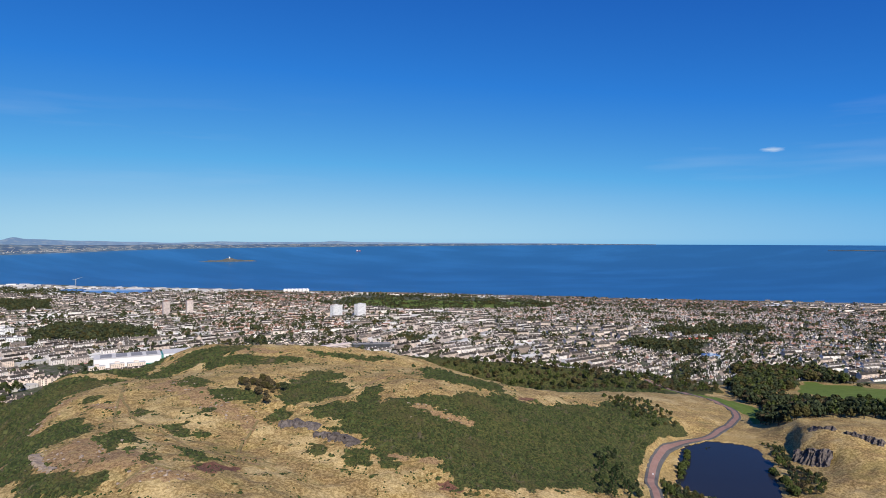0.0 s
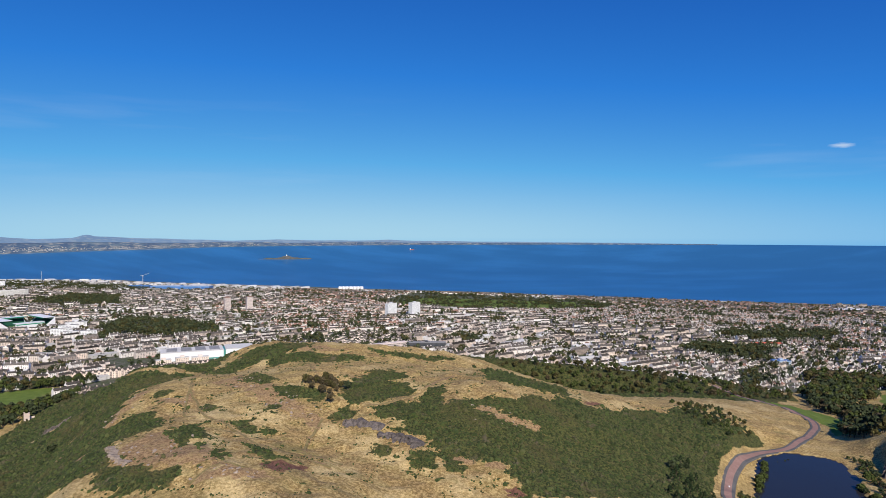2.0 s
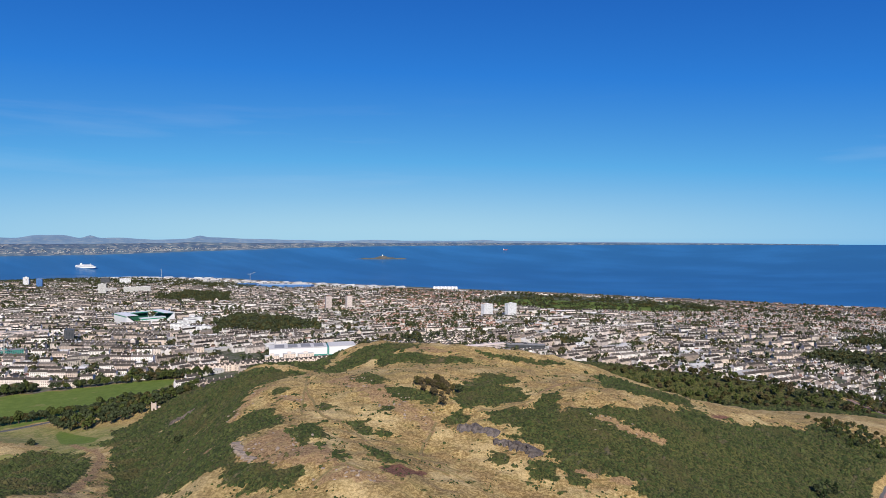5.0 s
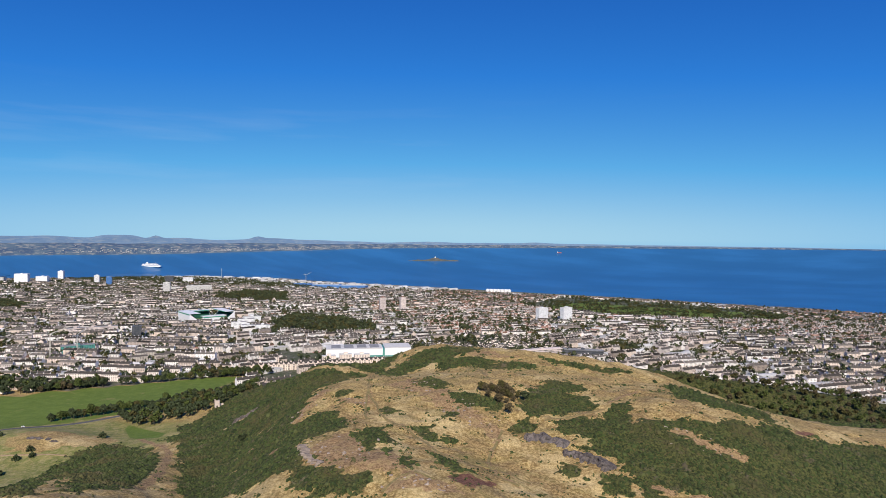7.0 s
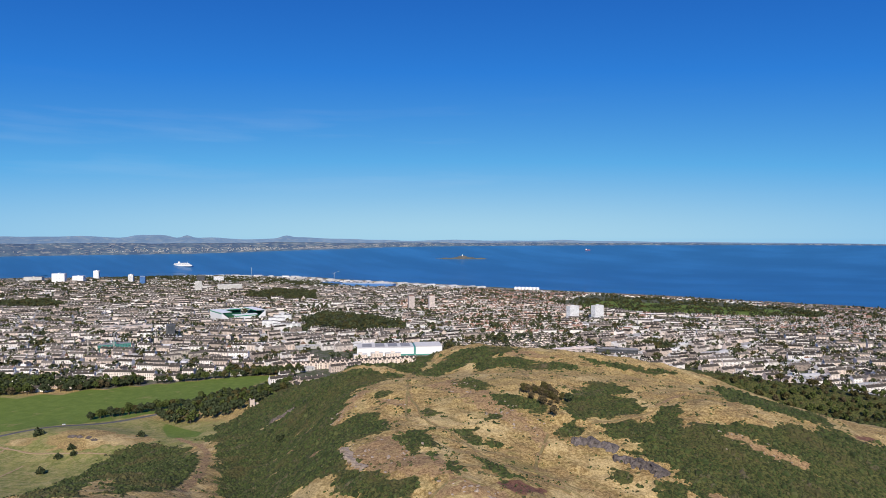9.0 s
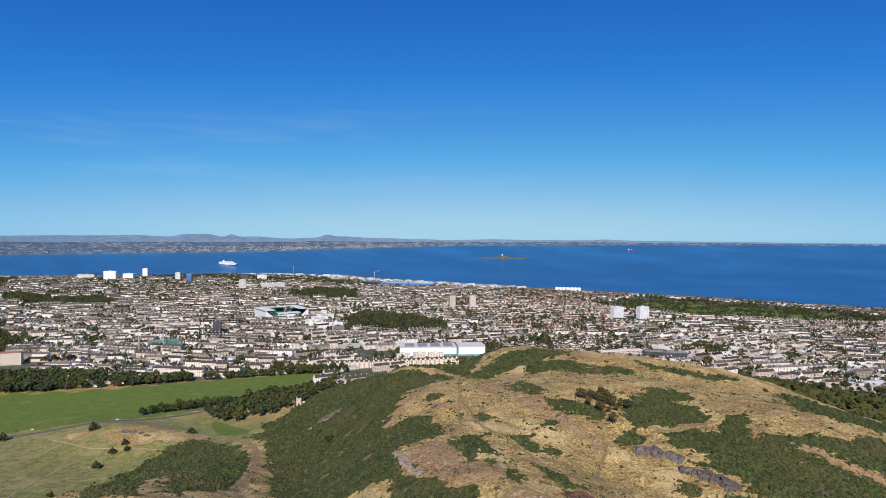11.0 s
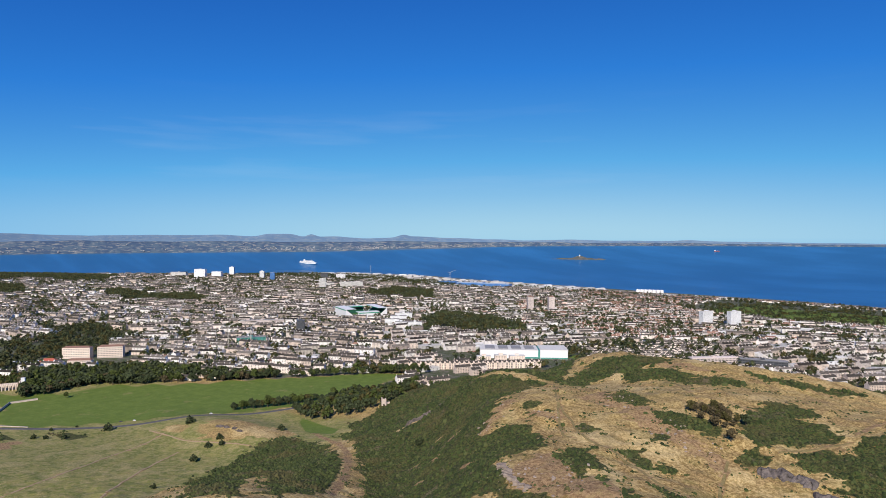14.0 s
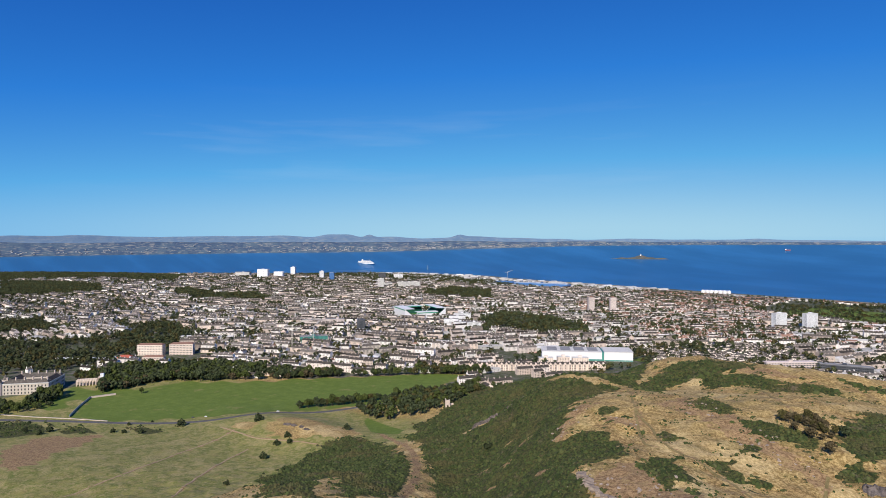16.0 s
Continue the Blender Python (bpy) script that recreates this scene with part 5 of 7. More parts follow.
def gorse():
    """Low shrubs over the thickets, far too many to count."""
    rng = np.random.RandomState(9)
    n = 410000
    x, y = rng.uniform(-740, 200, n), rng.uniform(215, 1000, n)
    x[:50000], y[:50000] = rng.uniform(-1200, -740, 50000), rng.uniform(220, 430, 50000)
    mx, my = THICKET_MAP["x"], THICKET_MAP["y"]
    g = THICKET_MAP["gorse"][np.clip(np.searchsorted(my, y), 0, len(my) - 1), np.clip(np.searchsorted(mx, x), 0, len(mx) - 1)]
    d = np.hypot(x - CENTRE[0], y - CENTRE[1])
    keep = (g + 0.12 * wave(x, y, 7.0, 33) > 0.45) & (rng.rand(n) < np.clip(1.15 - d / 900, 0.12, 0.72)) & (loch(x, y) > 1.5) & ((y < 790) | (x > -160))
    tuft = (g < 0.3) & (rng.rand(n) < 0.38) & (wave(x, y, 26.0, 35) + 0.5 * wave(x, y, 8.0, 36) > 0.58) & (d < 620) & (loch(x, y) > 1.7) & (along(x, y, LOCH_ROAD) > 9)
    small = tuft[keep | tuft]
    keep = keep | tuft
    x, y = x[keep], y[keep]
    z = land(x, y)
    domes = []
    for k in range(6):
        r = np.random.RandomState(60 + k)
        s = Shape()
        pts = [(0, 0, 0.95 * r.uniform(0.85, 1.1))]
        for ring, (rad, hz) in enumerate(((0.62, 0.7), (1.0, -0.15))):
            for i in range(4):
                a = i * 1.571 + ring * 0.5 + r.uniform(-0.25, 0.25)
                q = rad * r.uniform(0.75, 1.25)
                pts.append((q * math.cos(a), q * math.sin(a), hz * r.uniform(0.7, 1.25)))
        f = [(0, 1 + i, 1 + (i + 1) % 4) for i in range(4)] + [t for i in range(4) for t in ((1 + i, 5 + i, 1 + (i + 1) % 4), (1 + (i + 1) % 4, 5 + i, 5 + (i + 1) % 4))]
        s.joined(pts, f, 0)
        domes.append(s)
    pick = rng.randint(0, 6, len(x))
    size = (0.45 + 0.95 * rng.rand(len(x)) ** 1.7) * (1 + 0.8 * (rng.rand(len(x)) < 0.05))
    size = size * np.where(small, 0.72, 1.0)
    size = size * (1 + 0.7 * smooth(480, 850, np.hypot(x - CENTRE[0], y - CENTRE[1])))
    rows = [(domes[k], (0,), [(x[i], y[i], z[i] - 0.1, rng.uniform(0, 6.28), size[i]) for i in np.nonzero(pick == k)[0]]) for k in range(6)]
    stack_up("gorse", rows, [M_GORSE], "dense dark green gorse thickets over the dry hillside", "gorse")
    return len(x)


gorse()

# ---- larger buildings ----
M_WHITE = mottled("white_cladding", (0.72, 0.73, 0.74), (0.82, 0.82, 0.82), 0.05, 0.5)
M_CREAM = mottled("cream_render", (0.52, 0.46, 0.40), (0.64, 0.58, 0.51), 0.15, 0.9, vary=0.1)
M_PALESTONE = mottled("pale_sandstone", (0.66, 0.55, 0.47), (0.80, 0.69, 0.60), 0.2, 0.9, vary=0.12)
M_PINK = mottled("pinkish_concrete", (0.58, 0.49, 0.45), (0.70, 0.61, 0.57), 0.2, 0.9, vary=0.12)
M_GREENTRIM = mottled("green_cladding", (0.02, 0.22, 0.13), (0.04, 0.32, 0.20), 0.1, 0.5)
M_SEAT = mottled("green_seats", (0.010, 0.06, 0.04), (0.018, 0.095, 0.06), 0.3, 0.7)
M_TEAL = mottled("teal_glazing", (0.05, 0.22, 0.19), (0.12, 0.34, 0.30), 0.1, 0.2)
M_REDTRACK = mottled("red_track", (0.34, 0.07, 0.06), (0.42, 0.11, 0.09), 0.1, 0.9)
M_REDROOF = mottled("red_roof", (0.38, 0.09, 0.06), (0.50, 0.15, 0.10), 0.2, 0.8)
M_BLUE = mottled("blue_cladding", (0.05, 0.16, 0.42), (0.10, 0.24, 0.52), 0.05, 0.5)
M_PALEBLUE = mottled("pale_blue_roof", (0.38, 0.48, 0.58), (0.50, 0.58, 0.66), 0.05, 0.5)
M_DARK = mottled("dark_cladding", (0.05, 0.055, 0.065), (0.11, 0.115, 0.125), 0.1, 0.5)
M_GREY = mottled("grey_roofing", (0.20, 0.20, 0.205), (0.31, 0.31, 0.31), 0.1, 0.8)
M_ROCK = mottled("basalt_rock", (0.045, 0.04, 0.038), (0.20, 0.17, 0.155), 0.4, 0.95, relief=0.6, vary=0.2)
M_PALEROCK = mottled("weathered_rock", (0.19, 0.15, 0.12), (0.42, 0.345, 0.28), 0.4, 0.95, relief=0.5, vary=0.15)
M_STEEL = mottled("painted_steel", (0.55, 0.52, 0.45), (0.68, 0.65, 0.58), 0.5, 0.5)
M_RUBBER = mottled("tyre_rubber", (0.02, 0.02, 0.02), (0.035, 0.035, 0.035), 2.0, 0.9)
M_TURF = mottled("pitch_turf", (0.05, 0.17, 0.04), (0.075, 0.22, 0.05), 0.1, 0.95)


def part(name, shape, materials, parent, label="", at=None):
    ob = new(name, shape.mesh(name, materials) if isinstance(shape, Shape) else shape)
    ob.parent = parent
    if at:
        ob.matrix_basis = at
    return tagged(ob, label)


def thing(name, label, category, x, y, turn=0.0, z=None, group="", kind=""):
    """An Empty at the base of a building; far ones are drawn in with the landscape."""
    z = float(town_floor(np.array(x), np.array(y))) if z is None else z
    fx, fy, fz = (float(v) for v in foreshorten(np.array(float(x)), np.array(float(y)), np.array(float(z))))
    s = math.hypot(fx - CENTRE[0], fy - CENTRE[1]) / max(1.0, math.hypot(x - CENTRE[0], y - CENTRE[1]))
    ob = tagged(new(name), label, category, group=group, kind=kind)
    ob.matrix_basis = pose(fx, fy, fz, 0, 0, turn) @ Matrix.Diagonal((s, s, s, 1))
    return ob


def boxes(*rows):
    s = Shape()
    for r in rows:
        s.box(*r, 0, True)
    return s


def slab_block(name, label, category, x, y, turn, length, depth, high, storeys, wall, roof=None, step=3.6, group="", pitched=0.0, win=(1.7, 1.5), cap=None):
    """A block of flats or offices: walls, a roof with parapet or pitch, a lift housing, and rows of windows on all sides."""
    top = thing(name, label, category, x, y, turn, group=group)
    a, b = length / 2, depth / 2
    part("wall", boxes((-a, -b, -3, a, b, high)), [wall], top)
    r = Shape()
    if pitched:
        r.gable(-a, a, -b, b, high + 0.02, high + pitched, 0, 1, hip=b * 0.7)
        part("roof", r, [roof or M_SLATE, wall], top)
    else:
        r.box(-a - 0.3, -b - 0.3, high, a + 0.3, b + 0.3, high + 0.9, 0, True)
        part("roof", r, [roof or M_GREY], top)
        part("lift_housing", boxes((-min(4, a * 0.4), -b * 0.5, high + 0.9, min(4, a * 0.4), b * 0.5, high + 4.0)), [cap or wall], top)
    rise = (high - 1.0) / storeys
    w = Shape()
    for j in range(storeys):
        z = 1.0 + j * rise
        for side in (-1, 1):
            w.windows(-a + 0.7, a - 0.7, side * (b + 0.07), z, 1, step, win[0], min(win[1], rise * 0.6), 0, rise, side)
            q = Shape()
            q.windows(-b + 0.7, b - 0.7, 0, z, 1, step, win[0], min(win[1], rise * 0.6), 0, rise, -side)
            for f in q.f:
                w.face([(side * (a + 0.07), q.v[i][0], q.v[i][2]) for i in f], 0)
    tagged(part("glazing", w, [M_GLASS], top), kind="stuff")
    return top


def sports_hall():
    top = thing("sports_hall", "long white sports hall with a low grey roof", "sports hall", -908, 1200, 35.9)
    part("hall", boxes((0, 0, -3, 131, 60, 19)), [M_WHITE], top)
    part("hall", boxes((136, 0, -3, 198, 60, 20)), [M_WHITE], top)
    part("glazed_link", boxes((131, 3, -3, 136, 57, 18)), [M_TEAL], top, "dark teal glazed link")
    part("roof", boxes((-0.5, -0.5, 19, 131.5, 60.5, 19.7)), [M_CONCRETE], top)
    part("roof", boxes((135.5, -0.5, 20, 198.5, 60.5, 20.7)), [M_CONCRETE], top)
    for x in (12, 42, 72, 102, 146, 172):
        part("roof_panel", boxes((x, 10, 19.7, x + 22, 52, 20.6)), [M_GREY], top, "grey raised roof panel")
    part("glazing", boxes((98, -0.4, 0, 131, 0.1, 3.5)), [M_TEAL], top, "teal ground floor glazing")
    part("glazing", boxes((136, -0.4, 0, 198, 0.1, 2.5)), [M_TEAL], top, "teal ground floor glazing")
    track = thing("running_track", "red oval running track round a green infield", "running track", -985, 1290, 60)
    s, n = Shape(), 40
    def oval(i, r):
        t = i / n * 2 * math.pi
        return (math.copysign(35, math.cos(t)) * (abs(math.cos(t)) > 1e-9) + r * math.cos(t), r * math.sin(t))
    outer, inner = [oval(i + 0.5, 36) for i in range(n)], [oval(i + 0.5, 27) for i in range(n)]
    for i in range(n):
        s.face([(*outer[i], 0.25), (*outer[(i + 1) % n], 0.25), (*inner[(i + 1) % n], 0.25), (*inner[i], 0.25)], 0)
        s.face([(*outer[(i + 1) % n], 0.25), (*outer[i], 0.25), (*outer[i], -2), (*outer[(i + 1) % n], -2)], 0)
    part("track", s, [M_REDTRACK], track)
    f = Shape()
    f.face([(*inner[i], 0.2) for i in range(n)], 0)
    part("infield", f, [M_TURF], track, "green infield")


sports_hall()
for i, (x, y, ln) in enumerate([(-875, 1166, 30), (-848, 1192, 26), (-822, 1218, 34)]):
    slab_block("apartment_block", "cream concrete flats before the sports hall", "apartment block", x, y, 44.2, ln, 13, 13.5 + (i == 1) * 2, 5, M_PALESTONE, M_CONCRETE, 3.4, "cream flats", win=(1.2, 1.2))


def terrace_front():
    """A long curved row of tall sandstone houses along the foot of the hill."""
    unit = thing("tenement_house", "tall tan sandstone terrace house with bay and gable", "house", -948, 1000, 44.5, group="terrace at the hill foot")
    w = 19.6
    part("wall", boxes((0, 0, -4, w, 13, 13.5)), [M_PALESTONE], unit)
    roof = Shape()
    roof.gable(0, w, 0, 13, 13.5, 17.2, 0, 1)
    part("roof", roof, [M_SLATE, M_PALESTONE], unit)
    for cx in (4.6, 14.6):
        bay = Shape()
        bay.joined([(cx - 2.4, 0, -3), (cx - 1.4, -1.4, -3), (cx + 1.4, -1.4, -3), (cx + 2.4, 0, -3), (cx - 2.4, 0, 14.5), (cx - 1.4, -1.4, 14.5), (cx + 1.4, -1.4, 14.5), (cx + 2.4, 0, 14.5)],
                   [(0, 1, 5, 4), (1, 2, 6, 5), (2, 3, 7, 6), (4, 5, 6, 7)], 0)
        part("bay", bay, [M_PALESTONE], unit)
        gab = Shape()
        gab.joined([(cx - 2.6, -1.5, 14.5), (cx + 2.6, -1.5, 14.5), (cx, -1.5, 16.9), (cx - 2.6, 5, 14.5), (cx + 2.6, 5, 14.5), (cx, 5, 16.9)], [(0, 1, 2), (1, 4, 5, 2), (3, 0, 2, 5)], 0)
        part("gable", gab, [M_PALESTONE], unit)
    pane = boxes((-0.5, -0.15, 0, 0.5, 0, 2.1)).mesh("window", [M_GLASS])
    for j in range(4):
        for cx, cy in ((3.8, -1.36), (5.4, -1.36), (9.6, 0.04), (13.8, -1.36), (15.4, -1.36)):
            part("window", pane, None, unit, at=pose(cx, cy, 0.6 + 3.4 * j))
    for cx in (0.8, w - 0.8):
        part("chimney", boxes((cx - 0.6, 5, 15, cx + 0.6, 8.5, 18.6)), [M_PALESTONE], unit)
    c, s = math.cos(radians(44.5)), math.sin(radians(44.5))
    for i in range(1, 14):
        bow = -6 * math.sin(math.pi * i / 14)
        x, y = -948 + i * 20.0 * c - bow * s, 1000 + i * 20.0 * s + bow * c
        copy_thing(unit, pose(x, y, float(town_floor(np.array(x), np.array(y))), 0, 0, 44.5))


terrace_front()
for x, y, w, d, h in ((-1302, 2104, 22, 20, 54), (-1243, 2160, 22, 20, 54)):
    slab_block("tower_block", "tall pinkish white tower of flats with a dark red roof band", "tower block", x, y, 45, w, d, h, 18, M_PINK, M_TILE, 3.4, "pinkish towers", win=(1.6, 1.3), cap=M_TILE)
for x, y in ((-670, 2131), (-601, 2196)):
    slab_block("tower_block", "broad white tower of flats with a flat roof", "tower block", x, y, 60, 42, 18, 46, 15, M_WHITE, M_CONCRETE, 3.2, "white towers", win=(1.3, 1.1))


def stadium():
    """Four roofed stands round a pitch."""
    top = thing("football_stadium", "white football stadium with green edged roofs", "stadium", -1595, 1534, 66)
    part("pitch", boxes((-36, 26, -1, 36, 134, 0.3)), [M_TURF], top, "green turf pitch")

    def stand(length, m, deep=30, high=21):
        seat, back, roof, edge, ends = Shape(), Shape(), Shape(), Shape(), []
        a = length / 2
        seat.joined([(-a, 2, 0), (a, 2, 0), (a, 2, 2), (-a, 2, 2), (a, deep - 3, high * 0.75), (-a, deep - 3, high * 0.75), (a, deep - 3, 0), (-a, deep - 3, 0)],
                    [(0, 1, 2, 3), (3, 2, 4, 5), (1, 6, 4, 2), (7, 0, 3, 5)], 0)
        back.box(-a, deep - 3, -3, a, deep, high, 0)
        roof.box(-a - 1, 0, high + 0.4, a + 1, deep + 0.6, high + 1.2, 0, True)
        edge.box(-a - 1.1, -0.5, high - 0.6, a + 1.1, 0, high + 1.6, 0, True)
        for s in (-a - 1.0, a + 0.2):
            p = [(s, 2, 0), (s + 0.8, 2, 0), (s + 0.8, deep, 0), (s, deep, 0), (s, 2, 3), (s + 0.8, 2, 3), (s + 0.8, deep, high), (s, deep, high)]
            ends.append(Shape())
            ends[-1].joined(p, [(0, 1, 5, 4), (1, 2, 6, 5), (2, 3, 7, 6), (3, 0, 4, 7), (4, 5, 6, 7)], 0)
        st = part("stand", back, [M_WHITE], top, "roofed white stand", m)
        part("seating", seat, [M_SEAT], st, "rows of green seats")
        part("roof", roof, [M_WHITE], st)
        part("fascia", edge, [M_GREENTRIM], st, "green roof edge")
        for end in ends:
            part("end_wall", end, [M_WHITE], st)
        part("back_band", boxes((-a, deep, high - 4, a, deep + 0.15, high - 1)), [M_GREENTRIM], st, "green band on the back wall")

    stand(74, pose(0, 24, 0, 0, 0, 180), 24, 20)
    stand(116, pose(-40, 78, 0, 0, 0, 90), 34, 29)
    stand(116, pose(40, 78, 0, 0, 0, -90), 34, 29)
    stand(74, pose(0, 138, 0), 28, 24)


stadium()


def palace():
    top = thing("palace", "pale grey stone palace round a court, with turrets and slate roofs", "palace", -1355, 353, 53.6)
    top.matrix_basis = top.matrix_basis @ Matrix.Diagonal((1.12, 1.12, 1.25, 1))
    ring = boxes((-66, 0, -3, 0, 13, 15), (-66, 47, -3, 0, 60, 15), (-66, 13, -3, -53, 47, 15), (-13, 13, -3, 0, 47, 15))
    part("wall", ring, [mottled("palace_stone", (0.45, 0.405, 0.355), (0.60, 0.54, 0.47), 0.2, 0.9)], top)
    part("cornice", boxes((-66.6, -0.6, 15, 0.6, 0, 16), (0, 0, 15, 0.6, 60.6, 16), (-66.6, 60, 15, 0, 60.6, 16)), [M_CONCRETE], top)
    for x0, x1, y0, y1, along_x in ((-66, 0, 0, 13, True), (-66, 0, 47, 60, True)):
        r = Shape()
        r.gable(x0, x1, y0, y1, 15.2, 20.5, 0, 0, out=0.2, hip=6)
        part("roof", r, [M_SLATE], top)
    for cx in (-59.5, -6.5):
        r = Shape()
        r.gable(-17, 17, -6.5, 6.5, 15.2, 20.0, 0, 0, out=0.2)
        part("roof", r, [M_SLATE], top, at=pose(cx, 30, 0, 0, 0, 90))
    pane = boxes((-0.85, -0.12, 0, 0.85, 0.03, 2.6)).mesh("window", [M_GLASS])
    for j in range(3):
        for i in range(13):
            part("window", pane, None, top, at=pose(-61.6 + i * 4.77, 0, 1.5 + 4.6 * j))
        for i in range(12):
            part("window", pane, None, top, at=pose(0, 4.5 + i * 4.6, 1.5 + 4.6 * j, 0, 0, 90))
    for x in (-60, -48, -36, -24, -12, -4):
        part("chimney", boxes((x - 0.8, 5, 18, x + 0.8, 8, 23.5)), [M_STONE], top)
        part("chimney", boxes((x - 0.8, 52, 18, x + 0.8, 55, 23.5)), [M_STONE], top)
    for x, y in ((-69, 0), (-83, 0), (-69, 20), (-83, 20)):
        t, c = Shape(), Shape()
        n = 12
        for i in range(n):
            a, b = i / n * 6.2832, (i + 1) / n * 6.2832
            p = [(4.2 * math.cos(k), 4.2 * math.sin(k)) for k in (a, b)]
            t.face([(*p[0], -3), (*p[1], -3), (*p[1], 18), (*p[0], 18)], 0)
            c.face([(p[0][0] * 1.08, p[0][1] * 1.08, 18), (p[1][0] * 1.08, p[1][1] * 1.08, 18), (0, 0, 25.5)], 0)
        tower = part("turret", t, [M_CREAM], top, "round stone turret", pose(x, y, 0))
        part("cone_roof", c, [M_SLATE], tower, "pointed slate cap")
    part("tower_block", boxes((-85, 0, -3, -67, 20, 17)), [M_CREAM], top)


palace()


def abbey():
    top = thing("ruined_abbey", "roofless ruined stone abbey with tall arched openings", "ruin", -1378, 402, 62)
    for row_y in (0, 11):
        for i in range(7):
            part("pier", boxes((i * 5.2, row_y, -2, i * 5.2 + 1.8, row_y + 2.0, 11)), [M_STONE], top)
        for i in range(6):
            arch = Shape()
            x0, n = i * 5.2 + 1.8, 8
            for k in range(n):
                a, b = math.pi * k / n, math.pi * (k + 1) / n
                pa, pb = (x0 + 1.7 - 1.7 * math.cos(a), 7 + 1.9 * math.sin(a)), (x0 + 1.7 - 1.7 * math.cos(b), 7 + 1.9 * math.sin(b))
                arch.joined([(pa[0], row_y, pa[1]), (pb[0], row_y, pb[1]), (pb[0], row_y, 11), (pa[0], row_y, 11), (pa[0], row_y + 2, pa[1]), (pb[0], row_y + 2, pb[1]), (pb[0], row_y + 2, 11), (pa[0], row_y + 2, 11)],
                            [(0, 1, 2, 3), (5, 4, 7, 6), (4, 5, 1, 0), (3, 2, 6, 7)], 0)
            part("arch", arch, [M_STONE], top)
    part("gable_wall", boxes((36.4, 0, -2, 38.6, 13, 15)), [M_STONE], top)
    part("scaffold_cover", boxes((39, 2, 12, 45, 9, 20)), [M_WHITE], top, "white weather cover on scaffolding")
    for x in (39, 41.9, 44.8):
        for y in (2, 8.8):
            part("scaffold_pole", boxes((x, y, -2, x + 0.2, y + 0.2, 13)), [M_STEEL], top)
    for z in (2, 5, 8, 11):
        part("scaffold_deck", boxes((38.8, 1.8, z, 45.2, 9.2, z + 0.2)), [M_GREY], top)


abbey()


def chapel():
    x, y = -712, 672
    top = thing("chapel_ruin", "small roofless stone chapel ruin on a rocky knoll", "ruin", x, y, 48, z=float(land(np.array(x), np.array(y))) - 1.5)
    part("tower_wall", boxes((0, 0, 0, 1.3, 7, 13.0)), [M_STONE], top)
    part("tower_wall", boxes((5.2, 0, 0, 6.6, 7, 11.5)), [M_STONE], top)
    part("tower_wall", boxes((1.3, 0, 5, 5.2, 1.2, 12.2)), [M_STONE], top)
    part("tower_wall", boxes((1.3, 0, 0, 2.2, 1.2, 5), (4.2, 0, 0, 5.2, 1.2, 5)), [M_STONE], top)
    part("nave_wall", boxes((6.6, 5.6, 0, 12, 7, 6.2)), [M_STONE], top)
    part("nave_wall", boxes((14, 5.6, 0, 17.5, 7, 4.0)), [M_STONE], top)
    part("nave_wall", boxes((6.6, 0, 0, 9.5, 1.2, 3.0)), [M_STONE], top)


chapel()

# flats, offices and works that stand out of the rows
slab_block("hotel", "cream six storey block with white piers", "apartment block", -1590, 620, 44, 58, 17, 24, 6, M_PALESTONE, M_TILE, 3.4, pitched=3.0)
slab_block("hotel", "cream block with white piers and brown roof", "apartment block", -1545, 672, 50, 52, 17, 25, 6, M_PALESTONE, M_TILE, 3.0, pitched=3.0)
slab_block("apartment_block", "low cream flats with brown tiled roof", "apartment block", -1500, 590, 44, 46, 13, 12, 3, M_PALESTONE, M_TILE, 3.4, pitched=3.2)
slab_block("office_block", "long pinkish works building with rows of windows", "office", -478, 1478, 45, 108, 16, 15, 4, M_PINK, M_PINK, 3.2, win=(2.2, 1.8))
slab_block("office_block", "dark glazed office block", "office", -390, 1530, 14, 98, 18, 13, 3, M_DARK, M_GREY, 3.0, win=(2.2, 1.6))
slab_block("tower_block", "dark clad tower of flats", "tower block", -1513, 1178, 45, 22, 18, 34, 11, M_DARK, M_DARK, 3.4, win=(2.0, 1.6))
slab_block("apartment_block", "pale grey flats under construction", "apartment block", -1462, 978, 60, 70, 18, 17, 5, M_TEAL, M_GREY, 3.4)
for x, y, ln, h in ((-1402, 1440, 44, 24), (-1356, 1430, 36, 20), (-1310, 1440, 40, 22), (-1430, 1500, 50, 25), (-1480, 1580, 56, 22)):
    slab_block("apartment_block", "white modern block of flats with flat roof", "apartment block", x, y, 40, ln, 14, h, 6, M_WHITE, M_GREY, 3.4, "white modern flats")
for x, y, ln in ((-1240, 965, 40), (-1212, 1012, 42), (-1270, 1010, 44)):
    slab_block("apartment_block", "cream low flats with grey pitched roof", "apartment block", x, y, 60, ln, 13, 12, 4, M_CREAM, M_SLATE, 3.2, "cream low flats", pitched=3.0)
for x, y, t in ((-1728, 1150, 62), (-1706, 1186, 58), (-1682, 1222, 52)):
    slab_block("apartment_block", "curving pinkish block of flats with white bays", "apartment block", x, y, t, 42, 14, 18, 5, M_PINK, M_GREY, 3.0, "curving flats")
slab_block("school", "low school with pale flat roofs", "school", 140, 1420, 10, 62, 40, 6, 2, M_CONCRETE, M_GREY, 4.0)
slab_block("school", "white and blue school building", "school", 425, 1514, 5, 36, 20, 9, 2, M_PALEBLUE, M_BLUE, 3.4)
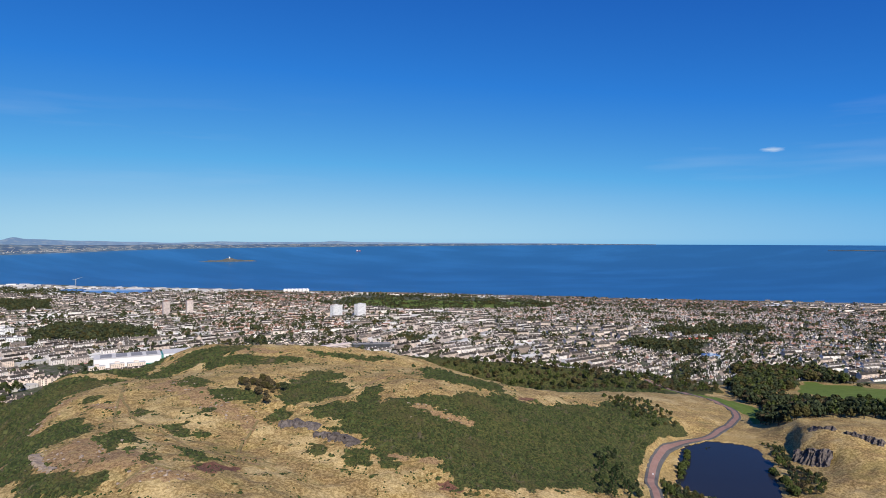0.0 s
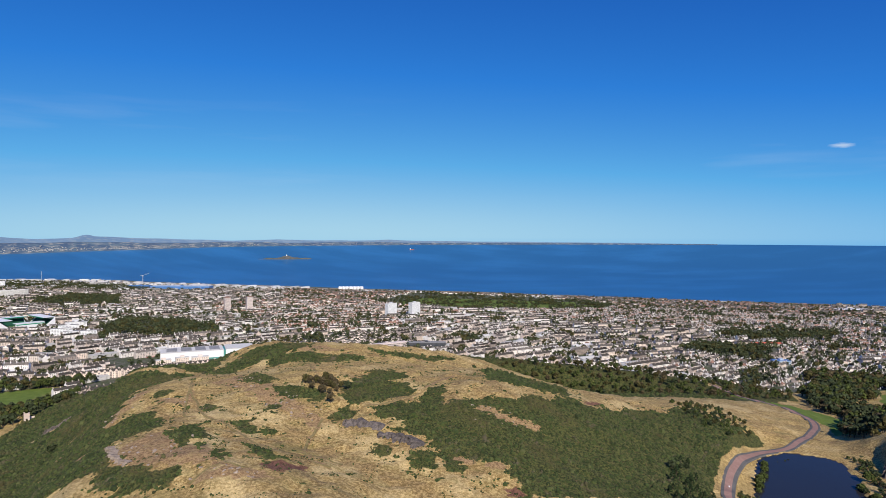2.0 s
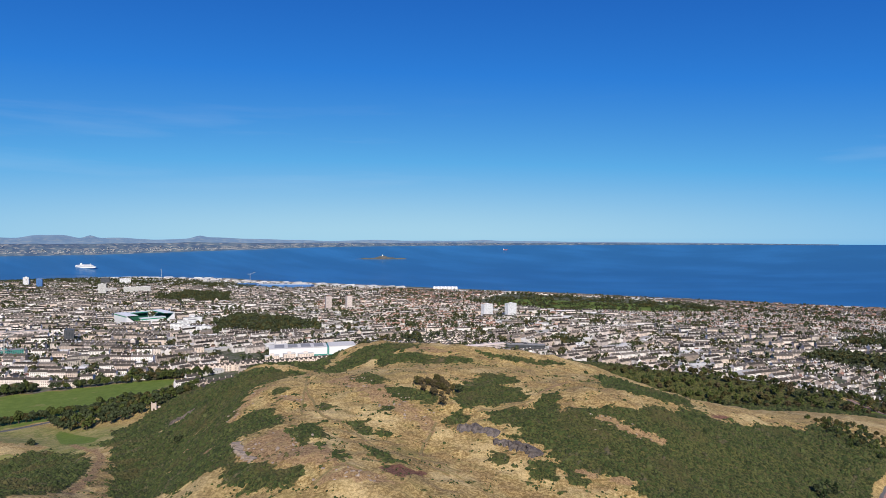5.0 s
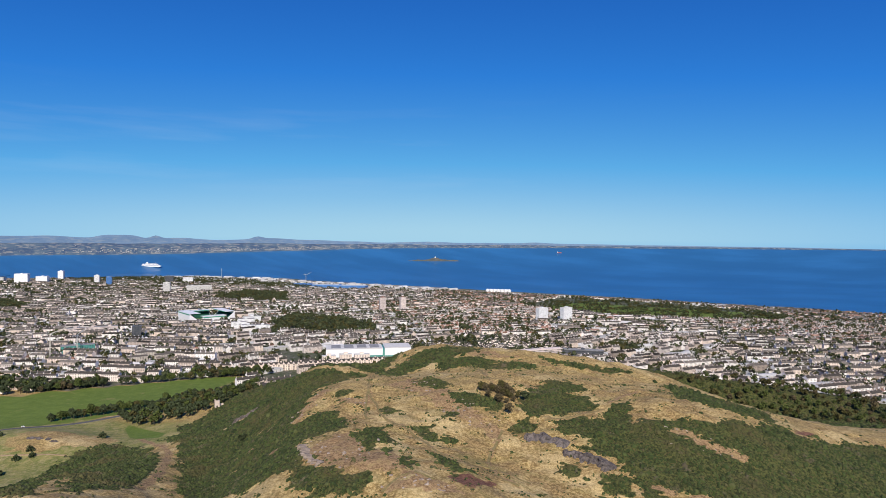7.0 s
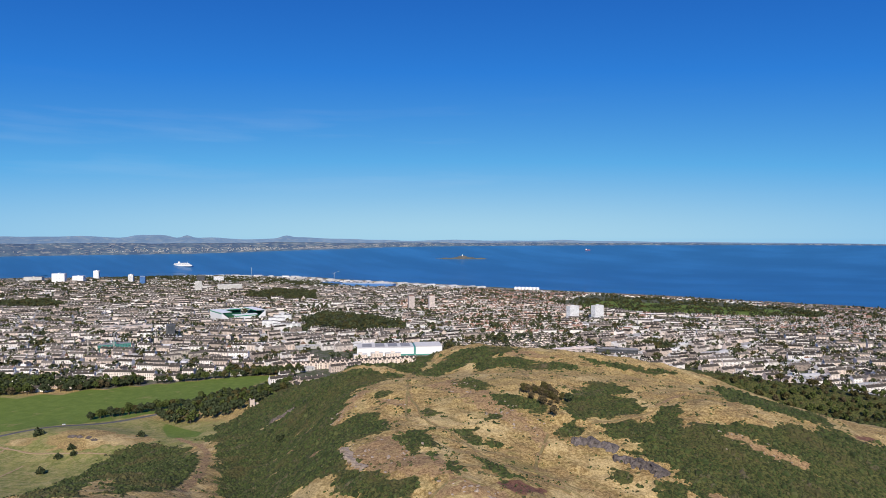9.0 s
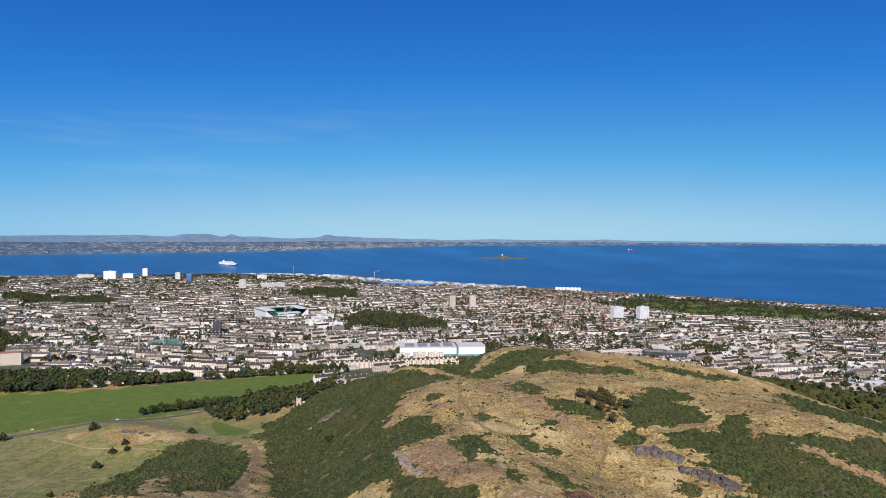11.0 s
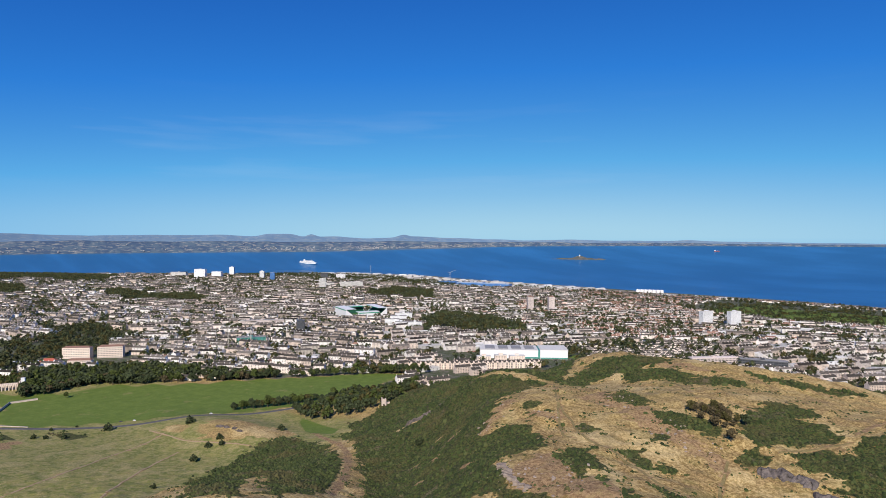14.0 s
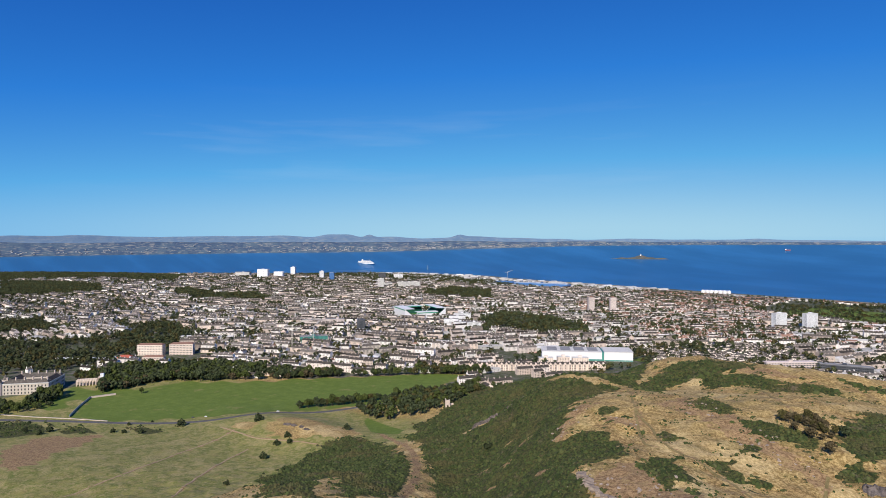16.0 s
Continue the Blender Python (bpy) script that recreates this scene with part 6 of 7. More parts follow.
for x, y, t in ((415, 1768, 12), (452, 1775, 12), (490, 1782, 12)):
    slab_block("apartment_block", "brick houses with bright red roofs", "house", x, y, t, 34, 11, 6.5, 2, M_CREAM, M_REDROOF, 3.2, "red roofed houses", pitched=3.4)
slab_block("warehouse", "long white warehouse near the shore", "warehouse", 1097, 2896, 13, 140, 40, 10, 2, M_WHITE, M_WHITE, 9.0)
slab_block("warehouse", "low white works along the shore", "warehouse", 590, 3250, -2, 270, 24, 7, 1, M_WHITE, M_CONCRETE, 9.0)
slab_block("warehouse", "pale long warehouse near the shore", "warehouse", -180, 3230, 5, 150, 34, 9, 1, M_WHITE, M_CONCRETE, 9.0)
slab_block("warehouse", "blue clad dock shed with a pale roof", "warehouse", -2185, 3085, 12, 330, 60, 20, 2, M_BLUE, M_PALEBLUE, 12.0)
slab_block("warehouse", "smaller blue dock shed", "warehouse", -2480, 3120, 12, 120, 50, 15, 2, M_BLUE, M_BLUE, 12.0)
slab_block("mill", "tall white flour mill block by the harbour", "mill", -3859, 2255, 40, 70, 40, 58, 4, M_WHITE, M_WHITE, 14.0, "harbour mills")
slab_block("mill", "white grain silo block by the harbour", "mill", -3795, 2335, 40, 60, 40, 42, 3, M_WHITE, M_WHITE, 14.0, "harbour mills")
slab_block("mill", "slim white elevator tower", "mill", -4030, 2600, 40, 32, 30, 62, 5, M_WHITE, M_WHITE, 10.0, "harbour mills")
slab_block("apartment_block", "stepped grey waterside flats", "apartment block", -4125, 2256, 30, 110, 30, 34, 9, M_CONCRETE, M_GREY, 4.0)
for x, y, ln, h, m, w in ((-3503, 2475, 28, 52, M_WHITE, "pale tower of flats by the docks"), (-3315, 2417, 28, 50, M_BLUE, "blue glazed tower of flats by the docks"), (-2613, 2214, 32, 56, M_CONCRETE, "pale concrete tower of flats"),
                          (-3256, 2785, 46, 44, M_DARK, "dark glazed office tower by the docks"), (-3198, 2876, 60, 34, M_WHITE, "white office block by the docks"), (-2560, 2370, 120, 34, M_CONCRETE, "long pale concrete slab of flats"), (-2720, 2330, 90, 22, M_CONCRETE, "pale concrete slab of flats")):
    slab_block("tower_block", w, "tower block", x, y, 42, ln, 20, h, max(5, int(h / 3)), m, M_CONCRETE, 3.6)


def rail_shed():
    top = thing("railway_platform", "long white platform canopy with a red roofed end building", "platform", -1600, 508, 46)
    part("canopy", boxes((-90, 0, 6, 40, 16, 7)), [M_WHITE], top)
    for i in range(9):
        part("post", boxes((-85 + i * 15, 7.6, -2, -84.4 + i * 15, 8.4, 6)), [M_STEEL], top)
    part("end_building", boxes((42, -3, -3, 72, 18, 7)), [M_CREAM], top)
    r = Shape()
    r.gable(42, 72, -3, 18, 7, 12, 0, 0, hip=6)
    part("roof", r, [M_REDROOF], top, "red tiled roof")


rail_shed()


def dock_basin(outline):
    """A sheet of harbour water a little above the made ground."""
    x, y = np.array([p[0] for p in outline], float), np.array([p[1] for p in outline], float)
    fx, fy, fz = foreshorten(x, y, town_floor(x, y) + 1.2)
    n = len(outline)
    verts = [(a, b, c) for a, b, c in zip(fx, fy, fz)] + [(a, b, c - 3) for a, b, c in zip(fx, fy, fz)]
    faces = [tuple(range(n))] + [(i, i + n, (i + 1) % n + n, (i + 1) % n) for i in range(n)]
    tagged(new("water_dock", mesh_from("dock", verts, faces, [M_SEA])), "still blue water of a harbour basin", "dock", kind="structure")


dock_basin([(-4533, 3273), (-3976, 3122), (-4264, 3594), (-4562, 3699), (-4804, 3561)])
dock_basin([(-5328, 2664), (-5091, 2722), (-5299, 3008), (-5557, 3039), (-5717, 2859)])
for x, y, t, ln, dp, h in ((-1960, 3330, 8, 90, 40, 9), (-1830, 3380, 6, 60, 30, 8), (-1700, 3260, 14, 110, 36, 9), (-1560, 3390, 4, 70, 30, 7), (-1180, 3300, 2, 80, 34, 8), (-1050, 3350, -4, 60, 26, 7),
                           (-900, 3330, 0, 90, 30, 8), (-2300, 3400, 15, 120, 40, 10), (-2560, 3330, 20, 90, 40, 11), (-1420, 3270, 8, 60, 24, 6)):
    slab_block("warehouse", "low pale shed on the made ground by the shore", "warehouse", x, y, t, ln, dp, h, 1, M_CONCRETE, M_CONCRETE if ln > 75 else M_GREY, 9.0, "shore sheds")


def works():
    top = thing("treatment_works", "white treatment works with a row of tanks and domes", "works", -1350, 3545, 18)
    part("hall", boxes((-80, 0, -3, 60, 30, 14)), [M_WHITE], top)
    for i in range(7):
        t, n = Shape(), 14
        cx = -74 + i * 22
        ring = [(cx + 9 * math.cos(k / n * 6.2832), -12 + 9 * math.sin(k / n * 6.2832)) for k in range(n)]
        for k in range(n):
            a, b = ring[k], ring[(k + 1) % n]
            t.face([(*a, -2), (*b, -2), (*b, 14), (*a, 14)], 0)
            t.face([(*a, 14), (*b, 14), (cx, -12, 19)], 0)
        part("tank", t, [M_WHITE], top)


works()


def tower_crane(x, y, turn, high, jib):
    top = thing("tower_crane", "pale lattice tower crane over a building site", "crane", x, y, turn, group="tower cranes")

    def lattice(length, w):
        s = Shape()
        for a in (-w, w):
            for b in (-w, w):
                s.box(a - 0.22, b - 0.22, 0, a + 0.22, b + 0.22, length, 0)
        n = int(length / (3 * w))
        for i in range(n):
            z = i * length / n
            for a in (-w, w):
                s.joined([(a, -w, z), (a, -w, z + 0.4), (a, w, z + length / n), (a, w, z + length / n - 0.4)], [(0, 1, 2, 3), (3, 2, 1, 0)], 0)
                s.joined([(-w, a, z), (-w, a, z + 0.4), (w, a, z + length / n), (w, a, z + length / n - 0.4)], [(0, 1, 2, 3), (3, 2, 1, 0)], 0)
        return s

    part("mast", lattice(high, 1.0), [M_STEEL], top)
    part("jib", lattice(jib, 0.7), [M_STEEL], top, at=pose(0, 0, high, 0, 70, 0))
    part("counter_jib", boxes((-16, -1, high - 0.6, 0, 1, high + 0.4)), [M_STEEL], top)
    part("counterweight", boxes((-16, -1.4, high - 3, -12, 1.4, high)), [M_GREY], top)
    part("cab", boxes((0.6, -1.2, high - 3, 2.6, 1.2, high - 0.4)), [M_WHITE], top)
    part("base", boxes((-4, -4, -2, 4, 4, 1)), [M_CONCRETE], top)


tower_crane(-1398, 872, 60, 62, 40)
tower_crane(-1440, 962, 110, 45, 32)
tower_crane(-2760, 3500, 20, 55, 42)
tower_crane(-3600, 3560, 140, 60, 30)


# ---- the firth ----
def cruise_ship():
    x, y = -5740, 4690
    top = thing("cruise_ship", "large white cruise ship lying in the firth", "ship", x, y, 22, z=-4)
    h = Shape()
    prof = [(-105, 0), (-108, 9), (-105, 14), (100, 14), (112, 15), (104, 3), (98, 0)]
    left, right = [(a, -13 if abs(a) < 95 else -9, z) for a, z in prof], [(a, 13 if abs(a) < 95 else 9, z) for a, z in prof]
    h.face(left, 0), h.face(right[::-1], 0)
    for i in range(len(prof)):
        j = (i + 1) % len(prof)
        h.face([left[j], left[i], right[i], right[j]], 0)
    part("hull", h, [M_WHITE], top)
    for i, (a, b, z0, z1) in enumerate(((-100, 88, 14, 20), (-98, 80, 20, 26), (-94, 72, 26, 31), (-60, 60, 31, 36))):
        part("deck", boxes((a, -12 + i, z0, b, 12 - i, z1)), [M_WHITE], top)
        part("window_row", boxes((a + 3, -12.2 + i, z0 + 2, b - 3, 12.2 - i, z0 + 3.6)), [M_GLASS], top)
    part("funnel", boxes((-52, -5, 36, -36, 5, 50)), [M_WHITE], top)
    part("mast", boxes((50, -1, 36, 52, 1, 50)), [M_WHITE], top)


cruise_ship()


def tanker():
    d, b = 16500, radians(-14.8)
    top = thing("cargo_ship", "small red and white cargo ship far out", "ship", CENTRE[0] + d * math.sin(b), CENTRE[1] + d * math.cos(b), 20, z=-18)
    part("hull", boxes((-60, -10, 0, 60, 10, 14)), [M_REDROOF], top)
    part("bridge", boxes((-56, -9, 14, -30, 9, 34)), [M_WHITE], top)
    part("mast", boxes((20, -1, 14, 22, 1, 32)), [M_STEEL], top)


tanker()


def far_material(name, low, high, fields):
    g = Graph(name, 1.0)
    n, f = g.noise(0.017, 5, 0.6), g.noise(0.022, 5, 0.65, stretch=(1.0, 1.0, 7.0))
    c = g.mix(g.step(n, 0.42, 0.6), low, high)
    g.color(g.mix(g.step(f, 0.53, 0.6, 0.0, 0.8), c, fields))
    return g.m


# haze is mixed into these base colours: greyed coast, bluer hills behind
M_FARSHORE = far_material("far_hazed_moor_and_fields", (0.05, 0.085, 0.145), (0.08, 0.122, 0.17), (0.235, 0.24, 0.24))
M_FARHILL = far_material("far_hazed_hills", (0.11, 0.18, 0.285), (0.13, 0.20, 0.30), (0.18, 0.235, 0.30))
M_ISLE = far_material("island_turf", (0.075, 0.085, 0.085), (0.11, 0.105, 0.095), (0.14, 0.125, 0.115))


M_FARHOUSE = mottled("far_walls", (0.34, 0.34, 0.35), (0.46, 0.455, 0.45), 0.01, 0.9, vary=0.1, per="island")


def far_coast():
    """The hills across the water: low shore fields, then rising moor with two isolated tops."""
    b = np.radians(np.linspace(-100, 12, 420))
    deg = np.degrees(b)
    shore_d = np.interp(deg, (-100, -70, -45, -38, -30, -18, -5, 12), (15500, 16500, 17500, 18500, 22000, 27000, 34000, 46000))
    low_d = np.interp(deg, (-100, -70, -50, -45, -38, -30, -18, -5, 12), (11200, 11900, 12500, 13900, 16800, 22500, 27500, 34000, 46000))
    crest = np.interp(deg, (-100, -80, -60, -48, -40, -30, -20, -8, 4, 12), (400, 410, 380, 390, 350, 250, 215, 170, 90, 20))
    for name, words, start, length, share, stuff in (("backdrop_far_coast", "low coast with fields across the firth, haze painted into its colours", 0, 9000, 0.42, M_FARSHORE), ("backdrop_far_hills", "hills far behind the coast, blue with painted haze", 11000, 9000, 1.0, M_FARHILL)):
        t = np.linspace(0, 1, 22)
        bb, tt = np.meshgrid(b, t)
        d0, cr, dg = np.broadcast_to(shore_d if start else low_d, bb.shape), np.broadcast_to(crest, bb.shape), np.broadcast_to(deg, bb.shape)
        d = d0 + start + tt * length
        n = wave(dg * 10, tt * 40, 120.0, 41 + start) * 0.5 + wave(dg * 10, tt * 60, 45.0, 42 + start) * 0.22
        z = 12 + cr * share * (0.2 * smooth(0, 0.1, tt) + smooth(0.0, 0.8, tt) * (0.6 + 0.34 * n))
        if start:
            for at, wide, high in ((-50.3, 0.5, 190), (-42.1, 0.6, 150), (-40.5, 1.6, 60), (-48.0, 1.5, 60), (-64.0, 4.0, 70), (-75.0, 5.0, 60), (-17.0, 0.9, 60)):
                z = z + high * np.exp(-((dg - at) / wide) ** 2) * smooth(0.2, 0.8, tt)
            # a long flat-topped hill
            z = z + 190 * np.exp(-((dg + 53.0) / 1.7) ** 4) * smooth(0.2, 0.8, tt)
        z = np.where(tt <= 0, -30, z) - d ** 2 / (2 * 7.4e6)
        x, y = CENTRE[0] + d * np.sin(bb), CENTRE[1] + d * np.cos(bb)
        fx, fy, fz = foreshorten(x, y, z)
        r, c = x.shape
        k = np.arange(r * c).reshape(r, c)
        faces = np.stack([k[:-1, :-1], k[:-1, 1:], k[1:, 1:], k[1:, :-1]], -1).reshape(-1, 4)
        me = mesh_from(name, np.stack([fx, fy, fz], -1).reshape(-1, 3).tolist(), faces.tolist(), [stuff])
        me.polygons.foreach_set("use_smooth", [True] * len(me.polygons))
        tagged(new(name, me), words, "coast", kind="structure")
    # pale houses of the towns along that shore
    rng = np.random.RandomState(17)
    s, places = Shape(), []
    s.box(-16, -14, -10, 16, 14, 9, 0)
    for centre, spread, count in ((-74, 4, 60), (-52.5, 3, 120), (-45, 1.5, 140), (-38.5, 2.2, 190), (-30, 2.0, 60), (-20, 2, 40)):
        for _ in range(count):
            a = rng.normal(centre, spread)
            q = float(np.interp(a, deg, low_d)) + 300 + abs(rng.normal(300, 900))
            px, py = CENTRE[0] + q * math.sin(radians(a)), CENTRE[1] + q * math.cos(radians(a))
            zz = 22 + 0.03 * (q - float(np.interp(a, deg, low_d))) - q ** 2 / (2 * 7.4e6)
            gx, gy, gz = (float(v) for v in foreshorten(np.array(px), np.array(py), np.array(zz)))
            k = math.hypot(gx - CENTRE[0], gy - CENTRE[1]) / q
            places.append((gx, gy, gz, rng.uniform(0, 3.14), k * rng.uniform(0.35, 0.8)))
    stack_up("far_shore_houses", [(s, (0,), places)], [M_FARHOUSE], "pale houses of towns along the far shore", "houses")


far_coast()


def island(name, label, x, y, turn, length, width, high, seed):
    u, w = np.meshgrid(np.linspace(-1, 1, 60), np.linspace(-1, 1, 30))
    edge = np.clip(1 - (u ** 2 + w ** 2), 0, 1)
    z = high * edge ** 0.7 * (0.55 + 0.35 * wave(u * 10, w * 6, 5.0, seed) + 0.5 * np.exp(-((u - 0.0) / 0.28) ** 2)) - 14
    c, s = math.cos(radians(turn)), math.sin(radians(turn))
    px, py = x + u * length / 2 * c - w * width / 2 * s, y + u * length / 2 * s + w * width / 2 * c
    fx, fy, fz = foreshorten(px, py, z)
    r, q = px.shape
    k = np.arange(r * q).reshape(r, q)
    faces = np.stack([k[:-1, :-1], k[:-1, 1:], k[1:, 1:], k[1:, :-1]], -1).reshape(-1, 4)
    me = mesh_from("island", np.stack([fx, fy, fz], -1).reshape(-1, 3).tolist(), faces.tolist(), [M_ISLE])
    me.polygons.foreach_set("use_smooth", [True] * len(me.polygons))
    return tagged(new(name, me), label, "island", kind="structure")


island("ground_island", "low brown green island with a lighthouse", -4120, 8318, 27, 920, 330, 38, 51)
island("ground_islet", "low pale islet far out", CENTRE[0] + 20500 * math.sin(radians(27)), CENTRE[1] + 20500 * math.cos(radians(27)), -26, 1500, 500, 12, 52)
light = thing("lighthouse", "small white lighthouse on the island's top", "lighthouse", -4125, 8316, 0, z=36)
part("tower", boxes((-7, -7, 0, 7, 7, 20)), [M_WHITE], light)
part("lantern", boxes((-3, -3, 20, 3, 3, 27)), [M_STEEL], light)


# ---- rocks ----
def rock(seed, sx, sy, sz, rough=0.34):
    """A broken ledge of rock: blocky faces, cracks, flat beneath."""
    bm = bmesh.new()
    bmesh.ops.create_icosphere(bm, subdivisions=4, radius=1.0)
    off = Vector((seed * 7.3, seed * 3.1, seed * 1.7))
    for v in bm.verts:
        n = v.co.normalized()
        q = Vector((n.x * sx, n.y * sy, n.z * sz)) * 0.55 + off
        k = 1 + rough * noise.noise(n * 1.4 + off) + 0.22 * noise.cell(q) + 0.16 * noise.noise(q * 1.1) + 0.10 * noise.cell(q * 2.3)
        v.co = Vector((n.x * k * sx, n.y * k * sy, max(n.z, -0.3) * k * sz))
    me = bpy.data.meshes.new("rock")
    bm.to_mesh(me)
    bm.free()
    return me


def outcrop(places, material, label, group, sizes, tall):
    for i, (x, y, turn) in enumerate(places):
        me = rock(random.randint(1, 900), random.uniform(*sizes), random.uniform(*sizes) * 0.55, tall * random.uniform(0.8, 1.2))
        me.materials.append(material)
        ob = tagged(new("rock_outcrop", me), label, "rock", group=group)
        ob.matrix_basis = pose(x, y, float(land(np.array(x), np.array(y))) - tall * 0.25, 0, 0, turn + random.uniform(-12, 12))


random.seed(23)
def crag(line, side, drop, rise, back, label, group, seed, inset=3.0, apron=3.0, material=None):
    """Broken upright rock faces along a line: columns, cracks and ledges, running back into the turf."""
    pts = [Vector(p) for p in line]
    for i in range(len(pts) - 1):
        a, b = pts[i], pts[i + 1]
        d = (b - a).normalized()
        out = Vector((d.y, -d.x)) * side
        n, m = max(6, int((b - a).length / 0.7)), 14
        verts, faces = [], []
        for j in range(n + 1):
            t = -0.1 + 1.2 * j / n
            q = a + (b - a) * t
            ends = min(1.0, 6 * (0.62 - abs(t - 0.5)))
            hi = float(land(np.array(q.x - out.x * inset), np.array(q.y - out.y * inset))) + rise * ends * (0.8 + 0.5 * noise.noise(Vector((q.x * 0.16, q.y * 0.16, seed))) + 0.16 * noise.cell(Vector((q.x * 0.35, q.y * 0.35, seed))))
            lo = min(float(land(np.array(q.x + out.x * 4), np.array(q.y + out.y * 4))), hi) - drop
            for k in range(m + 1):
                v = k / m
                z = lo + (hi - lo) * min(1.0, v / 0.72)
                f = Vector((q.x * 0.4, q.y * 0.4, z * 0.3 + seed))
                o = apron * (1 - min(1.0, v / 0.72)) ** 1.2 + 1.0 * noise.cell(f * 0.8 + 0.4 * noise.noise_vector(f)) + 2.4 * noise.noise(f * 0.45) + 1.2 * noise.noise(f * 1.3) + 0.5 * noise.cell(f * 1.9) + 0.7 * noise.noise(f * 3.3) + 1.5 * noise.cell(Vector((q.x * 0.55, q.y * 0.55, z * 0.12)))
                if v > 0.72:
                    w = (v - 0.72) / 0.28
                    o, z = o * (1 - w) - back * w, z - (rise + 1.2) * w ** 1.6 + 0.4 * noise.noise(f * 2.0)
                verts.append((q.x + out.x * o, q.y + out.y * o, z))
                if j and k:
                    c = j * (m + 1) + k
                    faces.append((c - m - 2, c - 1, c, c - m - 1))
        me = mesh_from("rock", verts, faces, [material or M_ROCK])
        x0, y0 = (a + b) / 2
        base = Vector((x0, y0, float(land(np.array(x0), np.array(y0)))))
        me.transform(Matrix.Translation(-base))
        tagged(new("rock_outcrop", me), label, "rock", group=group).location = base


crag([(-156, 443), (-144, 444), (-133, 441), (-124, 436)], 1, 3.0, 3.2, 11.0, "dark grey basalt ledge across the hill", "dark ledge", 3, 3.0, 8.0)
crag([(-187, 453), (-178, 455), (-169, 455), (-158, 451)], 1, 2.5, 2.6, 11.0, "weathered grey crag among the gorse", "upper ledge", 5, 3.0, 8.0)
crag([(-552, 543), (-538, 551), (-523, 560), (-508, 569), (-492, 577)], 1, 8.0, 5.0, 8.0, "dark cliff band in the gorse slope", "slope cliff", 12, 3.0, 6.0)
crag([(-312, 358), (-301, 345), (-290, 335), (-277, 331)], 1, 3.0, 1.5, 8.0, "pale weathered rock face at the brow of the hill", "brow rocks", 14, 2.0, 4.0, M_PALEROCK)
crag([(252, 624), (259, 614), (266, 605), (272, 598)], 1, 3.0, 0.5, 5.0, "steep dark rock face above the loch", "loch crag", 7, 7.0, 8.0)
crag([(276, 650), (284, 644), (292, 637)], 1, 2.0, 3.6, 10.0, "dark broken rock band on the crag", "loch crag", 9, 3.0, 4.5)
crag([(298, 630), (306, 624), (313, 615), (320, 608)], 1, 2.0, 4.2, 10.0, "dark broken rock band on the crag", "loch crag", 10, 3.0, 4.5)
outcrop([(-828, 492, 20), (-816, 494, 10), (-803, 496, 0), (-790, 495, 20)], M_ROCK, "rocky knoll beside the park road", "road knoll", (4, 6.5), 2.4)


def stones(areas, label, group):
    """Single weathered stones half sunk in the turf."""
    shapes = []
    for k in range(7):
        bm = bmesh.new()
        bmesh.ops.create_icosphere(bm, subdivisions=2, radius=1.0)
        off = Vector((k * 5.1, k * 2.7, k * 3.9))
        for v in bm.verts:
            n = v.co.normalized()
            v.co = n * (1 + 0.35 * noise.noise(n * 1.3 + off) + 0.2 * noise.cell(n * 2.1 + off))
            v.co.z *= 0.55
            v.co.y *= 0.7
        me = bpy.data.meshes.new("stone")
        bm.to_mesh(me)
        bm.free()
        me.materials.append(M_PALEROCK)
        shapes.append(me)
    for x, y, wide, deep, count in areas:
        for _ in range(count):
            px, py, k = random.gauss(x, wide), random.gauss(y, deep), random.uniform(0.5, 1.25) ** 2
            ob = tagged(new("stone", random.choice(shapes)), label, "rock", group=group)
            ob.matrix_basis = pose(px, py, float(land(np.array(px), np.array(py))) - 0.12 * k, random.uniform(-12, 12), random.uniform(-12, 12), random.uniform(0, 360)) @ Matrix.Diagonal((k, k, k, 1))


stones([(-294, 345, 9, 8, 34), (-268, 352, 12, 12, 30), (-300, 505, 12, 8, 22), (-246, 470, 9, 7, 22), (-205, 326, 12, 6, 22), (-335, 450, 7, 5, 16), (-372, 440, 6, 14, 22), (-222, 458, 9, 6, 14), (-77, 500, 16, 7, 20)], "pale lichened stone half sunk in dry grass", "pale stones")


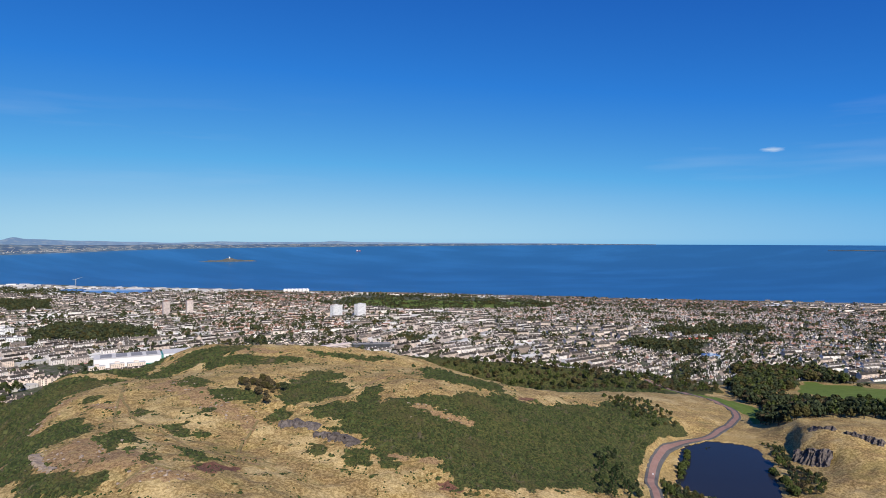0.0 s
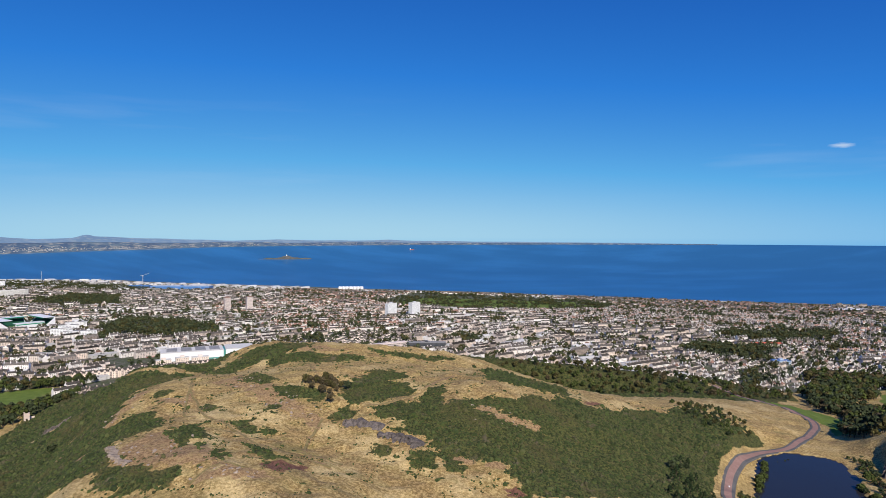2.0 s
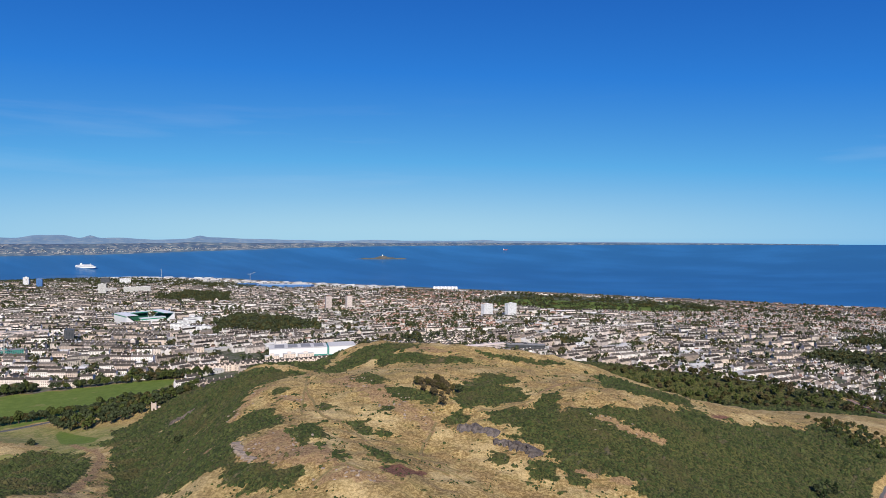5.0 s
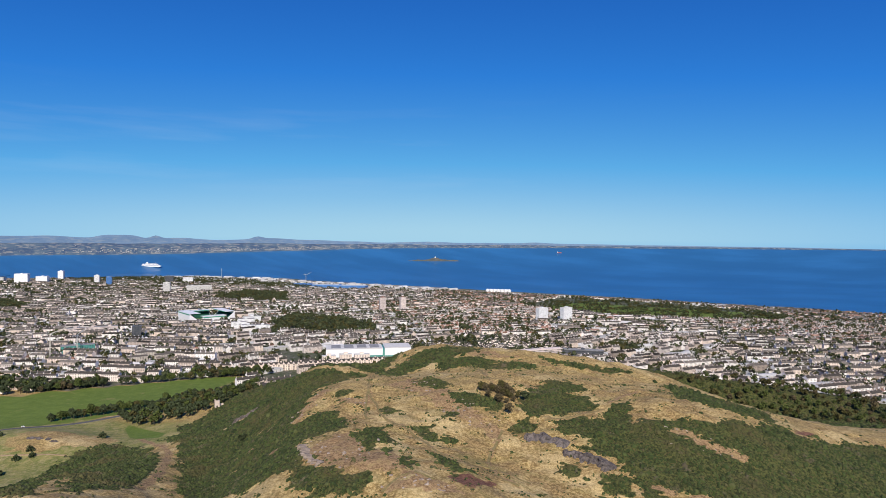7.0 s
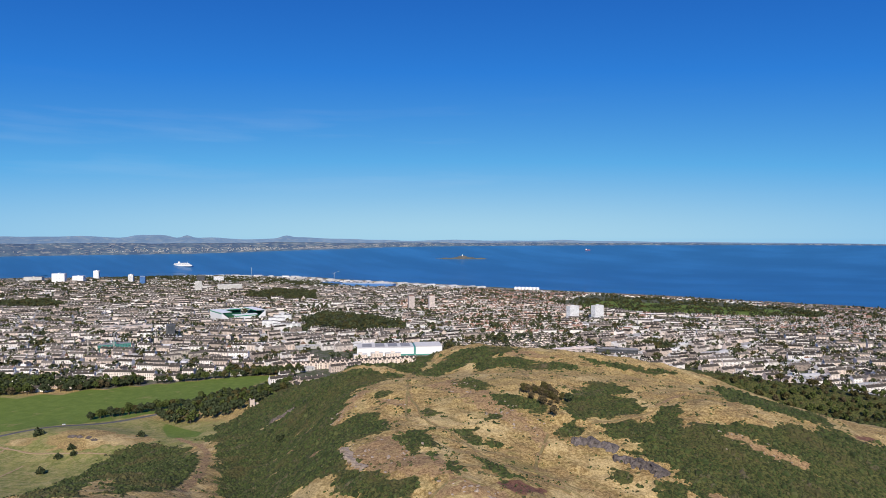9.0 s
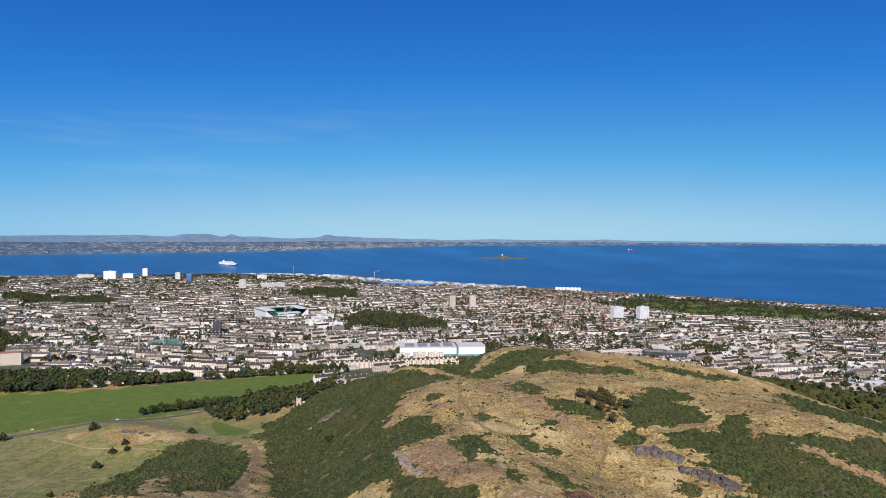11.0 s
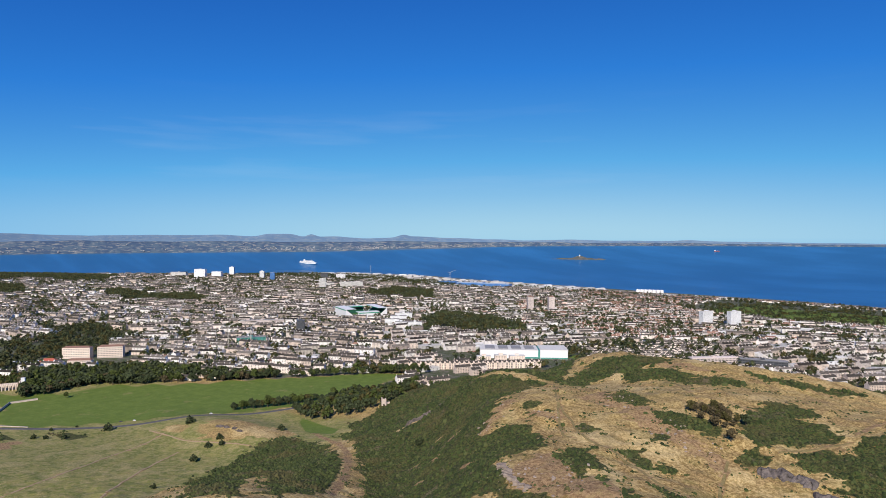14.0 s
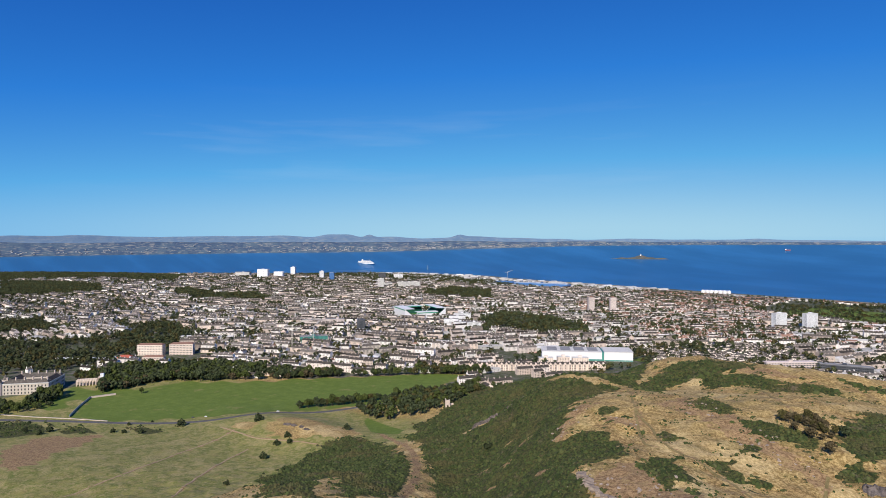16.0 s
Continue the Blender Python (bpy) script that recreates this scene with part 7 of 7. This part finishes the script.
# ---- vehicles ----
def car(x, y, turn, paint, label, line_z=None):
    z = float(land(np.array(x), np.array(y))) + 0.05
    top = tagged(new("car"), label, "car", group="cars on the roads")
    top.matrix_basis = pose(x, y, z, 0, 0, turn)
    body = Shape()
    prof = [(-2.1, 0.35), (2.1, 0.35), (2.15, 0.8), (1.1, 0.95), (0.6, 1.5), (-1.4, 1.5), (-2.05, 0.95)]
    a, b = [(p, -0.85, q) for p, q in prof], [(p, 0.85, q) for p, q in prof]
    body.face(a, 0), body.face(b[::-1], 0)
    for i in range(len(prof)):
        j = (i + 1) % len(prof)
        body.face([a[j], a[i], b[i], b[j]], 0)
    part("body", body, [paint], top)
    part("window", boxes((-1.3, -0.87, 1.0, 0.55, 0.87, 1.4)), [M_GLASS], top)
    for wx in (-1.3, 1.35):
        for wy in (-0.8, 0.8):
            s = Shape()
            ring = [(wx + 0.33 * math.cos(k * 0.628), 0.33 + 0.33 * math.sin(k * 0.628)) for k in range(10)]
            for side in (-0.12, 0.12):
                f = [(p, wy + side, q) for p, q in ring]
                s.face(f if side < 0 else f[::-1], 0)
            for k in range(10):
                p, q = ring[k], ring[(k + 1) % 10]
                s.face([(q[0], wy - 0.12, q[1]), (p[0], wy - 0.12, p[1]), (p[0], wy + 0.12, p[1]), (q[0], wy + 0.12, q[1])], 0)
            part("wheel", s, [M_RUBBER], top)


car(107, 548, 75, M_WHITE, "white car parked beside the loch road")
car(-1024, 455, 50, M_DARK, "dark car on the park road")
car(-1012, 469, 50, M_WHITE, "white car on the park road")
car(-948, 552, 55, M_WHITE, "white car on the park road")


# ---- walls and fences ----
def stone_wall(line, high, label):
    top = tagged(new("garden_wall"), label, "wall")
    x0, y0 = line[0]
    top.location = (x0, y0, float(land(np.array(x0), np.array(y0))))
    for (ax, ay), (bx, by) in zip(line, line[1:]):
        n = max(1, int(math.hypot(bx - ax, by - ay) / 12))
        for i in range(n):
            px, py, qx, qy = (ax + (bx - ax) * i / n, ay + (by - ay) * i / n, ax + (bx - ax) * (i + 1) / n, ay + (by - ay) * (i + 1) / n)
            ln, z = math.hypot(qx - px, qy - py), float(land(np.array((px + qx) / 2), np.array((py + qy) / 2))) - top.location.z
            at = pose(px - x0, py - y0, z, 0, 0, math.degrees(math.atan2(qy - py, qx - px)))
            part("wall_length", boxes((0, -0.35, -1.5, ln, 0.35, high)), [M_STONE], top, at=at)
            part("coping", boxes((-0.05, -0.45, high, ln + 0.05, 0.45, high + 0.25)), [M_GREY], top, at=at)


stone_wall([(-1162, 330), (-1215, 358), (-1269, 392), (-1262, 430)], 3.0, "tall stone garden wall beside the meadow")
stone_wall([(-1255, 263), (-1201, 294), (-1146, 331), (-1096, 361)], 0.9, "low stone wall along the foot of the slope")
